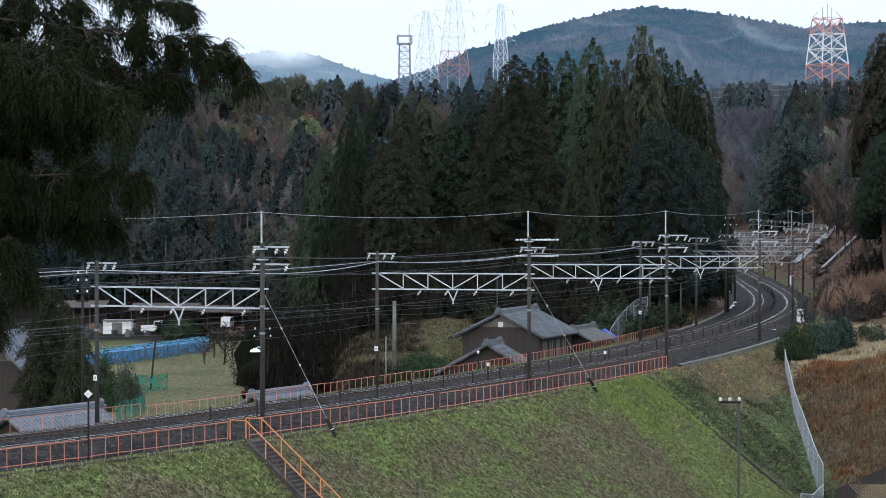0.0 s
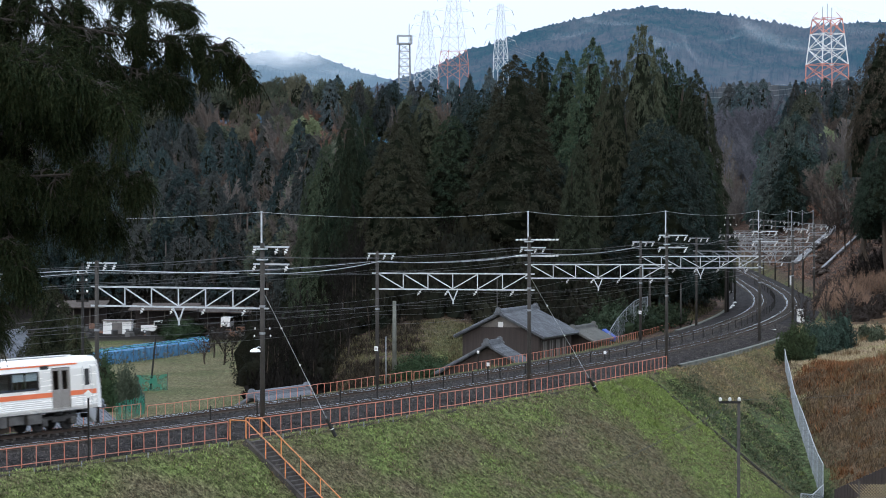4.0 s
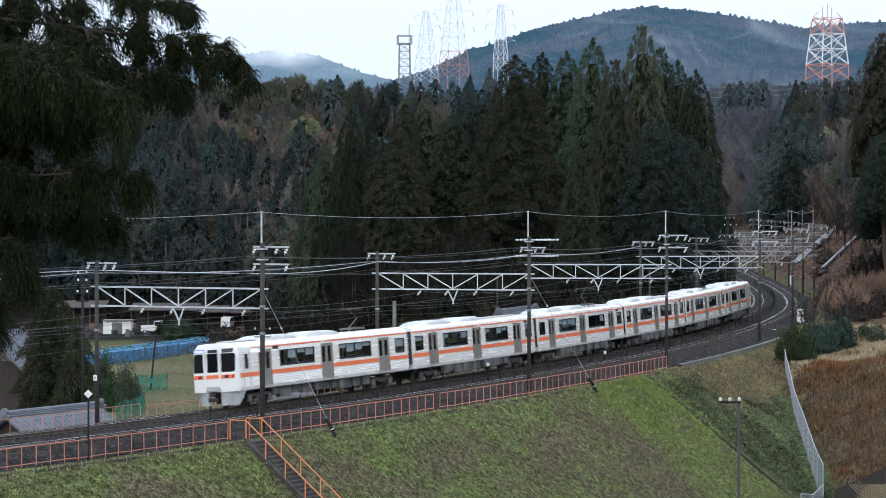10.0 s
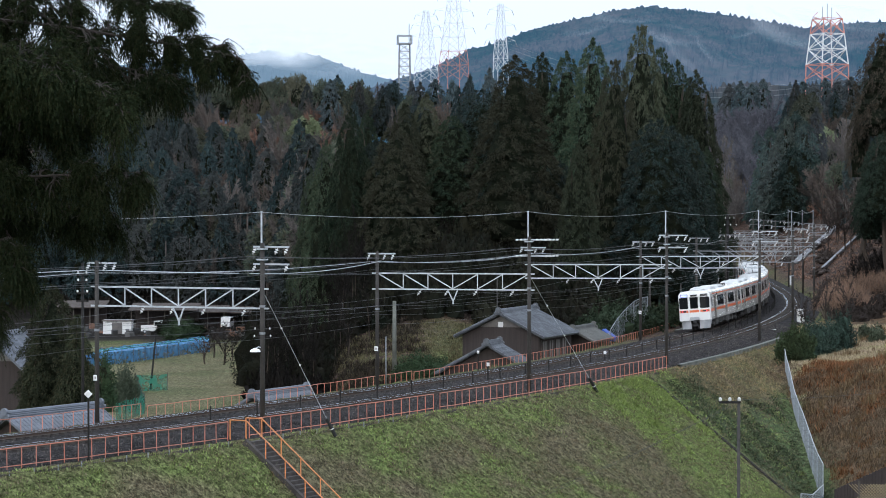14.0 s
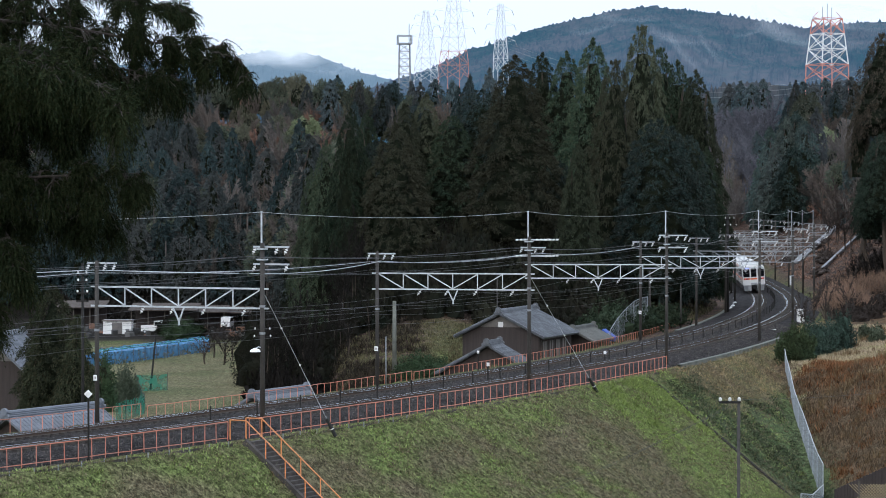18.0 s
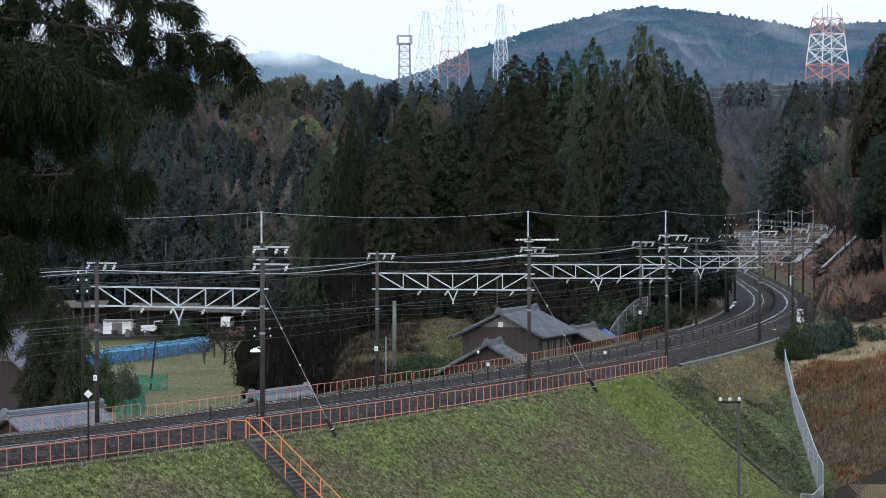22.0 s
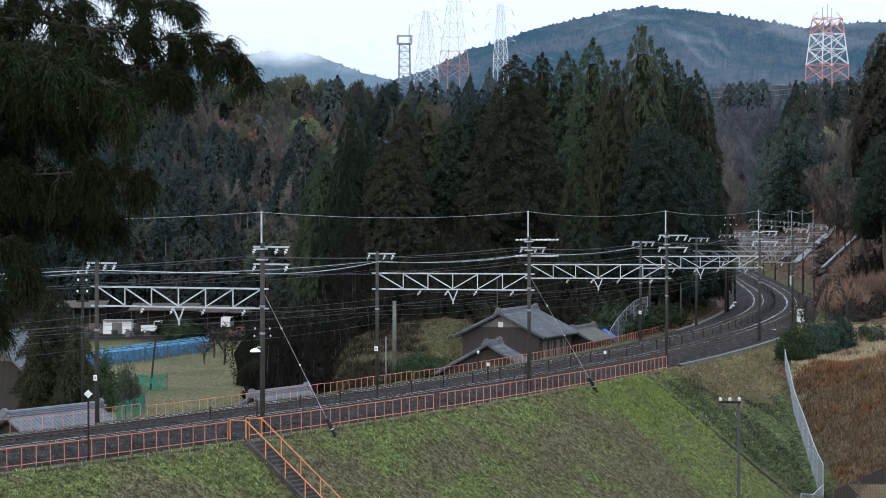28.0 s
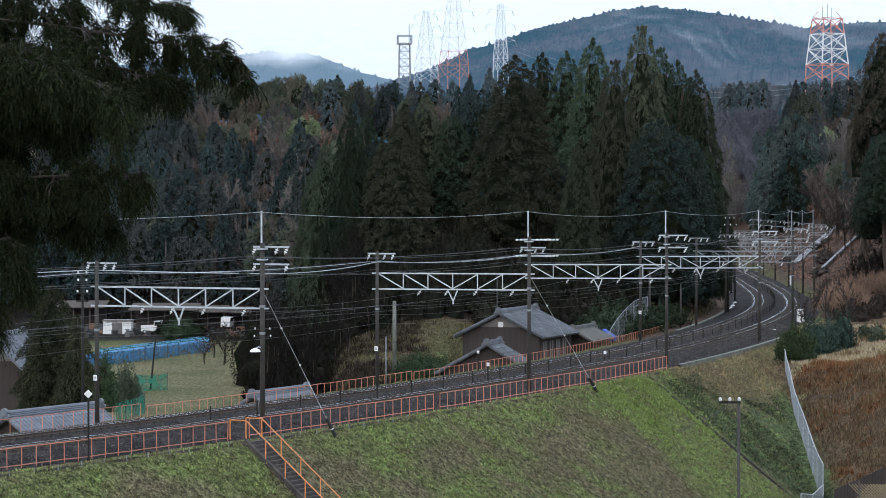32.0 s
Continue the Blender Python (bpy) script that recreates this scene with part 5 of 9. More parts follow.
def pantograph(root, x):
    pg = part("pantograph", shared("pantograph_base", lambda bm: (box(bm, -0.6, 0.6, -0.55, -0.45, 3.78, 3.86), box(bm, -0.6, 0.6, 0.45, 0.55, 3.78, 3.86),
              box(bm, -0.6, -0.5, -0.55, 0.55, 3.78, 3.88), box(bm, 0.4, 0.6, -0.55, 0.55, 3.78, 3.9),
              *[tube(bm, [(a, b, 3.6), (a, b, 3.8)], 0.05, 6) for a in (-0.5, 0.5) for b in (-0.5, 0.5)]), M_UNDER), None, root, "single-arm pantograph raised to the wire")
    pg.location = (x, 0, 0)
    part("lower_arm", shared("lower_arm", lambda bm: tube(bm, [(0.45, 0, 3.88), (-0.62, 0, 4.45)], 0.04, 8), M_UNDER), None, pg)
    part("upper_arm", shared("upper_arm", lambda bm: tube(bm, [(-0.62, 0, 4.45), (0.35, 0, 5.0)], 0.016, 8), M_UNDER), None, pg)
    part("collector_head", shared("collector_head", lambda bm: (tube(bm, [(0.2, -0.85, 4.9), (0.2, -0.6, 5.03), (0.2, 0.6, 5.03), (0.2, 0.85, 4.9)], 0.011, 6),
         tube(bm, [(0.5, -0.85, 4.9), (0.5, -0.6, 5.03), (0.5, 0.6, 5.03), (0.5, 0.85, 4.9)], 0.011, 6), beam(bm, (0.2, 0, 5.0), (0.5, 0, 5.0), 0.05)), M_UNDER), None, pg)


def cab_front(root):
    """The driver's end: a bowed white face with two windscreens, a gangway door, lamps and a skirt."""
    def bow(y):
        return 9.95 - 0.22 * (y / 1.45) ** 2
    ys = [-1.45, -1.42, -1.38, -0.95, -0.50, -0.46, -0.36, 0.36, 0.46, 0.50, 0.95, 1.38, 1.42, 1.45]
    def face(bm):
        zs = [0.98, 1.3, 1.72, 2.02, 2.07, 3.10, 3.13, 3.3, 3.46, 3.6]
        def pt(y, z):
            rk = 0.0 if z < 2.1 else (z - 2.1) ** 1.6 * 0.13
            k = 1.0 if z < 3.3 else 1 - (z - 3.3) * (0.5 if z < 3.5 else 0.85)
            edge = 0.12 if abs(y) > 1.4 else 0.0
            return (bow(y) - rk - edge, y * k, z + (0.05 * (1 - (y / 1.45) ** 2) if z > 3.4 else 0))
        g = [[bm.verts.new(pt(y, z)) for z in zs] for y in ys]
        for i in range(len(ys) - 1):
            for j in range(len(zs) - 1):
                ym, zm = (ys[i] + ys[i + 1]) / 2, (zs[j] + zs[j + 1]) / 2
                if 2.07 < zm < 3.10 and (0.50 < abs(ym) < 1.38 or abs(ym) < 0.36):
                    continue
                bm.faces.new((g[i][j], g[i + 1][j], g[i + 1][j + 1], g[i][j + 1]))
        # rounded corners of the windscreens
        for sy in (-1, 1):
            for ya, za, dy, dz in ((0.50, 2.07, 1, 1), (1.38, 2.07, -1, 1), (0.50, 3.10, 1, -1), (1.38, 3.10, -1, -1)):
                arc = [(ya + dy * 0.13 * (1 - math.sin(a)), za + dz * 0.13 * (1 - math.cos(a))) for a in (0.0, 0.4, 0.785, 1.17, 1.571)]
                bm.faces.new([bm.verts.new(pt(sy * y, z)) for y, z in [(ya, za)] + arc])
        # close to the shell
        top = [bm.verts.new((9.4, y * 0.86, 3.62 + 0.05 * (1 - (y / 1.45) ** 2))) for y in ys]
        for i in range(len(ys) - 1):
            bm.faces.new((g[i][-1], g[i + 1][-1], top[i + 1], top[i]))
        for i, sy in ((0, -1), (len(ys) - 1, 1)):
            back = [bm.verts.new((9.4, sy * 1.45 * (1.0 if z < 3.3 else 1 - (z - 3.3) * 0.45), z)) for z in zs]
            for j in range(len(zs) - 1):
                bm.faces.new((g[i][j], g[i][j + 1], back[j + 1], back[j]))
    fc = part("cab_face", shared("cab_face", face, M_BODY), None, root, "bowed white cab front")
    for sy in (-1, 1):
        y0, y1 = (0.53, 1.37) if sy > 0 else (-1.37, -0.53)
        part("windscreen", shared(("windscreen", sy), lambda bm: bowed(bm, sy, 0.49, 1.39, 2.06, 3.11, -0.05), M_SCREEN), None, fc, "dark wide windscreen")
        part("windscreen_back", shared(("cab_dark", sy), lambda bm: box(bm, 8.9, 8.94, y0, y1, 1.9, 3.2), M_RUBBER), None, fc)
        part("band", shared(("face_band", sy), lambda bm: bowed(bm, sy, 0.53, 1.36, 1.72, 1.93, 0.012), M_STRIPE), None, fc, "orange band")
        part("lamp_case", shared(("lamp_case", sy), lambda bm: bowed(bm, sy, 0.76, 1.26, 1.75, 1.90, 0.022), M_RUBBER), None, fc)
        lens = part("tail_lamp", shared(("tail_lamp", sy), lambda bm: tube(bm, [(9.80, sy * 1.10, 1.825), (9.868, sy * 1.10, 1.825)], 0.06, 12), M_TAIL), None, fc, "glowing red tail lamp")
        part("frame_post", shared(("frame_post", sy), lambda bm: box(bm, 9.8, 10.02, sy * 0.49 - 0.05, sy * 0.49 + 0.05, 1.1, 3.2, 0.02), M_BODY), None, fc, "pale gangway frame")
        part("skirt", shared(("skirt", sy), lambda bm: plough(bm, sy), M_SKIRT), None, fc, "grey snow plough skirt")
        part("wiper", shared(("wiper", sy), lambda bm: beam(bm, (9.78, sy * 0.7, 2.15), (9.70, sy * 1.0, 2.8), 0.02), M_RUBBER), None, fc)
        part("sign_box", shared(("sign_box", sy), lambda bm: bowed(bm, sy, 0.58, 1.24, 3.14, 3.36, 0.015), M_RUBBER), None, fc)
        part("sign_face", shared(("sign_face", sy), lambda bm: bowed(bm, sy, 0.63, 1.19, 3.17, 3.33, 0.03), M_SIGN if sy < 0 else M_LED), None, fc, "lit destination sign" if sy < 0 else "")
    part("gangway_door", shared("gangway_door", lambda bm: box(bm, 9.94, 9.965, -0.44, 0.44, 1.1, 2.05), M_BODY), None, fc)
    part("door_header", shared("door_header", lambda bm: box(bm, 9.80, 9.86, -0.3, 0.3, 3.16, 3.33), M_RUBBER), None, fc)
    part("gangway_pane", shared("gangway_pane", lambda bm: box(bm, 9.83, 9.85, -0.37, 0.37, 2.06, 3.11), M_SCREEN), None, fc)
    part("gangway_back", shared("gangway_back", lambda bm: box(bm, 8.95, 9.0, -0.5, 0.5, 1.9, 3.2), M_RUBBER), None, fc)
    part("door_band", shared("door_band", lambda bm: box(bm, 9.965, 9.972, -0.43, 0.43, 1.72, 1.93), M_STRIPE), None, fc)
    part("gangway_plate", shared("gangway_plate", lambda bm: box(bm, 9.9, 10.05, -0.42, 0.42, 1.02, 1.3, 0.03), M_SKIRT), None, fc)
    part("coupler", shared("coupler", lambda bm: (box(bm, 9.5, 10.15, -0.16, 0.16, 0.72, 1.0, 0.03), box(bm, 9.9, 10.1, -0.3, 0.3, 0.45, 0.68, 0.03)), M_RUBBER), None, fc, "dark coupler")


def bowed(bm, sy, y0, y1, z0, z1, out):
    """A thin curved panel lying on the bowed cab face."""
    g = []
    for i in range(7):
        y = y0 + (y1 - y0) * i / 6
        x = 9.95 - 0.22 * (y / 1.45) ** 2 + out - (0.10 if y > 1.4 else 0)
        g.append([bm.verts.new((x - (0 if z < 2.1 else (z - 2.1) ** 1.6 * 0.13) - b, sy * y, z)) for z, b in ((z0, 0), (z1, 0), (z1, 0.05), (z0, 0.05))])
    for a, b in zip(g, g[1:]):
        for j in range(4):
            bm.faces.new((a[j], a[(j + 1) % 4], b[(j + 1) % 4], b[j]))
    bm.faces.new(g[0])
    bm.faces.new(g[-1][::-1])


def plough(bm, sy):
    a = [(9.86, 0.42), (9.80, 0.9), (9.4, 1.36)]
    for z0, z1, k in ((0.22, 0.98, 0.94),):
        lo = [bm.verts.new((x * 0.995, sy * y * k, z0)) for x, y in a] + [bm.verts.new((8.95, sy * 1.3, z0 + 0.35))]
        hi = [bm.verts.new((x, sy * y, z1)) for x, y in a] + [bm.verts.new((8.8, sy * 1.4, z1))]
        for i in range(3):
            bm.faces.new((lo[i], lo[i + 1], hi[i + 1], hi[i]))
    r = bmesh.ops.extrude_face_region(bm, geom=bm.faces[:])
    bmesh.ops.translate(bm, vec=(-0.05, -sy * 0.03, 0), verts=[v for v in r["geom"] if isinstance(v, bmesh.types.BMVert)])


def train_car(k):
    rs = np.random.RandomState(70 + k)
    cab = k in (0, 5)
    label = ("white train car with orange bands and a driver's cab" if cab else "white train car with orange bands and three steel doors")
    root = thing("train_car", label, "train", "cars of the train")
    wins = WINS[:3] if cab else WINS
    part("body", shared(("body", cab), lambda bm: shell(bm, wins, -9.75, 9.4 if cab else 9.75), M_STAINLESS), None, root, "pale corrugated stainless body shell")
    part("end_wall", shared("end_wall", lambda bm: end_wall(bm, -9.75), M_BODY), None, root)
    if cab:
        cab_front(root)
        for sy in (-1, 1):
            part("cab_side_door", shared(("cab_side_door", sy), lambda bm: (box(bm, 8.35, 8.38, sy * 1.44 - 0.03, sy * 1.44 + 0.03, 1.15, 3.1), box(bm, 8.97, 9.0, sy * 1.44 - 0.03, sy * 1.44 + 0.03, 1.15, 3.1)), M_SKIRT), None, root)
            part("cab_side_window", shared(("cab_side_window", sy), lambda bm: box(bm, 8.5, 8.85, sy * 1.45 - 0.012, sy * 1.45 + 0.012, 2.15, 2.98), M_RUBBER), None, root)
    else:
        part("end_wall", shared("end_wall_b", lambda bm: end_wall(bm, 9.75), M_BODY), None, root)
    part("floor_pan", shared("floor_pan", lambda bm: box(bm, -9.7, 9.35, -1.38, 1.38, 0.94, 1.14), M_UNDER), None, root)
    part("cabin_ceiling", shared("cabin_ceiling", lambda bm: box(bm, -9.6, 8.8, -1.3, 1.3, 3.2, 3.24), M_CABIN), None, root)
    for sy in (-1, 1):
        xs = [-9.74, *[v for d in DOORS for v in (d - 0.66, d + 0.66)], 9.35 if cab else 9.74]
        for x0, x1 in zip(xs[::2], xs[1::2]):
            bd = part("orange_band", shared(("orange_band", round(x1 - x0, 2)), lambda bm: box(bm, 0, x1 - x0, -0.004, 0.004, 1.70, 1.94), M_STRIPE), None, root, "orange band")
            bd.location = (x0, sy * (W + 0.006), 0)
        for x0, x1 in ((-9.74, 0.3), (0.6, 8.0 if cab else 9.74)):
            bd = part("upper_band", shared(("upper_band", round(x1 - x0, 2)), lambda bm: box(bm, 0, x1 - x0, -0.004, 0.004, 3.235, 3.315), M_STRIPE), None, root, "thin orange line")
            bd.location = (x0, sy * (1.438 + 0.004), 0)
        for a, b, z0, z1 in wins:
            if k == 5 and a < -8:
                continue
            build_window(root, a, b, sy, rs)
        for d in DOORS:
            fr = part("door", shared("door_frame", lambda bm: (box(bm, -0.68, -0.64, -0.05, 0.02, 1.12, 3.14), box(bm, 0.64, 0.68, -0.05, 0.02, 1.12, 3.14), box(bm, -0.68, 0.68, -0.05, 0.03, 1.08, 1.12)), M_DOOR), None, root, "stainless double sliding door")
            fr.matrix_local = Matrix.Translation((d, sy * (W - 0.045), 0)) @ Matrix.Rotation(0 if sy < 0 else math.pi, 4, "Z")
            for lx in (-0.325, 0.325):
                lf = part("leaf", shared("door_leaf", leaf, M_DOOR), None, fr)
                lf.location = (lx, 0, 0)
                pn = part("pane", shared("door_pane", lambda bm: sheet(bm, -0.2, 0.2, 0.0, 2.05, 2.98), M_GLASS), None, fr)
                pn.location = (lx, 0, 0)
        ledbox = part("side_sign", shared("side_sign", lambda bm: box(bm, -0.3, 0.3, -0.01, 0.012, 3.06, 3.24), M_RUBBER), None, root, "dark side destination display")
        ledbox.location = (8.3 if not cab else 5.6, sy * 1.44, 0.03)
        for x0, x1 in ((-5.2, -1.4), (1.4, 5.2)):
            st = part("bench_seat", shared("bench_seat", lambda bm: (box(bm, -1.8, 1.8, -0.22, 0.22, 1.3, 1.58, 0.04), box(bm, -1.8, 1.8, 0.12, 0.24, 1.5, 2.2, 0.03)), M_SEAT), None, root)
            st.matrix_local = Matrix.Translation(((x0 + x1) / 2, sy * 1.05, 0)) @ Matrix.Rotation(0 if sy > 0 else math.pi, 4, "Z")
    # Made-up blocks behind the end windows, so that these look dark inside.
    for x0, x1 in ((-9.5, -8.0),) if cab else ((-9.5, -8.0), (8.0, 9.5)):
        part("end_partition", shared(("end_partition", x0), lambda bm: box(bm, x0, x1, -0.75, 0.75, 1.15, 3.18), M_CABIN), None, root)
    for x in ((4.3, -0.5) if k == 0 else (-4.7, 0.3)):
        ac = part("roof_cooler", shared("roof_cooler", ac_unit, M_ROOF, True), None, root, "white rounded roof air-conditioning unit")
        ac.location = (x, 0, 3.62)
    part("roof_walk", shared("roof_walk", lambda bm: box(bm, 3.2, 8.6, -0.5, 0.5, 3.68, 3.73), M_ROOF), None, root)
    if k in (0, 2, 4):
        pantograph(root, 5.0 if k else -5.6)
    for x in (-6.9, 6.9):
        bogie(root, x)
    x = -5.2
    while x < 5.0:
        w, h, far = rs.uniform(0.5, 1.4), rs.uniform(0.42, 0.60), rs.uniform(1.0, 1.28)
        for sy in (-1, 1):
            part("equipment_box", shared(("equipment_box", k, round(x, 2), sy), lambda bm: box(bm, x, x + w, sy * far - 0.25, sy * far + 0.08, 0.94 - h, 0.94, 0.03), M_UNDER), None, root)
        x += w + rs.uniform(0.06, 0.28)
    for e in (-1,) if cab else (-1, 1):
        part("gangway_bellows", shared(("gangway_bellows", e), lambda bm: [box(bm, min(e * (9.74 + 0.09 * j), e * (9.79 + 0.09 * j)), max(e * (9.74 + 0.09 * j), e * (9.79 + 0.09 * j)), -0.62, 0.62, 1.1, 3.3) for j in range(4)], M_RUBBER), None, root, "black folded gangway")
        part("outer_fairing", shared(("outer_fairing", e), lambda bm: [box(bm, min(e * 9.72, e * 10.0), max(e * 9.72, e * 10.0), sy * 1.35 - 0.03, sy * 1.35 + 0.03, 1.3, 3.35) for sy in (-1, 1)], M_RUBBER), None, root)
    return root


CARS = [train_car(k) for k in range(6)]


def train_s(t):
    """Distance along the line of the train's tail."""
    e, late = t - 9.5, max(t - 9.5, 0.0)
    return 22.3 * e + 0.42 * min(max((0.6 - e) / 1.6, 0.0), 1.0) + 0.052 * e ** 2 - 0.63 * late + 0.191 * late ** 2 + 0.156 * max(t - 14.0, 0.0) ** 2


def car_pose(s, flip=False):
    a, b = on_line(s - 7), on_line(s + 7)
    d = b - a
    h = math.atan2(d.y, d.x)
    m = (a + b) / 2
    p = Matrix.Translation((m.x, m.y, 0)) @ Matrix.Rotation(h, 4, "Z") @ Matrix.Rotation(-cant(s), 4, "X")
    return p @ Matrix.Rotation(math.pi, 4, "Z") if flip else p

# ---- fences beside the line ----
def at_ground(s, q, lift=0.0):
    p = on_line(s, q)
    p.z = gz(p.x, p.y) + lift
    return p


def pipe_fence(s0, s1, q_of, z_of, gap, height, label, group, rails=(1.0, 0.17), r=0.020, seed=1):
    """Posts and two rails of painted pipe, panel by panel."""
    rs = np.random.RandomState(seed)
    ss = np.arange(s0, s1 + gap * 0.4, gap)
    a = on_line(ss[0], q_of(ss[0]), z_of(ss[0]))
    root = thing("pipe_fence", label, "fence", group, m=Matrix.Translation(a))
    tops = []
    for s in ss:
        p = on_line(s, q_of(s), z_of(s)) - a
        lean = Vector((rs.uniform(-0.02, 0.02), rs.uniform(-0.02, 0.02), 0))
        bm = bmesh.new()
        tube(bm, [p - Vector((0, 0, 0.4)), p + lean + Vector((0, 0, height))], r, 6)
        part("post", bm, M_ORANGE, root)
        tops.append(p + lean)
    for f in rails:
        bm = bmesh.new()
        tube(bm, [p + Vector((0, 0, height * f + rs.uniform(-0.012, 0.012))) for p in tops], r, 6)
        part("rail", bm, M_ORANGE, root)
    return root


near_q = lambda s: float(np.interp(s, (-20, 60), (7.0, 7.7)))
near_z = lambda s: -0.62
pipe_fence(-16, 2.6, near_q, near_z, 0.92, 0.98, "weathered orange pipe fence along the ballast", "trackside fences", seed=1)
pipe_fence(4.2, 22.6, near_q, near_z, 0.92, 0.98, "weathered orange pipe fence along the ballast", "trackside fences", seed=2)
pipe_fence(23.4, 60.8, near_q, near_z, 0.92, 0.98, "weathered orange pipe fence along the ballast", "trackside fences", seed=3)
for s0_, s1_ in ((-16, 2.4), (4.6, 60)):
    v, f = sweep([(0.0, -1.25), (0.0, -0.66), (0.09, -0.66), (0.09, -1.25)], s0_, s1_, 1.0, 7.75)
    thing("retaining_board", "dark old sleeper board holding the ballast below the fence", "board", "retaining boards", data=npmesh("retaining_board", v, f, M_SLEEPER))
bm = bmesh.new()
tube(bm, [(0, 0, -0.5), (0, 0, 0.62)], 0.03, 6)
stake = mesh_of("stake", bm, M_STEEL_DARK)
for s_ in np.arange(-15.5, 20, 1.55):
    if not 2.0 < s_ < 4.8:
        thing("stake", "short grey steel stake before the retaining board", "stake", "stakes along the fence", m=Matrix.Translation(on_line(s_, 7.9, -1.15)), data=stake)
far_q = lambda s: float(np.interp(s, (-20, 20, 60, 100), (-4.9, -5.0, -5.2, -5.2)))
pipe_fence(-14, 11, far_q, lambda s: -0.8, 0.86, 0.95, "faded orange pipe fence above the house roofs", "trackside fences", seed=4)
pipe_fence(11.6, 44, far_q, lambda s: -0.92, 0.86, 0.9, "faded orange pipe fence on the field side", "trackside fences", seed=5)
pipe_fence(44.6, 122, far_q, lambda s: -1.05, 0.88, 0.95, "red-brown orange pipe fence in front of the tiled houses", "trackside fences", seed=6)

# ---- stairs down the embankment, with handrails ----
def stairs():
    s, q0 = 3.4, 8.1
    o = on_line(s, q0, -0.62)
    ang = -head(s)
    root = thing("embankment_stairs", "dark concrete stairs with orange pipe handrails down the embankment", "stairs",
                 m=Matrix.Translation(o) @ Matrix.Rotation(ang, 4, "Z"))
    n = 46
    for k in range(n):
        bm = bmesh.new()
        box(bm, 0.24 * k, 0.24 * k + 0.30, -0.55, 0.55, -0.187 * (k + 1) - 0.2, -0.187 * (k + 1) + 0.19, 0.01)
        part("step", bm, M_SLEEPER, root)
    for y in (-0.68, 0.68):
        bm = bmesh.new()
        beam(bm, (-0.1, y, 0.0), (0.24 * n, y, -0.187 * n), 0.2, 0.34)
        part("stringer", bm, M_SLEEPER, root, "dark mossy kerb")
        pts = []
        for k in range(0, n, 5):
            p = Vector((0.24 * k, y, -0.187 * k))
            bm = bmesh.new()
            tube(bm, [p - Vector((0, 0, 0.2)), p + Vector((0, 0, 1.05))], 0.03, 6)
            part("rail_post", bm, M_ORANGE_FRESH, root)
            pts.append(p + Vector((0, 0, 1.05)))
        bm = bmesh.new()
        tube(bm, [Vector((-1.0, y, 1.05))] + pts, 0.034, 6)
        part("handrail", bm, M_ORANGE_FRESH, root, "orange pipe handrail")
        bm = bmesh.new()
        tube(bm, [(-1.0, y, 1.05), (-1.0, y, -0.3)], 0.032, 6)
        part("rail_post", bm, M_ORANGE_FRESH, root)


stairs()

# ---- low posts between the tracks, signs ----
for s in np.arange(8, 250, 4.4):
    p = on_line(s, 1.95, -0.3)
    bm = bmesh.new()
    box(bm, -0.045, 0.045, -0.045, 0.045, 0, 0.82, 0.01)
    me = _made.setdefault("track_post", mesh_of("track_post", bm, M_DARK))
    thing("track_post", "short dark steel post between the tracks", "post", "posts between the tracks", m=Matrix.Translation(p), data=me)


def marker(s, q, h, label, size, diamond=False):
    p = on_line(s, q, -0.62)
    root = thing("track_marker", label, "sign", m=Matrix.Translation(p))
    bm = bmesh.new()
    tube(bm, [(0, 0, -0.2), (0, 0, h)], 0.05, 8)
    part("post", bm, M_DARK, root)
    bm = bmesh.new()
    if diamond:
        vs = [bm.verts.new((x, y, z)) for y in (-0.07, -0.05) for x, z in ((0, -size), (size, 0), (0, size), (-size, 0))]
        bm.faces.new(vs[:4]), bm.faces.new(vs[4:][::-1])
        for i in range(4):
            bm.faces.new((vs[i], vs[(i + 1) % 4], vs[4 + (i + 1) % 4], vs[4 + i]))
    else:
        box(bm, -size, size, -0.08, -0.055, -size * 1.2, size * 1.2, 0.01)
    pl = part("plate", bm, M_WHITE, root, "white plate")
    pl.location = (0, 0, h - 0.15)


marker(-8.0, 7.15, 3.25, "thin dark post with a white diamond plate by the fence", 0.2, True)
marker(41.1, 2.0, 1.6, "short dark post with a small white plate between the tracks", 0.10)
marker(64.0, 2.0, 1.1, "low post with a small white plate between the tracks", 0.10)
marker(54.8, -4.6, 1.5, "thin dark post with a small white cap by the annex", 0.09)

# ---- overhead wires ----
def wire(name, pts, r, material, label, category="wire", group="overhead wires"):
    bm = bmesh.new()
    o = Vector(pts[0])
    tube(bm, [Vector(p) - o for p in pts], r, 5)
    return solid(name, bm, material, label, category, group, m=Matrix.Translation(o))


near_s, far_s = [b for a, b in GANTRIES], [a for a, b in GANTRIES]


def along(ss, q, z, drop, n=8):
    pts = []
    qs = q if isinstance(q, (list, tuple)) else [q] * len(ss)
    for (s0, q0), (s1, q1) in zip(zip(ss, qs), zip(ss[1:], qs[1:])):
        pts += sag(on_line(s0, q0, z), on_line(s1, q1, z), drop, n)[:-1]
    return pts + [on_line(ss[-1], qs[-1], z)]


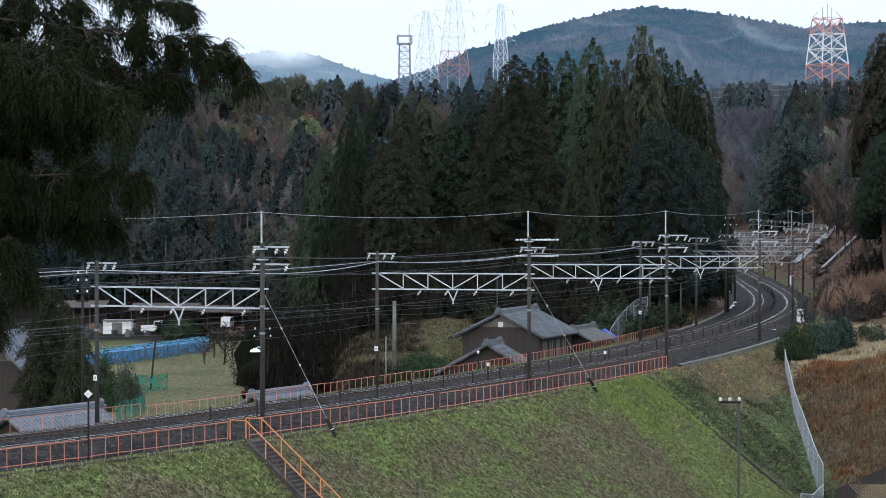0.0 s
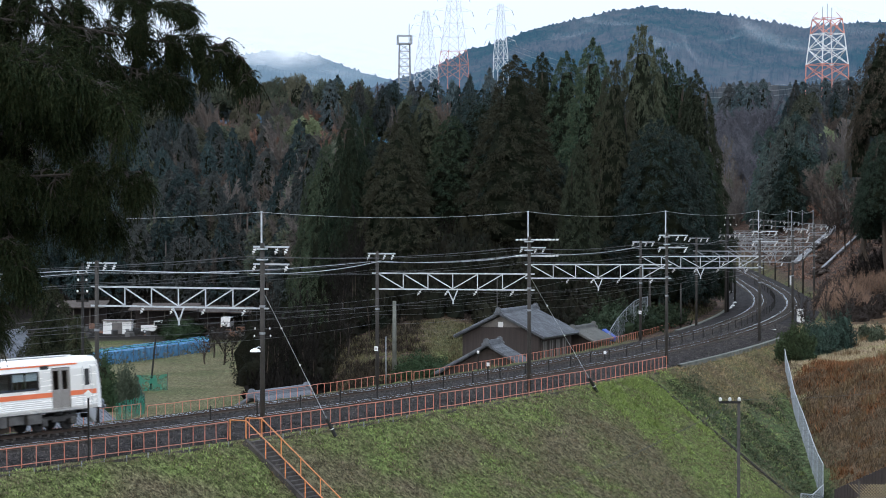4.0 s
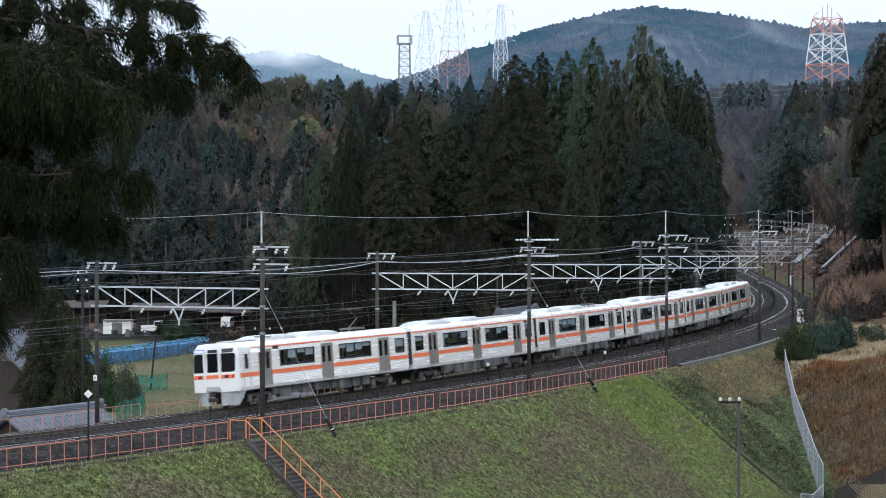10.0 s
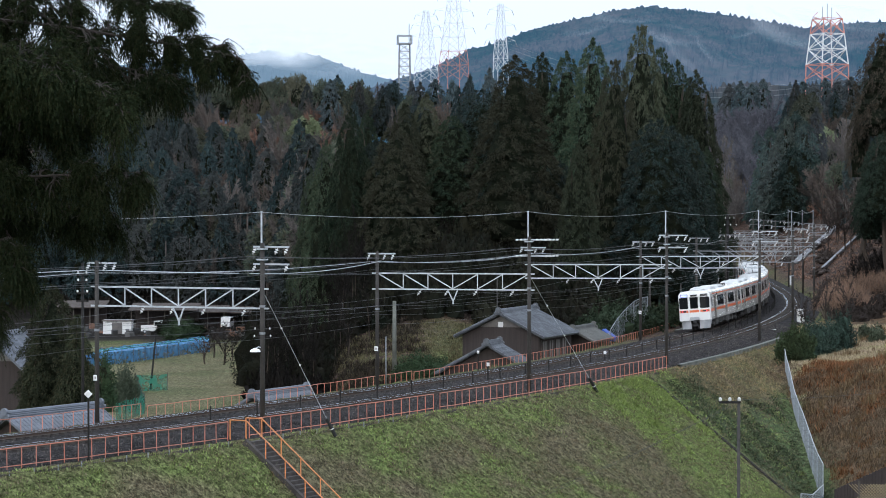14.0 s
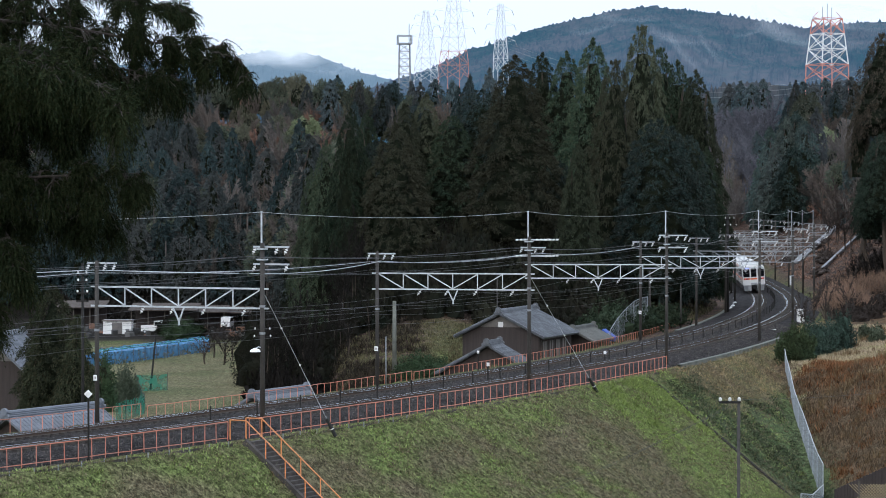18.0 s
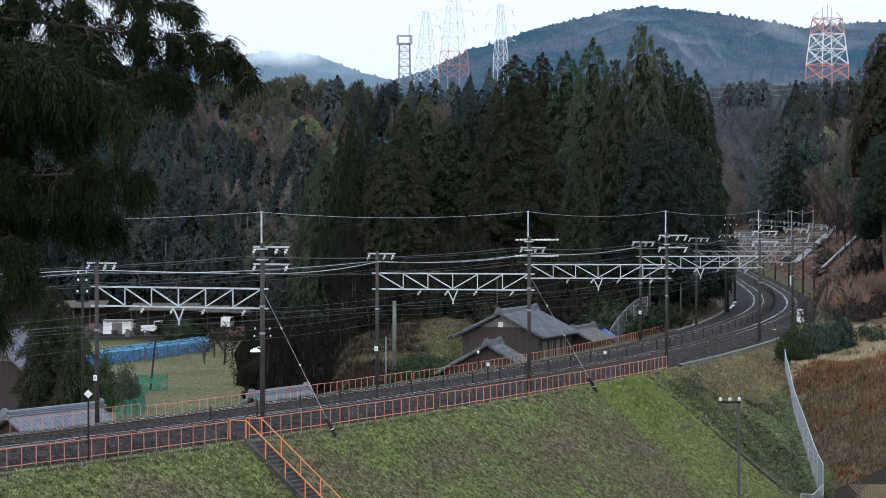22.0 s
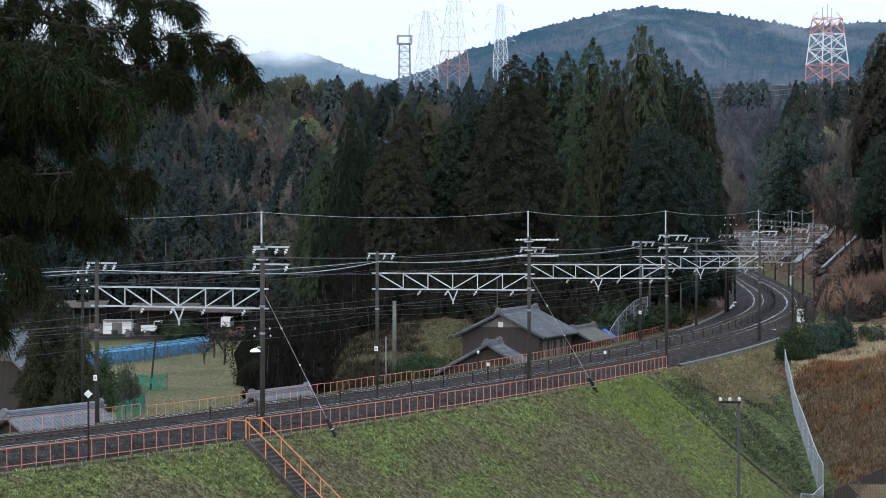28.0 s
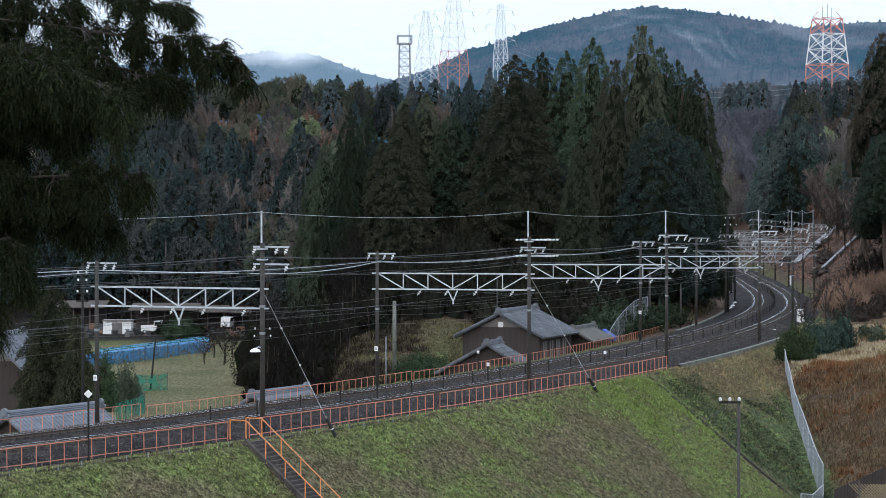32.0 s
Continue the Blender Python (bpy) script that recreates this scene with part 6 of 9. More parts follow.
mid_s = [-40, -26] + [(a + b) / 2 for a, b in GANTRIES]
for tq in (0.0, GAP):
    stag = [tq + (0.18 if i % 2 else -0.18) - 0.25 for i in range(len(mid_s))]
    wire("contact_wire", along(mid_s, stag, 5.08, 0.02, 4), 0.008, M_WIRE, "thin copper contact wire above the track")
    wire("messenger_wire", along(mid_s, stag, 5.78, 0.42, 8), 0.009, M_WIRE, "sagging messenger wire above the track")
    bm = bmesh.new()
    for (s0, q0), (s1, q1) in zip(zip(mid_s[1:], stag[1:]), zip(mid_s[2:], stag[2:])):
        for k in range(1, 6):
            f = k / 6
            a = on_line(s0, q0, 5.78).lerp(on_line(s1, q1, 5.78), f)
            a.z -= 4 * 0.42 * f * (1 - f)
            tube(bm, [a, (a.x, a.y, 5.08)], 0.006, 4, False)
    solid("droppers", bm, M_WIRE, "thin droppers between messenger and contact wire", "wire", kind="stuff")
ext_n, ext_f = [-50, -25] + near_s[:9], [-50, -26] + far_s[:9]
wire("earth_wire", along(ext_n, NEAR_Q - 0.12, 10.95, 0.35), 0.009, M_WIRE_BRIGHT, "thin earth wire along the mast tops")
for q, z in ((NEAR_Q - 1.5, 8.62), (NEAR_Q + 0.5, 8.62), (NEAR_Q - 0.9, 8.64), (NEAR_Q - 1.5, 7.74), (NEAR_Q + 0.5, 7.74)):
    wire("feeder_wire", along(ext_n, q, z, 0.3), 0.009, M_WIRE, "dark feeder wire on white insulators")
for q, z, m_ in ((FAR_Q - 1.15, 7.7, M_WIRE), (FAR_Q - 0.55, 7.7, M_WIRE_BRIGHT), (FAR_Q + 0.6, 7.7, M_WIRE)):
    wire("feeder_wire", along(ext_f, q, z, 0.25), 0.016 if m_ is M_WIRE_BRIGHT else 0.009, m_, "bright aluminium feeder cable" if m_ is M_WIRE_BRIGHT else "dark feeder wire on white insulators")
for q, z in ((FAR_Q - 0.3, 7.2), (FAR_Q + 0.1, 4.9), (FAR_Q - 0.25, 4.3), (FAR_Q - 0.2, 3.7)):
    wire("signal_cable", along(ext_f, q, z, 0.35), 0.008, M_WIRE, "thin black cable strung along the masts")
# bundled cable that crosses over from mast to mast
wire("feeder_cable", sag(on_line(-30, FAR_Q, 7.9), on_line(4.4, FAR_Q - 0.3, 7.85), 0.1) + sag(on_line(4.4, FAR_Q - 0.3, 7.85), on_line(6, NEAR_Q - 1.5, 7.75), 0.02)[1:], 0.022, M_WIRE_BRIGHT, "bright aluminium cable crossing between masts")
wire("feeder_cable", sag(on_line(6.0, NEAR_Q - 0.8, 7.75), on_line(34.6, FAR_Q + 0.2, 7.75), 0.25), 0.024, M_WIRE_BRIGHT, "bright aluminium cable crossing between masts")
wire("feeder_cable", sag(on_line(34.6, FAR_Q + 0.2, 7.75), on_line(62.5, FAR_Q - 0.2, 7.8), 0.35), 0.024, M_WIRE_BRIGHT, "bright aluminium cable crossing between masts")
wire("feeder_cable", sag(on_line(62.5, FAR_Q - 0.2, 7.8), on_line(92.5, FAR_Q, 7.9), 0.35), 0.024, M_WIRE_BRIGHT, "bright aluminium cable crossing between masts")


def guy(s, q, z, e, label="steel guy wire with a black sleeve staked into the slope"):
    """A stay from a mast down to an anchor in the slope, with a dark guard on its foot."""
    a, b = on_line(s, q, z), Vector(e)
    root = thing("guy_wire", label, "guy wire", "guy wires", m=Matrix.Translation(a))
    d = b - a
    bm = bmesh.new()
    tube(bm, [(0, 0, 0), d], 0.013, 5)
    part("stay", bm, M_WIRE_BRIGHT, root)
    bm = bmesh.new()
    tube(bm, [d * 0.87, d * 0.995], 0.105, 8)
    part("guard", bm, M_RUBBER, root, "black plastic guard")
    bm = bmesh.new()
    tube(bm, [d * 0.94, d * 0.946], 0.11, 8)
    part("guard_ring", bm, M_WHITE, root)
    for f in (0.25, 0.50):
        bm = bmesh.new()
        tube(bm, [d * f, d * (f + 0.006), d * (f + 0.012)], [0.02, 0.07, 0.02], 8)
        part("stay_insulator", bm, M_PORCELAIN, root)

guy(6.0, NEAR_Q, 6.9, (-5.7, 125.4, -1.0))
guy(37.0, NEAR_Q, 6.9, (10.25, 156.5, -1.05))

# ---- houses beyond the line ----
M_TILE = mat("grey_roof_tile", (0.115, 0.125, 0.142), (0.055, 0.060, 0.070), rough=0.34, scale=1.3, fine=9, objrand=0.1, fine_amt=0.35)
M_TILE_PALE = mat("pale_roof_tile", (0.15, 0.165, 0.195), (0.10, 0.11, 0.13), rough=0.5, scale=1.0, fine=9, objrand=0.1)
M_WALL_BROWN = mat("brown_plank_wall", (0.048, 0.036, 0.033), (0.030, 0.023, 0.021), rough=0.85, scale=0.7, fine=14, stretch=(8, 8, 0.5), bump=0.01)
M_PLASTER = mat("grey_plaster", (0.17, 0.155, 0.145), (0.12, 0.11, 0.105), rough=0.9)
M_WOOD = mat("dark_wood", (0.055, 0.042, 0.034), (0.035, 0.027, 0.022), rough=0.8, stretch=(4, 4, 0.5))
M_TARP = mat("blue_tarp", (0.03, 0.09, 0.42), (0.025, 0.07, 0.33), rough=0.5)


def roof_plane(root, a, b, c, d, cols, rows, material, thick=0.07):
    """A tiled slope between ridge a-b and eave d-c: overlapping tile courses, each a part."""
    a, b, c, d = map(Vector, (a, b, c, d))
    deck = bmesh.new()
    n = (b - a).cross(d - a).normalized()
    if n.z < 0:
        n = -n
    top = [deck.verts.new(p) for p in (a, b, c, d)]
    low = [deck.verts.new(p - n * 0.12) for p in (a, b, c, d)]
    deck.faces.new(top), deck.faces.new(low[::-1])
    for i in range(4):
        deck.faces.new((top[i], low[i], low[(i + 1) % 4], top[(i + 1) % 4]))
    pl = part("roof_slope", deck, material, root, "slope of curved grey tiles")
    for r in range(rows):
        f0, f1 = r / rows, (r + 1.12) / rows
        bm = bmesh.new()
        m = cols * 2
        g0, g1, g2 = [], [], []
        for i in range(m + 1):
            p, q = a.lerp(b, i / m), d.lerp(c, i / m)
            w = 0.0 if i % 2 else 0.06
            g0.append(bm.verts.new(p.lerp(q, f0) + n * (0.012 + w)))
            g1.append(bm.verts.new(p.lerp(q, min(f1, 1.01)) + n * (0.05 + w)))
            g2.append(bm.verts.new(p.lerp(q, min(f1, 1.01)) + n * 0.0))
        for i in range(m):
            bm.faces.new((g0[i], g0[i + 1], g1[i + 1], g1[i]))
            bm.faces.new((g1[i], g1[i + 1], g2[i + 1], g2[i]))
        part("tile_course", bm, material, pl)
    # rows of half-round cover tiles from ridge to eave
    for i in range(cols + 1):
        bm = bmesh.new()
        p, q = a.lerp(b, i / cols), d.lerp(c, i / cols)
        tube(bm, [p + n * 0.075, q + n * 0.095], 0.055, 6)
        part("cover_tile", bm, material, pl)
    return pl


def gable_house(x, y, heading, length, half, z_eave, z_ridge, base, label, wall=None, tile=None, over=0.6, rows=10, vent=True, front=True):
    """A gabled house; local +x runs along the ridge away from the gable end."""
    wall, tile = wall or M_WALL_BROWN, tile or M_TILE
    root = thing("house", label, "house", "houses by the line", m=Matrix.Translation((x, y, base)) @ Matrix.Rotation(math.pi / 2 - heading, 4, "Z"))
    ze, zr = z_eave - base, z_ridge - base
    hw = half - over
    for nm, pts in (("gable_wall", [(0.5, -hw), (0.5, hw)]), ("back_wall", [(length - 0.5, -hw), (length - 0.5, hw)])):
        bm = bmesh.new()
        zz = ze + (zr - ze) * over / half - 0.16
        prof = [(-hw, -0.5), (hw, -0.5), (hw, zz), (0, zr - 0.2), (-hw, zz)]
        f0 = [bm.verts.new((pts[0][0], yy, z)) for yy, z in prof]
        f1 = [bm.verts.new((pts[0][0] + 0.15, yy, z)) for yy, z in prof]
        bm.faces.new(f0), bm.faces.new(f1[::-1])
        for i in range(5):
            bm.faces.new((f0[i], f1[i], f1[(i + 1) % 5], f0[(i + 1) % 5]))
        part(nm, bm, wall, root)
    for sy in (-1, 1):
        bm = bmesh.new()
        box(bm, 0.65, length - 0.5, sy * hw - 0.08, sy * hw + 0.08, -0.5, ze + 0.05)
        part("side_wall", bm, wall, root)
        for k in range(int(length / 1.8)):
            bm = bmesh.new()
            x0 = 1.0 + 1.8 * k
            if x0 + 1.2 < length - 0.6:
                box(bm, x0, x0 + 1.2, sy * (hw + 0.08) - 0.03, sy * (hw + 0.08) + 0.03, ze - 1.9, ze - 0.35, 0.01)
                w = part("window", bm, M_PLASTER, root, "pale sliding shutters")
                bm = bmesh.new()
                for xx in (x0, x0 + 0.6, x0 + 1.2):
                    box(bm, xx - 0.04, xx + 0.04, sy * (hw + 0.1) - 0.04, sy * (hw + 0.1) + 0.04, ze - 1.9, ze - 0.3)
                part("window_frame", bm, M_WOOD, w)
        e = Vector((0, sy * half, ze))
        roof_plane(root, (0, 0, zr), (length, 0, zr), (length, sy * half, ze), (0, sy * half, ze), int(length / 0.33), rows, tile)
        bm = bmesh.new()
        beam(bm, (-0.04, 0, zr + 0.03), (-0.04, sy * (half + 0.02), ze + 0.03), 0.15, 0.13)
        part("bargeboard", bm, tile, root, "tile-edged verge")
    bm = bmesh.new()
    for k, (hw_, z0, z1) in enumerate(((0.18, 0.0, 0.10), (0.14, 0.10, 0.20), (0.11, 0.20, 0.29))):
        box(bm, -0.1, length + 0.1, -hw_, hw_, zr + z0, zr + z1, 0.03)
    tube(bm, [(-0.1, 0, zr + 0.29), (length + 0.1, 0, zr + 0.29)], 0.09, 8)
    part("ridge", bm, tile, root, "stacked ridge tiles")
    for xx in (-0.15, length + 0.15):
        bm = bmesh.new()
        tube(bm, [(xx - 0.09, 0, zr + 0.30), (xx + 0.09, 0, zr + 0.28)], 0.24, 12)
        for sy in (-1, 1):
            tube(bm, [(xx - 0.08, sy * 0.26, zr + 0.04), (xx + 0.08, sy * 0.26, zr + 0.04)], 0.14, 8)
        box(bm, xx - 0.07, xx + 0.07, -0.30, 0.30, zr - 0.10, zr + 0.20, 0.04)
        part("ridge_end", bm, tile, root, "ornate ridge-end tile")
    if front:
        bm = bmesh.new()
        vs = [bm.verts.new((0.47, yy, z)) for yy, z in ((-hw * 0.6, ze + (zr - ze) * 0.42), (hw * 0.6, ze + (zr - ze) * 0.42), (0, zr - 0.28))]
        vs2 = [bm.verts.new((0.52, v.co.y, v.co.z)) for v in vs]
        bm.faces.new(vs), bm.faces.new(vs2[::-1])
        part("gable_plaster", bm, M_PLASTER, root, "grey plastered gable")
    if vent:
        bm = bmesh.new()
        box(bm, 0.40, 0.46, -0.22, 0.22, zr - 1.15, zr - 0.72, 0.02)
        part("gable_vent", bm, M_WHITE, root, "white gable vent")
    return root


H_LINE = head(75)
gable_house(4.62, 195.0, H_LINE, 9.6, 3.95, 0.50, 2.48, -3.0, "old brown plank house with a grey tiled gable roof")
gable_house(3.45, 185.2, H_LINE, 2.9, 4.35, -1.92, 0.44, -3.4, "low brown annex with a grey tiled gable roof", rows=8, vent=False, front=False)
# low shed with a sheet roof and a tarp, beyond the house
M_SHEET = mat("sheet_roof", (0.13, 0.13, 0.12), (0.085, 0.085, 0.08), rough=0.6, scale=1.0, fine=8)
gable_house(aim(1014) * 203, 203.0, H_LINE, 6.0, 1.9, level(603, 205), level(581, 207), -2.6, "low brown shed with a weathered grey roof beside the house", tile=M_SHEET, rows=5, vent=False, front=False, over=0.3)
bm = bmesh.new()
tp = [Vector((aim(v_) * d_, d_, level(w_, d_))) for v_, w_, d_ in ((1066, 583, 211), (1072, 582, 212.5), (1093, 597, 211), (1086, 598, 209.5))]
o_ = Vector((tp[0].x, tp[0].y, -2.4))
up_, dn_ = [bm.verts.new(q_ - o_) for q_ in tp], [bm.verts.new(q_ - o_ - Vector((0, 0, 0.5))) for q_ in tp]
bm.faces.new(up_), bm.faces.new(dn_[::-1])
for i in range(4):
    bm.faces.new((up_[i], dn_[i], dn_[(i + 1) % 4], up_[(i + 1) % 4]))
stack = thing("covered_stack", "stacked timber under a blue tarpaulin beside the shed", "stack", m=Matrix.Translation(o_))
part("tarp", bm, M_TARP, stack, "blue tarpaulin")
bm = bmesh.new()
mid_ = sum(tp, Vector()) / 4 - o_
box(bm, mid_.x - 0.6, mid_.x + 0.6, mid_.y - 0.6, mid_.y + 0.6, -0.5, mid_.z - 0.3)
part("timber", bm, M_WOOD, stack)

# roofs just below the track on the near-field side
gable_house(-28.3 + 6.6 * math.sin(head(2)), 128.6 + 6.6 * math.cos(head(2)), head(2), 8.2, 3.4, -2.95, -0.75, -5.2, "house below the line with a pale blue-grey tiled roof", tile=M_TILE_PALE, rows=9, vent=False, front=False)
gable_house(aim(447) * 149, 149.0, head(25), 6.5, 2.6, -2.15, -0.75, -5.0, "small outbuilding with a blue-grey tiled roof", tile=M_TILE_PALE, rows=7, vent=False, front=False)
gable_house(-33.6, 175.0, 0.12, 8.0, 3.2, -1.43, 1.5, -5.8, "dark wooden farmhouse with a grey tiled roof", tile=M_TILE_PALE, rows=10, vent=False)

# ---- the field, nets and the yard behind it ----
def net_mat(name, c, alpha):
    m = bpy.data.materials.new(name)
    m.use_nodes = True
    n, l = m.node_tree.nodes, m.node_tree.links
    b = n["Principled BSDF"]
    b.inputs["Base Color"].default_value = (*c, 1)
    b.inputs["Roughness"].default_value = 0.6
    tr, mx, nz, mr, tc = n.new("ShaderNodeBsdfTransparent"), n.new("ShaderNodeMixShader"), n.new("ShaderNodeTexNoise"), n.new("ShaderNodeMapRange"), n.new("ShaderNodeTexCoord")
    nz.inputs["Scale"].default_value = 1.4
    l.new(tc.outputs["Object"], nz.inputs[0])
    mr.inputs[1].default_value, mr.inputs[2].default_value = 0.3, 0.7
    mr.inputs[3].default_value, mr.inputs[4].default_value = alpha - 0.2, min(alpha + 0.25, 1)
    l.new(nz.outputs[0], mr.inputs[0])
    l.new(mr.outputs[0], mx.inputs[0])
    l.new(tr.outputs[0], mx.inputs[1])
    l.new(b.outputs[0], mx.inputs[2])
    l.new(mx.outputs[0], n["Material Output"].inputs["Surface"])
    return m


M_NET_BLUE = net_mat("blue_net", (0.05, 0.25, 0.52), 0.55)
M_NET_GREEN = net_mat("green_net", (0.02, 0.22, 0.15), 0.6)
M_TIMBER = mat("grey_timber", (0.12, 0.105, 0.09), (0.08, 0.07, 0.06), rough=0.9)


def net_cage(name, corners, h, gap, material, label, roofed, sag_=0.12, seed=5):
    """Posts round a plot with nets hung between them and, if roofed, over the top."""
    rs = np.random.RandomState(seed)
    cs = [Vector((x, y, gz(x, y))) for x, y in corners]
    o = cs[0].copy()
    root = thing(name, label, "net", m=Matrix.Translation(o))
    ring = cs if not roofed else cs + [cs[0]]
    for a, b in zip(ring, ring[1:]):
        n = max(1, int((b - a).length / gap))
        for i in range(n):
            p, q = a.lerp(b, i / n), a.lerp(b, (i + 1) / n)
            p.z, q.z = gz(p.x, p.y), gz(q.x, q.y)
            bm = bmesh.new()
            tube(bm, [p - o - Vector((0, 0, 0.3)), p - o + Vector((0, 0, h + rs.uniform(0, 0.15)))], 0.035, 6)
            part("post", bm, M_TIMBER, root)
            bm = bmesh.new()
            m = 6
            rows = []
            for k in range(m + 1):
                c = p.lerp(q, k / m) - o
                out = Vector((rs.uniform(-0.06, 0.06), rs.uniform(-0.06, 0.06), 0))
                s_ = 4 * sag_ * (k / m) * (1 - k / m)
                rows.append([bm.verts.new(c + Vector((0, 0, 0.02))), bm.verts.new(c + out + Vector((0, 0, h * 0.5))), bm.verts.new(c + Vector((0, 0, h - s_)))])
            for r0, r1 in zip(rows, rows[1:]):
                bm.faces.new((r0[0], r1[0], r1[1], r0[1])), bm.faces.new((r0[1], r1[1], r1[2], r0[2]))
            part("net_panel", bm, material, root)
    if roofed:
        a, b, c, d = [p - o for p in cs[:4]]
        bm = bmesh.new()
        n = 14
        g = [[bm.verts.new(a.lerp(b, i / n).lerp(d.lerp(c, i / n), j / 5) + Vector((0, 0, h - 0.05 - rs.uniform(0, 0.16)))) for j in range(6)] for i in range(n + 1)]
        for i in range(n):
            for j in range(5):
                bm.faces.new((g[i][j], g[i + 1][j], g[i + 1][j + 1], g[i][j + 1]))
        part("net_top", bm, material, root)
        for j in (0.33, 0.66):
            bm = bmesh.new()
            tube(bm, [a.lerp(d, j) + Vector((0, 0, h)), b.lerp(c, j) + Vector((0, 0, h))], 0.06, 6)
            part("net_roll", bm, M_NET_GREEN, root, "rolled green net")
    return root


def on_valley(v, w, z=-6.2):
    """Where the sight line in that direction meets the valley floor."""
    d = (11.12 - z) * 4179.0 / (w - 370)
    return (aim(v) * d, d)


net_cage("blue_net_cage", [on_valley(150, 651), on_valley(371, 623), on_valley(369, 615), on_valley(178, 638)], 1.45, 2.6, M_NET_BLUE, "vegetable plot caged in blue netting", True)
net_cage("green_net_fence", [on_valley(296, 690), on_valley(240, 694), on_valley(255, 735), on_valley(205, 750)], 1.6, 2.2, M_NET_GREEN, "sagging green net fence round a plot", False, seed=6)


def leaning_pole(v, w, top_v, top_w, label, r=0.11, arm=False):
    x, y = on_valley(v, w)
    z = gz(x, y)
    top = Vector((aim(top_v) * y, y, level(top_w, y)))
    root = thing("utility_pole", label, "pole", m=Matrix.Translation((x, y, z)))
    e = top - Vector((x, y, z))
    bm = bmesh.new()
    tube(bm, [(0, 0, -0.3), e], [r, r * 0.7], 8)
    part("pole", bm, M_DARK, root)
    return root


leaning_pole(265, 690, 276, 590, "leaning dark wooden pole in the field")


def boxes_thing(name, label, category, m, specs, group=""):
    """specs: part name, label, material, box sizes, bevel."""
    root = thing(name, label, category, group, m=m)
    for nm, lb, mt, b, bv in specs:
        bm = bmesh.new()
        box(bm, *b, bv)
        part(nm, bm, mt, root, lb)
    return root


def spot(v, w, z=-6.2, turn=0.0):
    x, y = on_valley(v, w, z)
    return Matrix.Translation((x, y, gz(x, y))) @ Matrix.Rotation(turn, 4, "Z")


M_RUST_SHEET = mat("rusty_sheet", (0.10, 0.085, 0.078), (0.06, 0.048, 0.04), rough=0.85, spec=0.1)
boxes_thing("storage_shed", "white storage shed with a shallow grey roof", "shed", spot(209, 591), [
    ("wall", "", M_WHITE, (-1.95, 1.95, -1.2, 1.2, -0.3, 1.75), 0.02), ("roof", "pale grey roof", M_PLASTER, (-2.1, 2.1, -1.35, 1.35, 1.75, 1.93), 0.04),
    ("door", "", M_PLASTER, (-0.7, 0.7, -1.24, -1.19, 0.0, 1.6), 0.0)])


def vehicle(m, label, name, cab_x, bed):
    """A small white truck or van, seen far off."""
    root = thing(name, label, "car", m=m)
    bm = bmesh.new()
    box(bm, -1.65, 1.65, -0.7, 0.7, 0.35, 0.85, 0.05)
    part("body", bm, M_WHITE, root)
    bm = bmesh.new()
    pr = [(cab_x[0], 0.82), (cab_x[0] + 0.1, 1.7), (cab_x[1] - 0.35, 1.75), (cab_x[1], 0.95), (cab_x[1], 0.82)]
    l0, l1 = [bm.verts.new((x, -0.68, z)) for x, z in pr], [bm.verts.new((x, 0.68, z)) for x, z in pr]
    bm.faces.new(l0), bm.faces.new(l1[::-1])
    for i in range(len(pr)):
        bm.faces.new((l0[i], l0[(i + 1) % 5], l1[(i + 1) % 5], l1[i]))
    cab = part("cab", bm, M_WHITE, root)
    bm = bmesh.new()
    box(bm, cab_x[0] + 0.15, cab_x[1] - 0.45, -0.705, -0.685, 1.1, 1.6, 0.0)
    part("side_window", bm, M_SCREEN, cab)
    bm = bmesh.new()
    beam(bm, (cab_x[1] - 0.01, 0, 1.0), (cab_x[1] - 0.33, 0, 1.68), 1.2, 0.03)
    part("windscreen", bm, M_SCREEN, cab)
    for wx in (-1.1, 1.1):
        for wy in (-0.62, 0.62):
            bm = bmesh.new()
            tube(bm, [(wx, wy - 0.08, 0.28), (wx, wy + 0.08, 0.28)], 0.28, 14)
            w = part("wheel", bm, M_RUBBER, root)
            bm = bmesh.new()
            tube(bm, [(wx, wy - 0.09, 0.28), (wx, wy + 0.09, 0.28)], 0.14, 10)
            part("rim", bm, M_STEEL, w)
    if bed:
        for wy in (-0.68, 0.68):
            bm = bmesh.new()
            box(bm, -1.65, cab_x[0] - 0.05, wy - 0.03, wy + 0.03, 0.8, 1.12)
            part("bed_side", bm, M_WHITE, root)
    return root


vehicle(spot(271, 591), "small white pickup truck parked in the yard", "pickup_truck", (0.1, 1.6), True)
vehicle(spot(402, 581, -6.2, 1.5), "small white van parked among sheds", "van", (-1.6, 1.6), False)
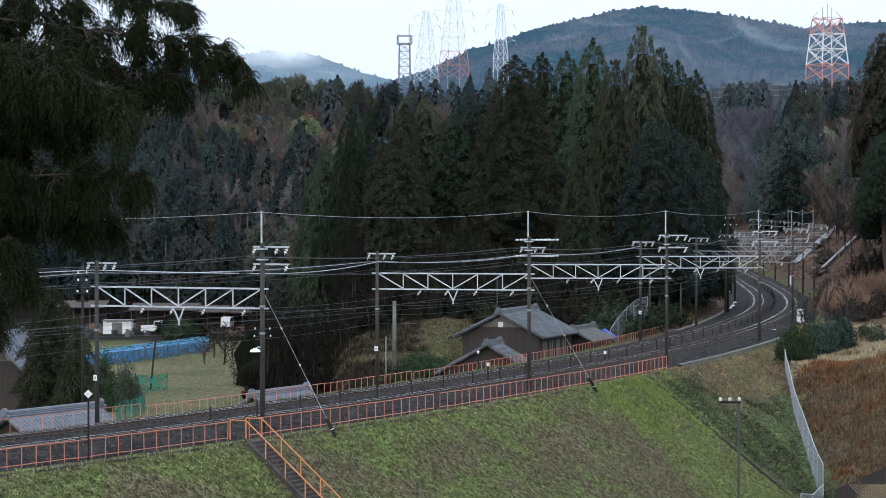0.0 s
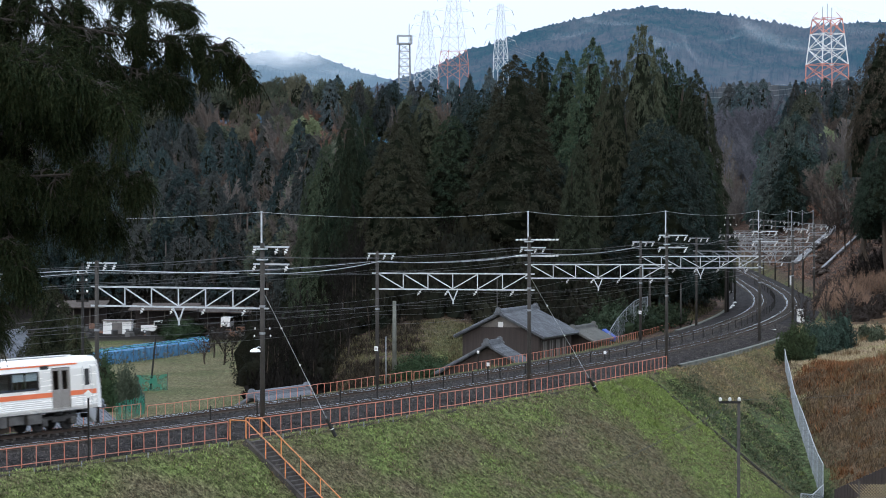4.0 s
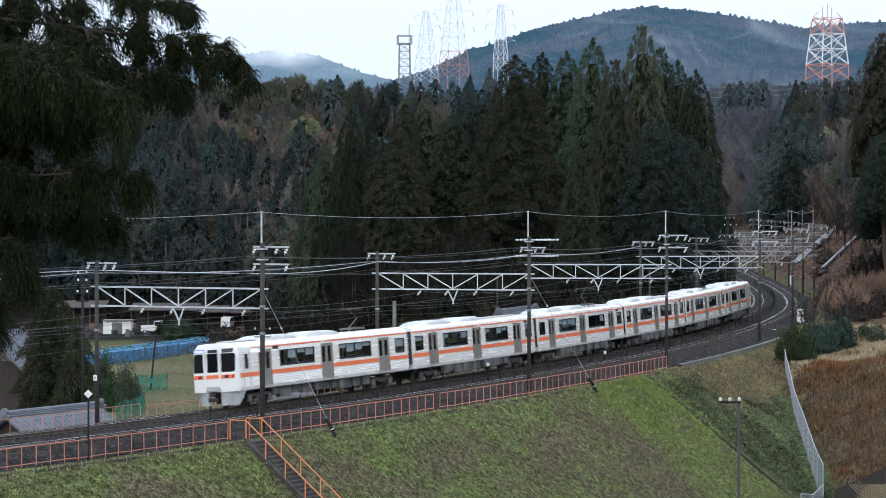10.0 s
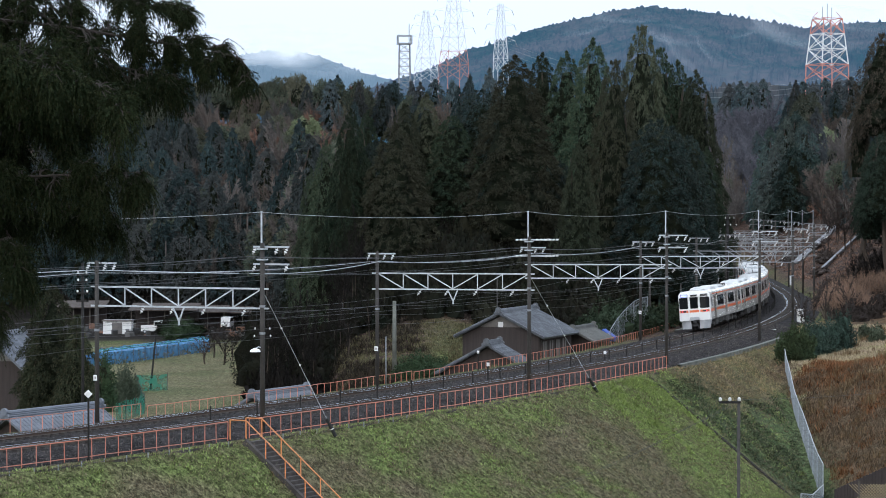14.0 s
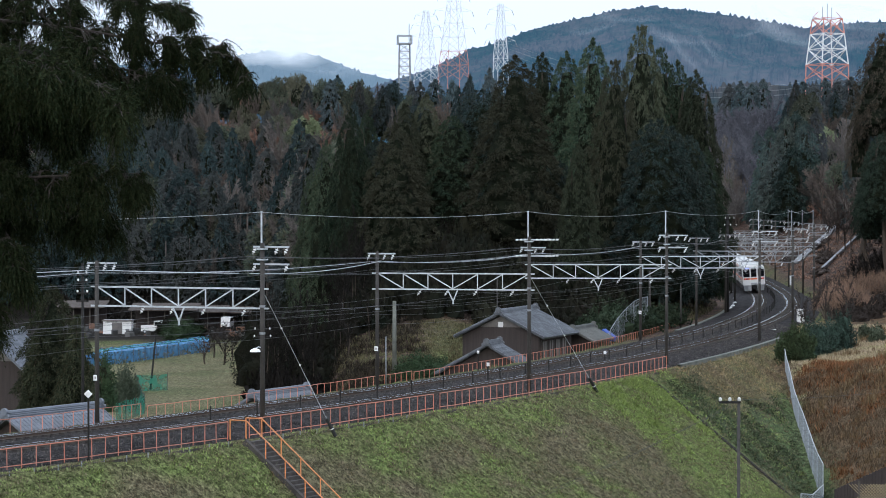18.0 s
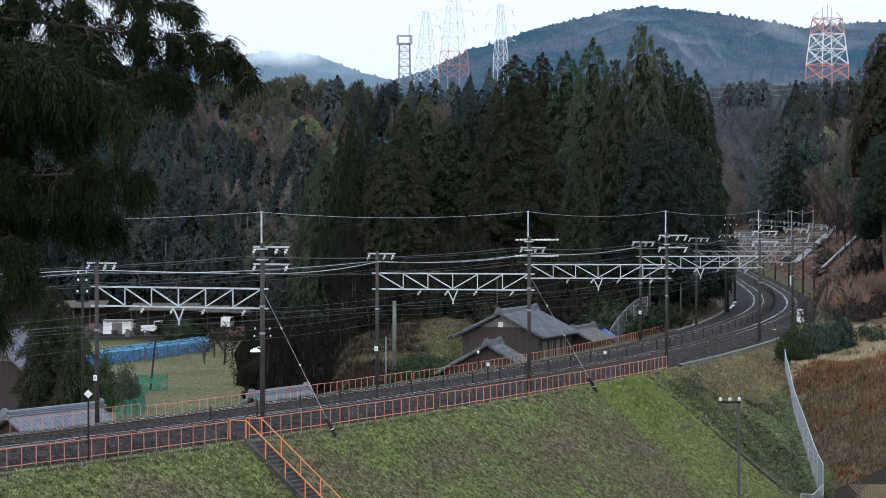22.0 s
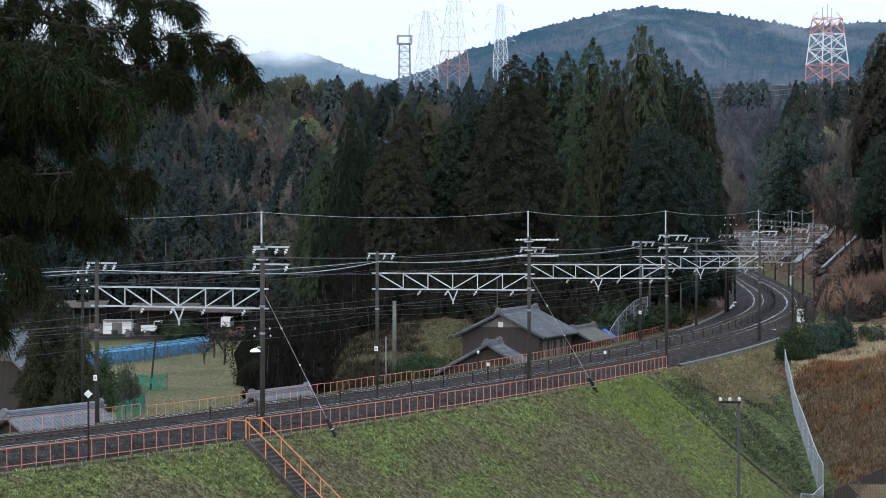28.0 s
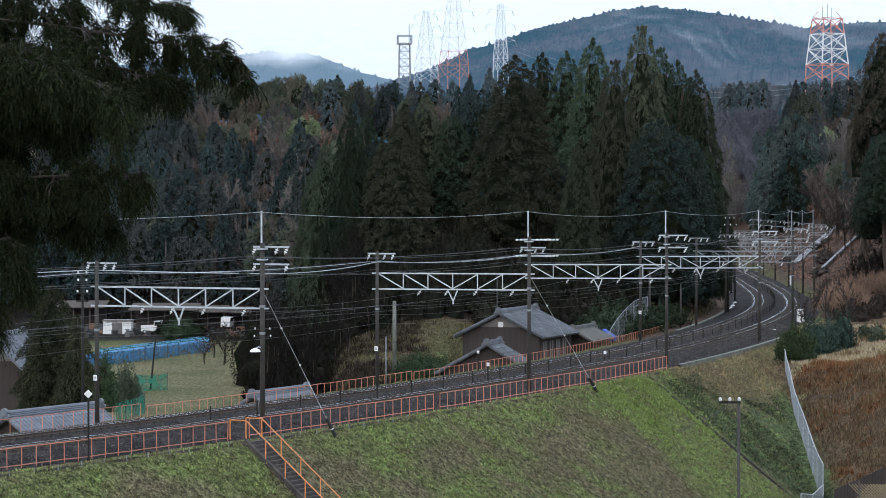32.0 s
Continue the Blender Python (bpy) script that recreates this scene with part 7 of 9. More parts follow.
# open-sided sheds behind the yard
for v0, v1, w, h, dep, lb in ((232, 345, 584, 3.1, 5.0, "long open-sided shed with a rusty sheet roof"), (338, 398, 580, 2.6, 4.0, "dark low shed with a grey sheet roof"),
                              (100, 180, 582, 3.4, 5.0, "grey barn with a weathered roof"), (400, 440, 578, 2.4, 4, "small dark shed full of gear")):
    (x0, y0), (x1, _) = on_valley(v0, w), on_valley(v1, w)
    root = thing("open_shed", lb, "shed", "sheds behind the yard", m=Matrix.Translation((x0, y0, gz(x0, y0))))
    L = x1 - x0
    bm = bmesh.new()
    vs = [(-0.4, -0.5, h - 0.3), (L + 0.4, -0.5, h - 0.3), (L + 0.4, dep, h + 0.5), (-0.4, dep, h + 0.5)]
    t_, l_ = [bm.verts.new(v) for v in vs], [bm.verts.new((x, y, z - 0.12)) for x, y, z in vs]
    bm.faces.new(t_), bm.faces.new(l_[::-1])
    for i in range(4):
        bm.faces.new((t_[i], l_[i], l_[(i + 1) % 4], t_[(i + 1) % 4]))
    part("roof", bm, M_RUST_SHEET, root)
    bm = bmesh.new()
    box(bm, 0, L, dep - 0.2, dep, -0.5, h + 0.3)
    part("back_wall", bm, M_WALL_BROWN, root)
    for k in range(int(L / 2.4) + 1):
        bm = bmesh.new()
        box(bm, 2.4 * k - 0.07, 2.4 * k + 0.07, -0.07, 0.07, -0.4, h - 0.3)
        part("post", bm, M_TIMBER, root)
rs = np.random.RandomState(12)
M_JUNK = mat("weathered_goods", (0.10, 0.098, 0.095), (0.06, 0.058, 0.056), rough=0.8, objrand=0.7)
M_CRATE = mat("brown_crate", (0.20, 0.10, 0.06), (0.12, 0.07, 0.05), rough=0.85, objrand=0.5)
for k in range(70):
    v, w = rs.uniform(95, 440), rs.uniform(579, 597)
    bm = bmesh.new()
    a, b, c = rs.uniform(0.15, 0.6), rs.uniform(0.2, 0.5), rs.uniform(0.2, 0.9)
    box(bm, -a, a, -b, b, -0.1, c, 0.04)
    solid("crate", bm, M_CRATE if k % 3 == 0 else M_JUNK, "weathered crate or bundle lying in the farm yard", "crate", "yard clutter", m=spot(v, w, -6.2, rs.uniform(0, 3)))

# ---- fittings on and near the masts ----
def lamp_on_mast(s, q):
    p = on_line(s, q, 3.85)
    root = thing("mast_lamp", "white shaded lamp on a bracket at the mast", "lamp", m=Matrix.Translation(p))
    bm = bmesh.new()
    tube(bm, [(0.1, 0, 0), (-0.2, -0.15, 0.12), (-0.35, -0.2, 0.02)], 0.025, 6)
    part("bracket", bm, M_STEEL, root)
    bm = bmesh.new()
    tube(bm, [(-0.36, -0.2, 0.05), (-0.36, -0.2, -0.02), (-0.36, -0.2, -0.14)], [0.06, 0.22, 0.3], 14)
    part("shade", bm, M_WHITE, root, "white enamel shade")
    for dz, w in ((1.0, 0.38), (0.62, 0.42)):
        bm = bmesh.new()
        beam(bm, (-w, 0, dz), (w, 0, dz), 0.05)
        part("arm", bm, M_DARK, root)
        for sx_ in (-w, w):
            bm = bmesh.new()
            tube(bm, [(sx_, 0, dz), (sx_, 0, dz + 0.07), (sx_, 0, dz + 0.12)], [0.03, 0.045, 0.02], 8)
            part("insulator", bm, M_PORCELAIN, root)


lamp_on_mast(6.0, NEAR_Q)


def distribution_pole(x, y, top, label, arms, r=0.13, material=None):
    z = gz(x, y)
    root = thing("utility_pole", label, "pole", "utility poles", m=Matrix.Translation((x, y, z)))
    bm = bmesh.new()
    tube(bm, [(0, 0, -0.4), (0, 0, top - z)], [r, r * 0.8], 10)
    part("pole", bm, material or M_POLE, root, "", True)
    for h, w0, w1, n in arms:
        bm = bmesh.new()
        beam(bm, (w0, -0.14, h - z), (w1, -0.14, h - z), 0.08, 0.1)
        a = part("cross_arm", bm, M_DARK if material else M_STEEL, root)
        for k in range(n):
            xx = w0 + (w1 - w0) * (k + 0.15) / max(n - 0.7, 1)
            bm = bmesh.new()
            tube(bm, [(xx, -0.14, h - z + 0.03), (xx, -0.14, h - z + 0.08), (xx, -0.14, h - z + 0.16), (xx, -0.14, h - z + 0.21)], [0.03, 0.07, 0.07, 0.03], 8)
            part("insulator", bm, M_PORCELAIN, a)
    return root


distribution_pole(aim(146) * 152, 152, level(466, 152), "dark utility pole crowded with cross arms", [(level(486, 152), -0.35, 0.35, 2), (level(499, 152), -0.35, 0.35, 2), (level(519, 152), -0.4, 0.4, 2), (level(533, 152), -0.4, 0.4, 0)], 0.1, M_DARK)
distribution_pole(aim(1308) * 98, 98, level(704, 98), "dark slender utility pole with three white insulators below the slope", [(level(712, 98), -0.84, 0.06, 3)], 0.085, M_POLE)
distribution_pole(aim(698) * 196, 196, level(533, 196), "stout grey-green concrete pole at the wood's edge", [], 0.19, M_OLD_POLE)
distribution_pole(aim(683) * 158, 158, level(596, 158), "thin grey steel post by the fence", [], 0.04, M_STEEL_DARK)
distribution_pole(aim(880) * 205, 205, level(488, 205), "thin dark pole behind the house", [], 0.07, M_POLE)
distribution_pole(aim(1205) * 232, 232, level(502, 232), "slender trackside post with a white cap", [], 0.09, M_POLE)
distribution_pole(aim(1150) * 232, 232, level(480, 232), "dark pole at the edge of the cedars", [], 0.13, M_POLE)
distribution_pole(aim(1287) * 263, 263, level(380, 263), "stout dark pole with switchgear beside the curve", [(level(388, 263), -0.3, 0.8, 3), (level(400, 263), -0.4, 1.1, 3), (level(420, 263), -0.4, 0.9, 3)], 0.22, M_DARK)
low_pole = Vector((aim(1300) * 98, 98, level(712, 98)))
for k, (ex, ey, ez) in enumerate(((aim(1720) * 104, 104, level(675, 104)), (aim(900) * 108, 108, level(905, 108)), (aim(880) * 107, 107, level(905, 107)))):
    wire("service_wire", sag(low_pole + Vector((0.2 * k, 0, 0.1)), (ex, ey, ez), 0.2), 0.0055, M_WIRE, "thin grey service wire", "wire", "service wires")

# white cabinet, markers by the curve
boxes_thing("signal_cabinet", "white signal cabinet on a concrete foot", "cabinet", Matrix.Translation((aim(1417) * 239, 239, gz(aim(1417) * 239, 239))), [
    ("body", "", M_WHITE, (-0.35, 0.35, -0.3, 0.3, 0.2, 1.6), 0.03), ("foot", "concrete foot", M_CONCRETE, (-0.4, 0.4, -0.35, 0.35, -0.2, 0.2), 0.02)])
boxes_thing("white_bar_marker", "low white painted bar beside the ballast", "marker", Matrix.Translation((aim(1366) * 222, 222, gz(aim(1366) * 222, 222))), [
    ("bar", "", M_WHITE, (-0.45, 0.45, -0.06, 0.06, 0.3, 0.42), 0.01), ("leg", "", M_DARK, (-0.35, -0.28, -0.04, 0.04, -0.2, 0.3), 0), ("leg", "", M_DARK, (0.28, 0.35, -0.04, 0.04, -0.2, 0.3), 0)])
# chain-link fence down the bank
M_MESH = mat("dull_wire_mesh", (0.26, 0.285, 0.305), (0.19, 0.21, 0.225), rough=0.6)


def chain_fence(pts, heights, steel=M_STEEL, label="grey chain-link fence running down the grassy bank", gauge=0.026):
    """Posts, top rails and crossed mesh wires; heights: one number, or one for each post."""
    o = Vector(pts[0])
    root = thing("chain_fence", label, "fence", m=Matrix.Translation(o))
    pp = [Vector(p) - o for p in pts]
    hs = heights if isinstance(heights, (list, tuple)) else [heights] * len(pp)
    for p, h in zip(pp, hs):
        bm = bmesh.new()
        tube(bm, [p - Vector((0, 0, 0.3)), p + Vector((0, 0, h))], 0.035, 6)
        part("post", bm, steel, root)
    for a, b, ha, hb in zip(pp, pp[1:], hs, hs[1:]):
        bm = bmesh.new()
        tube(bm, [a + Vector((0, 0, ha)), b + Vector((0, 0, hb))], 0.03, 6)
        part("top_rail", bm, steel, root)
        bm = bmesh.new()
        n = max(2, int((b - a).length / 0.22))
        for i in range(n):
            c0, c1 = a.lerp(b, i / n), a.lerp(b, (i + 1) / n)
            u0, u1 = Vector((0, 0, (ha + (hb - ha) * i / n) / 12)), Vector((0, 0, (ha + (hb - ha) * (i + 1) / n) / 12))
            for j in range(12):
                e0, e1 = (c0 + u0 * j, c1 + u1 * (j + 1)) if (i + j) % 2 else (c0 + u0 * (j + 1), c1 + u1 * j)
                beam(bm, e0, e1, gauge)
        part("mesh_panel", bm, M_MESH, root, "galvanised wire mesh")


fence_line = [(28.6, 197.5), (28.3, 194.5), (28.05, 191.0), (27.8, 187.5), (27.55, 184.0), (27.3, 180.5), (27.1, 177.0), (26.9, 173.5), (26.7, 170.5), (26.5, 168.0), (26.42, 165.6)]
fence_line = [(x + np.interp(y, (165, 172, 184, 197), (0.3, 0.0, -0.15, 0.0)), y) for x, y in fence_line]
chain_fence([(x, y, gz(x, y)) for x, y in fence_line], (1.1, 1.35, 1.6, 1.8, 2.0, 2.2, 2.4, 2.5, 2.5, 2.5, 2.5))
chain_fence([(x, y, gz(x, y)) for x, y in ((26.72, 165.6), (25.7, 163.8), (24.6, 162.0))], 1.0)
# tall rock-fall net inside the curve
chain_fence([(*tuple(on_line(s_, -6.4))[:2], -1.1) for s_ in (93, 96, 99, 102.5, 106, 109.5, 113)], (0.3, 1.5, 2.4, 3.1, 3.6, 3.8, 3.8), M_STEEL_DARK, "tall grey wire net with a rising end beside the curve", 0.011)
# pale cable troughs along the ballast
for q_, s0_, s1_ in ((7.75, 64, 118), (-3.5, 112, 158)):
    v, f = sweep([(-0.17, -0.75), (-0.17, -0.42), (0.17, -0.42), (0.17, -0.75)], s0_, s1_, 1.5, q_)
    thing("cable_trough", "pale concrete cable trough along the ballast edge", "trough", "cable troughs", data=npmesh("cable_trough", v, f, M_OLD_POLE))
# drain down the slope
dr = bmesh.new()
for y_ in (-0.12, 0.12):
    box(dr, 0, 20, y_ - 0.04, y_ + 0.04, -0.25, 0.03)
box(dr, 0, 20, -0.16, 0.16, -0.25, -0.1)
dp = at_ground(55.9, 8.1)
solid("slope_drain", dr, mat("wet_drain", (0.03, 0.026, 0.022), (0.02, 0.018, 0.016), rough=0.8), "narrow dark concrete drain running down the embankment", "drain",
      m=Matrix.Translation(dp) @ Matrix.Rotation(-head(56), 4, "Z") @ Matrix.Rotation(math.atan(0.78), 4, "Y"))
# dark plank shed at the foot of the bank, with a lattice
bx, by = aim(1545) * 150, 150.0
bz = gz(bx, by)
sh = thing("plank_shed", "dark weathered plank shed at the foot of the bank", "shed", m=Matrix.Translation((bx, by, bz)) @ Matrix.Rotation(0.5, 4, "Z"))
for k in range(26):
    bm = bmesh.new()
    box(bm, -3 + 0.25 * k, -3 + 0.25 * k + 0.235, -0.03, 0.03, -0.5, level(862 - 2.1 * k, 150) - bz)
    part("plank", bm, M_WALL_BROWN, sh)
bm = bmesh.new()
box(bm, -3, 3.4, 0.05, 3.0, -0.5, level(862, 150) - bz - 1.6)
part("shed_body", bm, M_WOOD, sh)
M_BAMBOO_CANE = mat("bamboo_cane", (0.42, 0.33, 0.19), (0.30, 0.23, 0.13), rough=0.6)
lx, ly = aim(1522) * 140, 140.0
la = thing("bamboo_lattice", "pale bamboo lattice fence before the plank shed", "fence", m=Matrix.Translation((lx, ly, gz(lx, ly))))
lz = level(858, 140) - gz(lx, ly)
bm = bmesh.new()
for k in range(14):
    beam(bm, (0.18 * k - 0.6, 0, lz - 1.3), (0.18 * k + 0.7, 0, lz), 0.03)
    beam(bm, (0.18 * k + 0.7, 0.03, lz - 1.3), (0.18 * k - 0.6, 0.03, lz), 0.03)
part("lattice", bm, M_BAMBOO_CANE, la)
for xx in (0.0, 1.8):
    bm = bmesh.new()
    box(bm, xx - 0.05, xx + 0.05, -0.05, 0.05, -0.3, lz + 0.2)
    part("post", bm, M_TIMBER, la)

# ---- shrubs, thickets and grass ----
def bush_arrays(seed, rx, ry, rz, n, size, lumps=0.3, core=True, up=0.2):
    """An uneven leafy mound standing on z=0."""
    rs = np.random.RandomState(seed)
    d = rs.normal(0, 1, (n, 3))
    d /= np.linalg.norm(d, axis=1, keepdims=True)
    d[:, 2] = np.abs(d[:, 2]) * 1.0 - 0.25 * (rs.uniform(0, 1, n) < 0.25)
    ph = rs.uniform(0, 6.3, 5)
    a = np.arctan2(d[:, 1], d[:, 0])
    lob = lambda aa, zz: 1 + lumps * (np.sin(aa * 3 + ph[0] + zz * 4) * 0.5 + np.sin(aa * 5 + ph[1] - zz * 7) * 0.35 + np.sin(zz * 9 + ph[2] + aa * 2) * 0.4)
    r = lob(a, d[:, 2]) * rs.uniform(0.78, 1.05, n)
    c = d * r[:, None] * np.array([rx, ry, rz * 0.95]) + np.array([0, 0, rz * 0.12])
    V, F, nv = [], [], 0
    for k in range(2):
        dv = d + rs.normal(0, 0.7, (n, 3)) + np.array([0, 0, up])
        dv /= np.linalg.norm(dv, axis=1, keepdims=True)
        w = np.cross(dv, rs.normal(0, 1, (n, 3)))
        w /= np.linalg.norm(w, axis=1, keepdims=True) + 1e-6
        L, Wd = size * rs.uniform(0.6, 1.3, (n, 1)), size * rs.uniform(0.2, 0.42, (n, 1))
        V.append(np.stack([c - dv * L * 0.4, c + w * Wd, c + dv * L * 0.6, c - w * Wd], 1).reshape(-1, 3))
        b = nv + np.arange(n)[:, None] * 4
        F.append(np.concatenate([b + [0, 1, 2], b + [0, 2, 3]]))
        nv += 4 * n
    if core:
        rows, cols = 7, 12
        T, A = np.meshgrid(np.linspace(-0.15, 1.45, rows), np.linspace(0, 6.283, cols, endpoint=False), indexing="ij")
        rr = lob(A, np.sin(T)) * 0.74
        V.append(np.stack([np.cos(T) * np.cos(A) * rr * rx, np.cos(T) * np.sin(A) * rr * ry, np.sin(T) * rr * rz + rz * 0.1], -1).reshape(-1, 3))
        i = np.arange(rows * cols).reshape(rows, cols)
        j = np.roll(i, -1, 1)
        F.append(nv + np.concatenate([np.stack([i[:-1].ravel(), j[:-1].ravel(), j[1:].ravel()], 1), np.stack([i[:-1].ravel(), j[1:].ravel(), i[1:].ravel()], 1)]))
    return np.concatenate(V), np.concatenate(F)


M_SHRUB = leaf_mat("evergreen_shrub", (0.044, 0.072, 0.036), (0.034, 0.060, 0.036), (0.066, 0.092, 0.050), scale=0.5)
M_DARK_SHRUB = leaf_mat("dim_green_shrub", (0.020, 0.032, 0.020), (0.026, 0.034, 0.020), (0.036, 0.046, 0.030))
M_SHRUB_GREY = leaf_mat("greyish_shrub", (0.072, 0.088, 0.061), (0.058, 0.072, 0.049), (0.098, 0.111, 0.081), scale=0.5)
M_SHRUB_BLUE = leaf_mat("dark_glossy_shrub", (0.046, 0.074, 0.058), (0.036, 0.060, 0.048), (0.095, 0.13, 0.11), scale=0.5, rough=0.45)
M_PINE = leaf_mat("olive_pine_needles", (0.066, 0.092, 0.046), (0.050, 0.076, 0.042), (0.090, 0.110, 0.060), scale=0.5)
# Near-black leaves: the shade below the cedars is put into their colour.
M_DARK_LEAF = leaf_mat("shade_darkened_leaf", (0.010, 0.013, 0.009), (0.015, 0.013, 0.010), (0.022, 0.022, 0.014), scale=0.3, island=0.15)
M_TWIG = leaf_mat("grey_twigs", (0.055, 0.045, 0.040), (0.045, 0.036, 0.032), (0.07, 0.06, 0.055), scale=0.4)
# The grey twigs again, blackened in colour for shade at the wood's edge.
M_TWIG_DARK = leaf_mat("shade_darkened_twigs", (0.016, 0.014, 0.013), (0.013, 0.012, 0.010), (0.028, 0.024, 0.022), scale=0.4)
M_TWIG_RED = leaf_mat("red_brown_twigs", (0.235, 0.150, 0.108), (0.190, 0.128, 0.098), (0.28, 0.20, 0.15), scale=0.4, island=0.6)


def shrub(v, w_base, d, rx, rz, material, label, n=900, size=0.3, seed=1, name="shrub", ry=None, up=0.2, z=None):
    x = aim(v) * d
    vv, ff = bush_arrays(seed, rx, ry or rx, rz, n, size, up=up)
    root = thing(name, label, "shrub", "shrubs", m=Matrix.Translation((x, d, gz(x, d) - 0.05 if z is None else z)))
    part("foliage", npmesh("foliage", vv, ff, material), None, root)
    bm = bmesh.new()
    for k in range(3):
        a = 2.1 * k + seed
        tube(bm, [(0.1 * math.cos(a), 0.1 * math.sin(a), -0.2), (0.3 * rx * math.cos(a), 0.3 * rx * math.sin(a), rz * 0.6)], [0.06, 0.03], 5)
    part("stems", bm, M_BARK, root)
    return root


shrub(1410, 0, 198, 1.6, 2.5, M_PINE, "rounded dark green pine shrub by the chain-link fence", 3600, 0.22, 3, up=0.9)
for k, (v, d, r, h) in enumerate(((1450, 203, 0.95, 2.6), (1470, 204, 0.95, 2.7), (1492, 206, 1.15, 2.9), (1432, 206, 0.9, 2.4))):
    shrub(v, 0, d, r, h, M_SHRUB_BLUE, "dark glossy camellia shrub on the bank", 1100, 0.2, 11 + k)
shrub(1552, 0, 212, 0.75, 1.3, M_SHRUB_GREY, "small greyish young shrub on the bank", 700, 0.25, 21)
shrub(1530, 0, 216, 0.6, 1.2, M_SHRUB_GREY, "grey-green young shrub on the bank", 500, 0.25, 22)
for k, (v, d, r, h) in enumerate(((1052, 214, 2.2, 2.6), (1082, 217, 2.6, 3.4), (1108, 221, 2.2, 2.4), (1136, 226, 2.4, 2.2), (1164, 232, 2.0, 1.8), (1186, 238, 1.8, 1.6), (1030, 212, 1.8, 2.0))):
    shrub(v, 0, d, r, h, M_DARK_SHRUB, "dark green shrub on the bank below the cedars", 1500, 0.26, 61 + k)
# shrubs beside the field
for k, (v, d, r, h, m_, lb) in enumerate(((222, 208, 1.15, 3.3, M_SHRUB_GREY, "pale grey-green bushy shrub by the green net"), (184, 202, 1.0, 4.6, M_SHRUB, "dark green bushy shrub by the field"),
                                          (146, 184, 2.0, 2.2, M_SHRUB, "dark green shrubs below the line"),
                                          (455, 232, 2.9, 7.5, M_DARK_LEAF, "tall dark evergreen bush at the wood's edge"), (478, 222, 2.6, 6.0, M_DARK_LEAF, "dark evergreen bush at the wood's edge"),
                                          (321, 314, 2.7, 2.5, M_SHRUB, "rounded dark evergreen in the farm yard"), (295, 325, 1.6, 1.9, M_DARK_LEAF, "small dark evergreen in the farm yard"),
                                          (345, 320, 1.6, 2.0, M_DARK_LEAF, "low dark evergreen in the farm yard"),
                                          (745, 192, 2.2, 1.9, M_SHRUB, "sprawling green shrub on the bank by the annex"), (768, 189, 1.6, 1.6, M_SHRUB, "green shrub beside the annex roof"))):
    shrub(v, 0, d, r, h, m_, lb, 3600, 0.15, 40 + k)

# the conifer beside the far-left house
M_GARDEN = leaf_mat("garden_conifer_leaf", (0.040, 0.046, 0.026), (0.034, 0.042, 0.026), (0.074, 0.068, 0.040), scale=0.5, island=0.5)


def garden_conifer(v, d, top, R, seed, label, bare=0.3):
    """A broad layered conifer with a bare lower trunk."""
    x = aim(v) * d
    b = gz(x, d)
    h = level(top, d) - b
    root = thing("garden_conifer", label, "tree", "conifers by the farmhouse", m=Matrix.Translation((x, d, b)))
    vv, ff, _n = cedar_crown(seed, h, R, 760, 22, bare, 0.6, 0.8, 0.30, 0.16)
    part("crown", crown_mesh(vv, ff, _n, M_GARDEN), None, root)
    part("trunk", trunk_bm(h * 0.9, 0.13, np.random.RandomState(seed)), M_BARK, root)


garden_conifer(93, 166, 507, 2.7, 301, "broad dark olive conifer with a bare trunk beside the farmhouse", 0.33)
garden_conifer(136, 164, 560, 1.5, 302, "olive-brown conifer with a bare trunk beside the farmhouse", 0.3)
garden_conifer(62, 165, 600, 1.2, 303, "small dark conifer beside the farmhouse", 0.2)

# undergrowth below the big cedars and at the wood's edge, one mesh
def scatter_bushes(name, n, seed, place, material, label, r_rng, h_rng, leaves, size, up=0.2):
    rs = np.random.RandomState(seed)
    protos = [bush_arrays(seed * 7 + k, 1.0, 1.0, 1.0, leaves, size, up=up) for k in range(5)]
    V, F, nv = [], [], 0
    pts = np.array([place(rs) for _ in range(n)])
    zs = ground_z(pts[:, 0], pts[:, 1])
    for (x, y), z in zip(pts, zs):
        v, f = protos[rs.randint(5)]
        r, h, th = rs.uniform(*r_rng), rs.uniform(*h_rng), rs.uniform(0, 6.3)
        c, s_ = math.cos(th), math.sin(th)
        V.append(np.stack([(v[:, 0] * c - v[:, 1] * s_) * r + x, (v[:, 0] * s_ + v[:, 1] * c) * r + y, v[:, 2] * h + z - 0.1], 1))
        F.append(f + nv)
        nv += len(v)
    return thing(name, label, "undergrowth", kind="stuff", data=npmesh(name, np.concatenate(V), np.concatenate(F), material))


def under_cedars(rs):
    v = rs.uniform(500, 1285)
    d0 = np.interp(v, (500, 560, 600, 640, 700, 850, 880, 1000, 1100, 1180, 1285), (202, 206, 218, 220, 216, 216, 216, 218, 240, 280, 330))
    d = d0 + rs.uniform(0, 1) ** 1.3 * 45
    return (aim(v) * d, d)


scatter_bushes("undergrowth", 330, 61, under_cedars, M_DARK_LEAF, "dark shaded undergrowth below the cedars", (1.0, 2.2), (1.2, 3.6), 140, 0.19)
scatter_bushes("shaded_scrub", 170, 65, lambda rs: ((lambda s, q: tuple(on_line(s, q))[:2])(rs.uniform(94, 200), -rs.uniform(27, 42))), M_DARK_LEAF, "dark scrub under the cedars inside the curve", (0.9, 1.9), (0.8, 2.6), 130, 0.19)
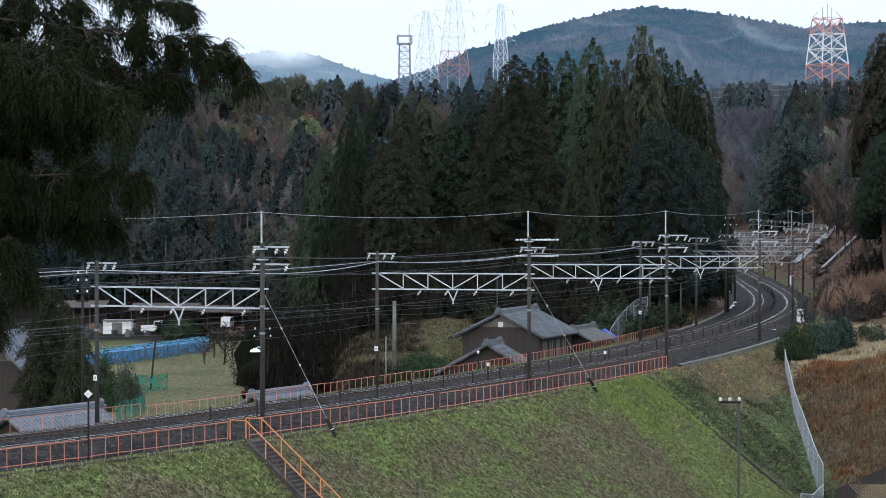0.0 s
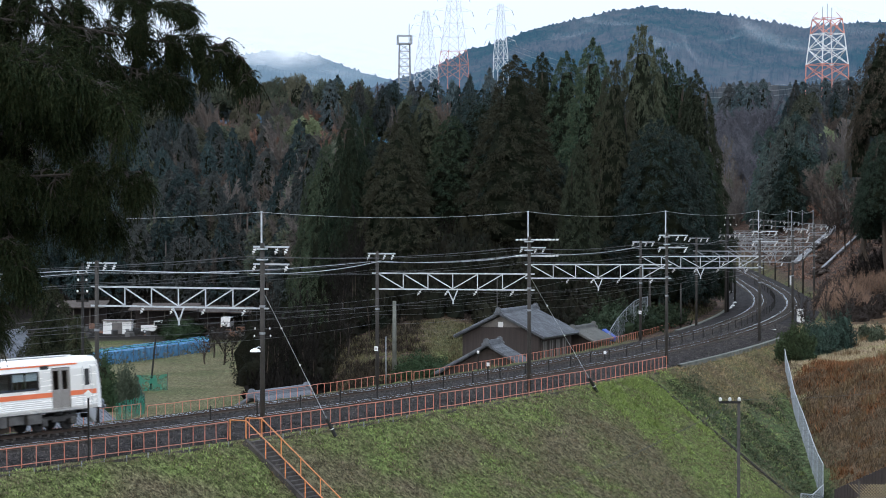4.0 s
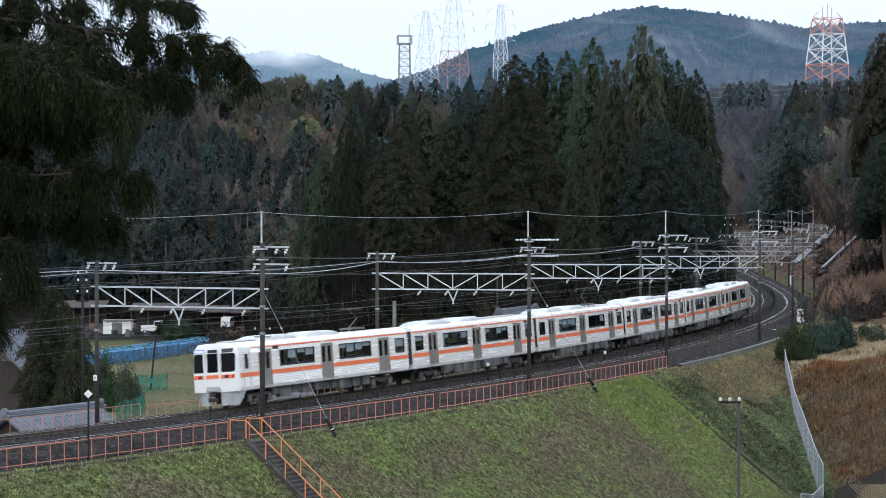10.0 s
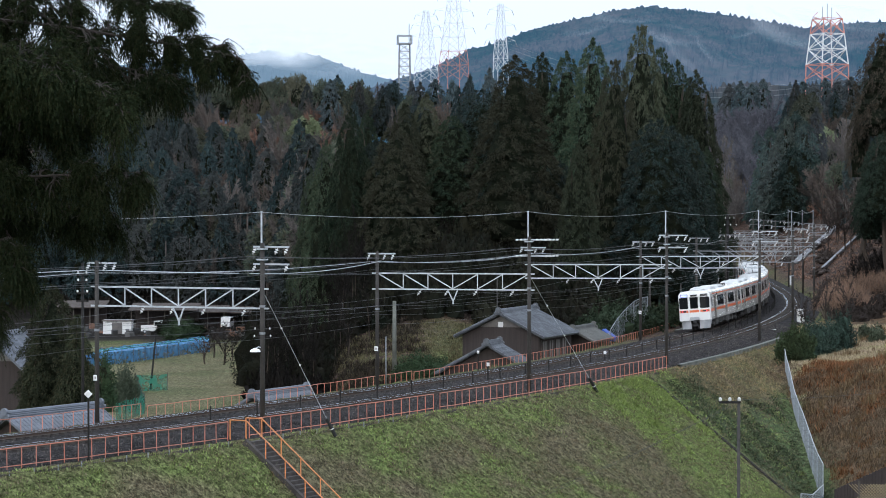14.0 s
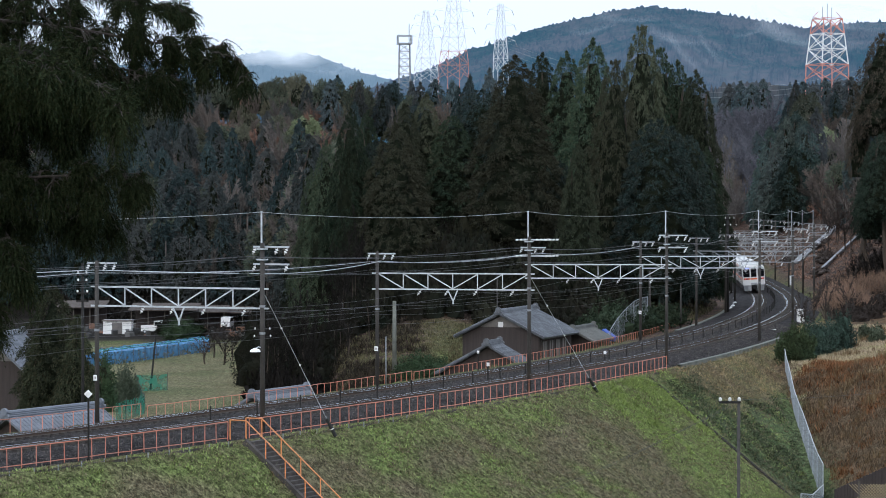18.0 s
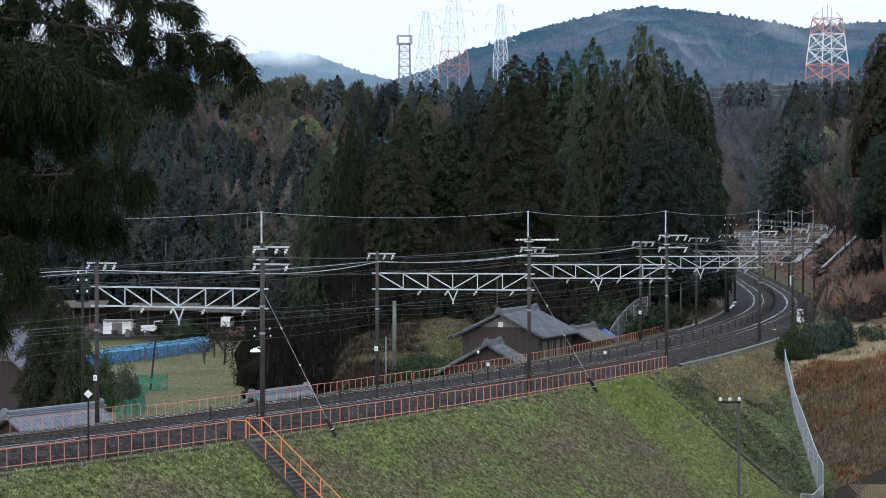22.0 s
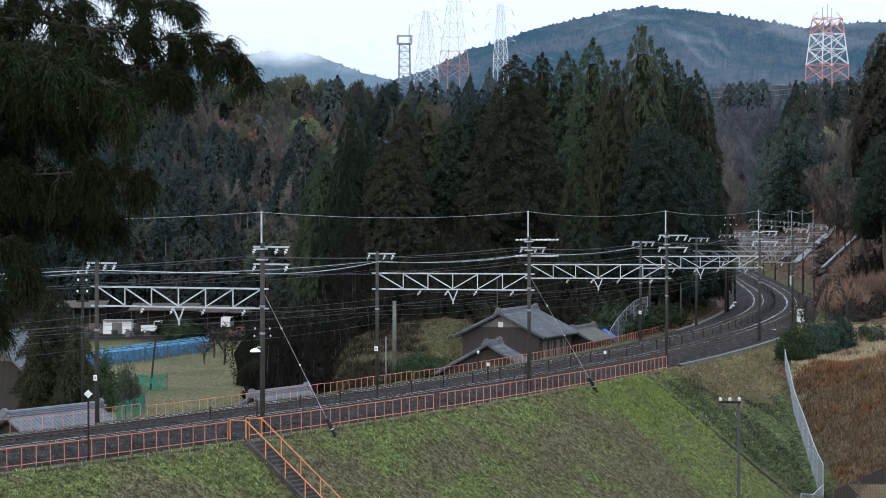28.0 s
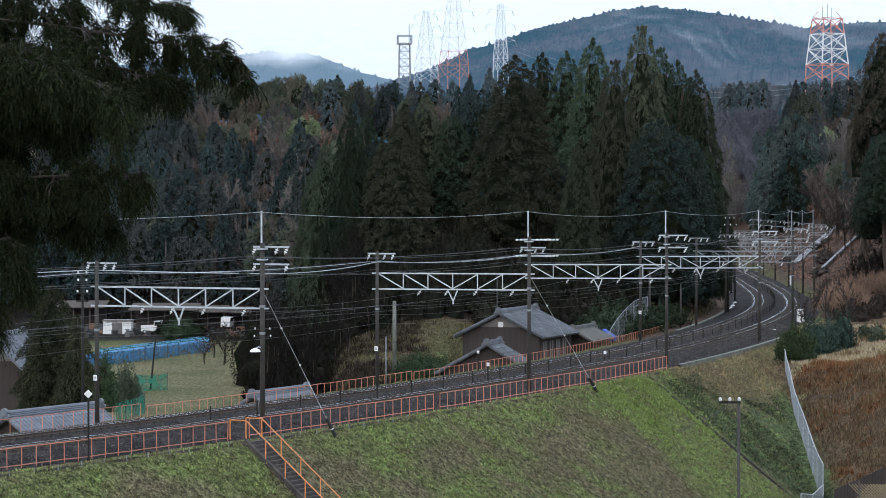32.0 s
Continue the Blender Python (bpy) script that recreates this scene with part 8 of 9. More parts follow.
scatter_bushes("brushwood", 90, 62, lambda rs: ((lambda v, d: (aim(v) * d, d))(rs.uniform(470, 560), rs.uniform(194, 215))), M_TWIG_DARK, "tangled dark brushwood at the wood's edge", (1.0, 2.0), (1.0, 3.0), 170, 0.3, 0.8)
scatter_bushes("hill_scrub", 60, 63, lambda rs: ((lambda s, q: tuple(on_line(s, q))[:2])(rs.uniform(135, 330), rs.uniform(12, 40))), M_TWIG, "grey-brown winter scrub on the steep bank", (1.0, 2.2), (0.8, 2.2), 300, 0.17, 0.9)
scatter_bushes("slope_scrub", 110, 66, lambda rs: ((lambda s, q: tuple(on_line(s, q))[:2])(rs.uniform(120, 210), rs.uniform(9.5, 16))), M_TWIG, "grey-brown leafless scrub above the curve", (0.7, 1.6), (0.7, 2.0), 200, 0.17, 0.9)
scatter_bushes("foot_scrub", 130, 67, lambda rs: ((lambda v, d: (aim(v) * d, d))(rs.uniform(100, 500), rs.uniform(352, 388))), M_TWIG_DARK, "dark leafless scrub at the foot of the hill", (1.2, 2.6), (1.2, 3.2), 110, 0.36, 0.7)
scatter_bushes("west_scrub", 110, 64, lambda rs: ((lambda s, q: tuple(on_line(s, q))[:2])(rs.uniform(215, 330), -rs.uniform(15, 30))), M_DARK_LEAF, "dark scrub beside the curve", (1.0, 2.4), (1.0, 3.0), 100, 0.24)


def bare_tree(x, y, h, R, seed, label, material=None, twigs=420, fat=1.0, trunk=0.03, name="bare_tree"):
    v, f = bare_arrays(seed, twigs, fat, trunk)
    v = v * np.array([R, R, h])
    root = thing(name, label, "tree", "leafless trees", m=Matrix.Translation((x, y, gz(x, y) - 0.05)))
    part("crown", npmesh("crown", v, f, material or M_TWIG), None, root)
    bm = bmesh.new()
    rs = np.random.RandomState(seed)
    tube(bm, [(0, 0, -0.2), (rs.uniform(-0.1, 0.1) * R, 0, h * 0.25), (rs.uniform(-0.1, 0.1) * R, rs.uniform(-0.1, 0.1) * R, h * 0.5)], [trunk * R * 1.1, trunk * R * 0.8, trunk * R * 0.4], 7)
    part("trunk", bm, M_BARK, root)
    return root


def coppice_arrays(seed, R, h, stems=110, twigs=2600):
    """Many thin stems fanning from one stool under a dome of fine rising twigs. Returns two meshes' arrays."""
    rs = np.random.RandomState(seed)
    a, rr = rs.uniform(0, 6.283, stems), np.sqrt(rs.uniform(0, 1, stems))
    lump = 1 + 0.12 * np.sin(a * 3 + seed)
    tip = np.stack([np.cos(a) * rr * R * lump, np.sin(a) * rr * R * lump, h * (1 - 0.62 * rr ** 2.2) * rs.uniform(0.78, 1.0, stems)], 1)
    foot = np.stack([np.cos(a) * rr * R * 0.35, np.sin(a) * rr * R * 0.35, -0.1 * np.ones(stems)], 1)
    mid = foot * 0.45 + tip * 0.55 + np.array([0, 0, 0.08 * h]) + rs.normal(0, 0.07, (stems, 3))

    def blades(p, q, w0, w1):
        side = np.cross(q - p, rs.normal(0, 1, p.shape))
        side /= np.linalg.norm(side, axis=1, keepdims=True)
        v = np.stack([p - side * w0, p + side * w0, q + side * w1, q - side * w1], 1).reshape(-1, 3)
        i = 4 * np.arange(len(p))[:, None]
        return v, np.concatenate([i + np.array([0, 1, 2]), i + np.array([0, 2, 3])])
    v0, f0 = blades(foot, mid, 0.030, 0.018)
    v1, f1 = blades(mid, tip, 0.018, 0.006)
    k, f = rs.randint(0, stems, twigs), rs.uniform(0.15, 1.0, twigs)[:, None]
    base = mid[k] * (1 - f) + tip[k] * f
    d = (tip[k] - mid[k])
    d = d / np.linalg.norm(d, axis=1, keepdims=True) * 0.8 + rs.normal(0, 0.42, (twigs, 3)) + np.array([0, 0, 0.45])
    d /= np.linalg.norm(d, axis=1, keepdims=True)
    v2, f2 = blades(base, base + d * rs.uniform(0.25, 0.75, (twigs, 1)), 0.010, 0.004)
    return (np.concatenate([v0, v1]), np.concatenate([f0, f1 + len(v0)])), (v2, f2)


M_TWIG_PALE = leaf_mat("pale_grey_brown_twigs", (0.145, 0.118, 0.100), (0.115, 0.094, 0.080), (0.19, 0.16, 0.14))
# small fruit trees by the plot, red-brown coppice on the bank, saplings at the wood's edge
for k, (v, w, h, R) in enumerate(((396, 648, 4.6, 2.6), (362, 646, 3.4, 2.2), (412, 640, 5.0, 2.4), (378, 634, 4.2, 2.2))):
    x, y = on_valley(v, w)
    bare_tree(x, y, h, R, 200 + k, "small leafless fruit tree beside the plot", twigs=300, fat=0.9)
for k, (v, d, h, R) in enumerate(((1499, 238, 4.5, 2.5), (1474, 234, 3.7, 1.9), (1524, 240, 4.1, 2.1), (1508, 233, 3.6, 2.0), (1550, 244, 3.2, 1.7), (1572, 240, 3.4, 1.9), (1486, 242, 4.0, 2.0))):
    x = aim(v) * d
    root = thing("coppice_bush", "dense domed red-brown leafless coppice bush on the bank", "bush", "coppice on the bank", m=Matrix.Translation((x, d, gz(x, d) - 0.05)))
    stems, twigs = coppice_arrays(520 + k, R, h)
    part("stool", npmesh("stool", *stems, M_TWIG_PALE), None, root, "grey-brown fanning stems")
    part("crown", npmesh("crown", *twigs, M_TWIG_RED), None, root, "fine red-brown twig tips")
for k, (v, d, h, R) in enumerate(((1425, 214, 4.5, 1.6), (1440, 220, 5.5, 1.8), (1418, 226, 5.0, 1.5), (1500, 228, 5.5, 1.8), (1462, 222, 4.8, 1.4))):
    x = aim(v) * d
    bare_tree(x, d, h, R, 240 + k, "thin leafless sapling beside the line", M_TWIG, 260, 0.8, 0.02)
for k in range(26):
    rs = np.random.RandomState(900 + k)
    v, d = rs.uniform(470, 660), rs.uniform(204, 232)
    bare_tree(aim(v) * d, d, rs.uniform(6, 12), rs.uniform(1.6, 3.0), 260 + k, "tall thin leafless tree at the wood's edge", M_TWIG_DARK, 320, 0.5, 0.025)
for k in range(22):
    rs = np.random.RandomState(950 + k)
    s, q = rs.uniform(175, 330), rs.uniform(16, 42)
    p = on_line(s, q)
    bare_tree(p.x, p.y, rs.uniform(7, 13), rs.uniform(2.4, 4.0), 300 + k, "tall leafless tree on the steep bank", M_TWIG, 380, 0.9, 0.03)
# dark trees at the east edge, their crowns high above the brown slope
EAST_GIANT = [(crown_mesh(*cedar_crown(171 + k, 26.0, 5.0, 3000 if k == 0 else 2000, 13, br, pw, 0.8, 0.36, 0.06 if k == 0 else 0.16), m_), CEDARS[0][1], 26.0, 5.0)
              for k, (br, pw, m_) in enumerate(((0.44, 0.42, M_EAST_GREEN), (0.58, 0.5, M_EAST_BROWN)))]
for v, top, d, kd, half, label in ((1572, 234, 262, 0, 62, "broad rounded dark green evergreen above the bank"), (1540, 296, 268, 0, 30, "lower dark green evergreen beside the broad one"),
                                   (1562, 60, 300, 1, 58, "tall brownish cedar with a high ragged crown"), (1522, 176, 306, 1, 26, "slender brownish cedar with a high crown")):
    x, top_z = aim(v) * d, level(top, d)
    planted("evergreen_tree" if kd == 0 else "cedar_tree", x, d, gz(x, d), top_z - gz(x, d) + 0.2, half / 4179.0 * d, EAST_GIANT[kd], "trees at the east edge", label)
# dim leafless undergrowth below them
for k in range(16):
    rs = np.random.RandomState(980 + k)
    v, d = 1506 + 5 * k + rs.uniform(-4, 4), rs.uniform(262, 292)
    bare_tree(aim(v) * d, d, rs.uniform(3.0, 6.0), rs.uniform(1.6, 2.6), 420 + k, "dim tangled leafless undergrowth below the evergreens", M_TWIG_DARK if k % 2 else M_TWIG, 420, 0.9, 0.02)


def tuft_field(name, n, seed, s_rng, q_rng, h_rng, material, label, keep=None, blades=5, spread=0.16, xy=None, wide=0.13, lean=1.0):
    """Grass tufts, each a few bent blades."""
    rs = np.random.RandomState(seed)
    if xy is None:
        s = rs.uniform(*s_rng, n)
        q = rs.uniform(*q_rng, n)
        h = np.interp(s, LINE_S, LINE_H)
        X, Y = np.interp(s, LINE_S, LINE_X) + q * np.cos(h), np.interp(s, LINE_S, LINE_Y) - q * np.sin(h)
    else:
        X, Y = xy(rs, n)
    if keep is not None:
        k = keep(X, Y, rs)
        X, Y = X[k], Y[k]
    n = len(X)
    Z = ground_z(X, Y)
    hh = rs.uniform(*h_rng, n) * np.clip(1 + 0.5 * noisy(X, Y, 0.5, seed) + 0.45 * noisy(X, Y, 1.4, seed + 1), 0.25, 2.2)
    V, F, nv = [], [], 0
    for b in range(blades):
        a = rs.uniform(0, 6.283, n)
        bx_, by_ = X + rs.normal(0, spread, n), Y + rs.normal(0, spread, n)
        L = hh * rs.uniform(0.6, 1.2, n)
        out_ = lean * rs.uniform(0.2, 0.9, n)
        tipx, tipy = bx_ + np.cos(a) * L * out_, by_ + np.sin(a) * L * out_
        wx, wy = -np.sin(a) * L * wide, np.cos(a) * L * wide
        V.append(np.stack([np.stack([bx_ - wx, by_ - wy, Z - 0.03], 1), np.stack([bx_ + wx, by_ + wy, Z - 0.03], 1), np.stack([tipx, tipy, Z + L / (0.5 + 0.5 * lean)], 1)], 1).reshape(-1, 3))
        F.append(nv + np.arange(3 * n).reshape(-1, 3))
        nv += 3 * n
    return thing(name, label, "grass", kind="stuff", data=npmesh(name, np.concatenate(V), np.concatenate(F), material))


def grass_mat(name, c1, c2, c3):
    return leaf_mat(name, c1, c2, c3, scale=0.22, island=0.6, rough=0.9, spread=(0.36, 1.85))


M_GRASS = grass_mat("embankment_grass", (0.178, 0.173, 0.087), (0.200, 0.155, 0.110), (0.270, 0.213, 0.153))
M_GRASS_LUSH = grass_mat("lush_grass", (0.185, 0.245, 0.071), (0.139, 0.175, 0.063), (0.262, 0.288, 0.121))
M_GRASS_DRY = grass_mat("dry_grass", (0.220, 0.170, 0.090), (0.170, 0.118, 0.065), (0.280, 0.206, 0.120))
M_GRASS_RED = grass_mat("red_dry_grass", (0.46, 0.205, 0.095), (0.34, 0.17, 0.085), (0.46, 0.31, 0.18))
M_GRASS_TAN = grass_mat("tan_dead_grass", (0.34, 0.24, 0.135), (0.26, 0.175, 0.10), (0.42, 0.31, 0.18))
M_GRASS_DARK = grass_mat("dark_ivy", (0.105, 0.138, 0.074), (0.066, 0.086, 0.052), (0.17, 0.21, 0.12))
M_GRASS_BRIGHT = grass_mat("bright_yellow_green_grass", (0.225, 0.300, 0.082), (0.180, 0.240, 0.072), (0.30, 0.36, 0.13))
tuft_field("grass_tufts", 46000, 71, (-22, 100), (7.6, 21), (0.05, 0.12), M_GRASS, "tufts of rough green and brown grass on the embankment",
           keep=lambda X, Y, rs: (X < 27.5) & (slope_mood(X, Y) + rs.normal(0, 0.5, len(X)) > -0.8) & (beyond_drain(X, Y) < rs.uniform(0.1, 0.9, len(X))), blades=6, wide=0.16, lean=1.7)
tuft_field("lush_tufts", 42000, 72, (-22, 100), (7.5, 20), (0.05, 0.12), M_GRASS_LUSH, "fresh green grass patches on the embankment",
           keep=lambda X, Y, rs: (X < 27.5) & (slope_mood(X, Y) + rs.normal(0, 0.35, len(X)) > 0.4) & (beyond_drain(X, Y) < 0.5), blades=6, wide=0.17, lean=1.7)
tuft_field("dry_tufts", 32000, 73, (-22, 105), (7.8, 21), (0.05, 0.12), M_GRASS_DRY, "dry brown weeds on the embankment",
           keep=lambda X, Y, rs: (X < 27.5) & (slope_mood(X, Y) + rs.normal(0, 0.5, len(X)) < -0.25), wide=0.16, lean=1.8)
tuft_field("ivy_patch", 26000, 74, (57, 86), (8.6, 21), (0.05, 0.12), M_GRASS_DARK, "dark low creepers beyond the drain",
           keep=lambda X, Y, rs: (X < 27.5) & (noisy(X, Y, 4.0, 18) > -0.6) & (beyond_drain(X, Y) < rs.uniform(0.2, 0.8, len(X))), wide=0.34, lean=2.0)
tuft_field("bright_strip", 12000, 87, (44, 55.6), (7.9, 15), (0.05, 0.13), M_GRASS_BRIGHT, "bright yellow-green fresh grass beside the drain",
           keep=lambda X, Y, rs: noisy(X, Y, 1.6, 33) + 0.6 * noisy(X, Y, 4.0, 34) + rs.normal(0, 0.25, len(X)) > np.interp(line_coords(X, Y)[1], (8, 11, 15), (-0.6, 0.0, 0.7)), blades=6, wide=0.18, lean=1.8)
tuft_field("olive_shoulder_grass", 14000, 88, (61, 108), (8.0, 13.5), (0.04, 0.10), M_GRASS, "olive grass among the dry grass on the shoulder",
           keep=lambda X, Y, rs: (X < 28.2) & (beyond_drain(X, Y) > 0.3), blades=6, wide=0.14, lean=1.6)
tuft_field("dry_shoulder_grass", 4200, 85, (61, 108), (8.0, 13.5), (0.04, 0.12), M_GRASS_DRY, "tan and brown dry grass on the shoulder beyond the creepers",
           keep=lambda X, Y, rs: (X < 28.2) & (beyond_drain(X, Y) * (0.75 + 0.5 * noisy(X, Y, 1.5, 29)) > rs.uniform(0.3, 0.9, len(X))), blades=6, wide=0.12, lean=1.5)
M_WEED_DARK = grass_mat("dark_dead_weeds", (0.095, 0.068, 0.046), (0.070, 0.055, 0.038), (0.14, 0.10, 0.065))
east = lambda rs, n: (lambda Y, U: (U * Y, Y))(rs.uniform(150, 222, n), rs.uniform(aim(1400), aim(1590), n))
rusty = lambda X, Y: noisy(X, Y, 4.5, 19)
tuft_field("red_tufts", 19000, 75, None, None, (0.12, 0.36), M_GRASS_RED, "rust-red dry grass on the bank", xy=east, wide=0.1, blades=7,
           keep=lambda X, Y, rs: (X > 27.9 + 0.5 * noisy(X, Y, 3, 4)) & (rusty(X, Y) + 0.5 * noisy(X, Y, 1.7, 35) + rs.normal(0, 0.12, len(X)) > np.interp(Y, (164, 173, 179, 190, 197), (0.6, 0.35, -0.25, -0.15, 0.7))))
tuft_field("bank_tufts", 21000, 76, None, None, (0.08, 0.24), M_GRASS, "olive and yellowish grass on the bank", xy=east, wide=0.1, blades=7,
           keep=lambda X, Y, rs: (X > 27.6) & (rusty(X, Y) < np.interp(Y, (181, 190, 197), (-0.2, 0.1, 0.9))) & (Y > 184 + 4 * noisy(X, Y, 6, 3)))
tuft_field("dead_weeds", 20000, 81, None, None, (0.1, 0.34), M_WEED_DARK, "dark brown dead weeds on the lower bank", xy=east, wide=0.1, blades=7,
           keep=lambda X, Y, rs: (X > 27.6) & (rusty(X, Y) < 0.45) & (Y < 190 + 4 * noisy(X, Y, 6, 3)))
tuft_field("tan_clumps", 9000, 86, None, None, (0.2, 0.55), M_GRASS_TAN, "tall tan dead grass clumps on the lower bank", xy=east, wide=0.06, blades=8, lean=0.8,
           keep=lambda X, Y, rs: (X > 28.0) & (noisy(X, Y, 1.6, 30) + 0.5 * noisy(X, Y, 5.0, 31) + rs.normal(0, 0.1, len(X)) > np.interp(Y, (165, 174, 186, 192), (0.45, 0.22, 0.25, 0.6))))
tuft_field("shoulder_grass", 2500, 77, (60, 125), (7.7, 11.5), (0.06, 0.16), M_GRASS_DRY, "tawny grass along the ballast shoulder",
           keep=lambda X, Y, rs: noisy(X, Y, 3.0, 5) > -0.2)
tuft_field("shoulder_green", 9000, 82, (60, 125), (7.7, 12.5), (0.05, 0.14), M_GRASS, "green grass along the ballast shoulder",
           keep=lambda X, Y, rs: noisy(X, Y, 3.0, 5) < 0.1)
tuft_field("field_grass", 18000, 78, None, None, (0.03, 0.08), grass_mat("field_grass", (0.125, 0.108, 0.064), (0.095, 0.092, 0.05), (0.15, 0.125, 0.08)), "short tawny grass of the fallow field",
           xy=lambda rs, n: (lambda Y, U: (U * Y, Y))(rs.uniform(190, 300, n), rs.uniform(aim(150), aim(470), n)))
tuft_field("knoll_grass", 14000, 79, None, None, (0.08, 0.24), grass_mat("knoll_grass", (0.070, 0.070, 0.034), (0.058, 0.048, 0.030), (0.090, 0.082, 0.046)), "brown and olive grass on the bank below the wood",
           xy=lambda rs, n: (lambda Y, U: (U * Y, Y))(rs.uniform(176, 215, n), rs.uniform(aim(600), aim(880), n)))
M_BRUSH = grass_mat("dead_brush", (0.048, 0.038, 0.030), (0.034, 0.030, 0.022), (0.075, 0.058, 0.042))
tuft_field("dead_brush", 6000, 83, None, None, (0.2, 0.6), M_BRUSH, "tangled dark dead brush on the bank below the wood", wide=0.07, blades=8,
           xy=lambda rs, n: (lambda Y, U: (U * Y, Y))(rs.uniform(180, 232, n), rs.triangular(-0.064, -0.044, -0.004, n)), keep=lambda X, Y, rs: noisy(X, Y, 3.5, 21) > -0.3)
tuft_field("hill_bracken", 9000, 84, (128, 330), (9, 40), (0.15, 0.5), grass_mat("dead_bracken", (0.120, 0.070, 0.048), (0.080, 0.052, 0.040), (0.17, 0.105, 0.075)), "red-brown dead bracken on the steep hillside", wide=0.16, lean=1.6,
           keep=lambda X, Y, rs: noisy(X, Y, 3.0, 25) > -0.35)
tuft_field("west_bank_grass", 9000, 80, (88, 185), (-20, -5.2), (0.12, 0.36), grass_mat("west_bank_grass", (0.040, 0.044, 0.022), (0.044, 0.034, 0.022), (0.060, 0.052, 0.032)), "short olive grass on the bank inside the curve")

# ---- the cedar by the viewer: trunk out of sight, boughs hanging into view ----
M_NEAR_LEAF = leaf_mat("near_cedar_needles", (0.012, 0.019, 0.009), (0.016, 0.022, 0.010), (0.030, 0.031, 0.014), scale=3.0, rough=0.75, island=0.5)
M_NEAR_TWIG = mat("near_cedar_twig", (0.035, 0.026, 0.020), (0.022, 0.017, 0.014), rough=0.85, scale=8, fine=60)
ND = 9.5


def near_point(v, w, dy=0.0):
    return Vector((aim(v) * (ND + dy), ND + dy, level(w, ND + dy)))


tree_x, tree_y = -3.4, 9.3
near_tree = thing("near_cedar", "dark cedar whose wet drooping boughs hang into view", "tree", m=Matrix.Translation((tree_x, tree_y, gz(tree_x, tree_y) - 0.1)))
NEAR_O = Vector((tree_x, tree_y, gz(tree_x, tree_y) - 0.1))
bm = bmesh.new()
tube(bm, [(0, 0, -0.3), (0.05, 0, 3.0), (0.0, 0.05, 7.0)], [0.34, 0.27, 0.17], 12)
part("trunk", bm, M_BARK, near_tree, "", True)


def spray_arrays(rs, starts, dirs, lens, needle=0.013, per=13, width=0.0020):
    """Hanging strands, each closely set with short needles."""
    n = len(starts)
    V, F, nv = [], [], 0
    dirs = dirs / np.linalg.norm(dirs, axis=1, keepdims=True)
    for k in range(per):
        f = (k + rs.uniform(0, 1, n)) / per
        c = starts + dirs * (lens * f)[:, None] + np.array([0, 0, -1.0]) * (lens * f * f * 0.5)[:, None]
        d = dirs * 0.8 + np.array([0, 0, -0.5]) * f[:, None] + rs.normal(0, 0.42, (n, 3))
        d /= np.linalg.norm(d, axis=1, keepdims=True)
        w = np.cross(d, rs.normal(0, 1, (n, 3)))
        w /= np.linalg.norm(w, axis=1, keepdims=True) + 1e-6
        L = needle * rs.uniform(0.7, 1.5, (n, 1)) * (1.2 - 0.5 * f)[:, None]
        V.append(np.stack([c - d * L * 0.4 - w * width, c - d * L * 0.4 + w * width, c + d * L], 1).reshape(-1, 3))
        F.append(nv + np.arange(3 * n).reshape(-1, 3))
        nv += 3 * n
    return np.concatenate(V), np.concatenate(F)


BOUGHS = []


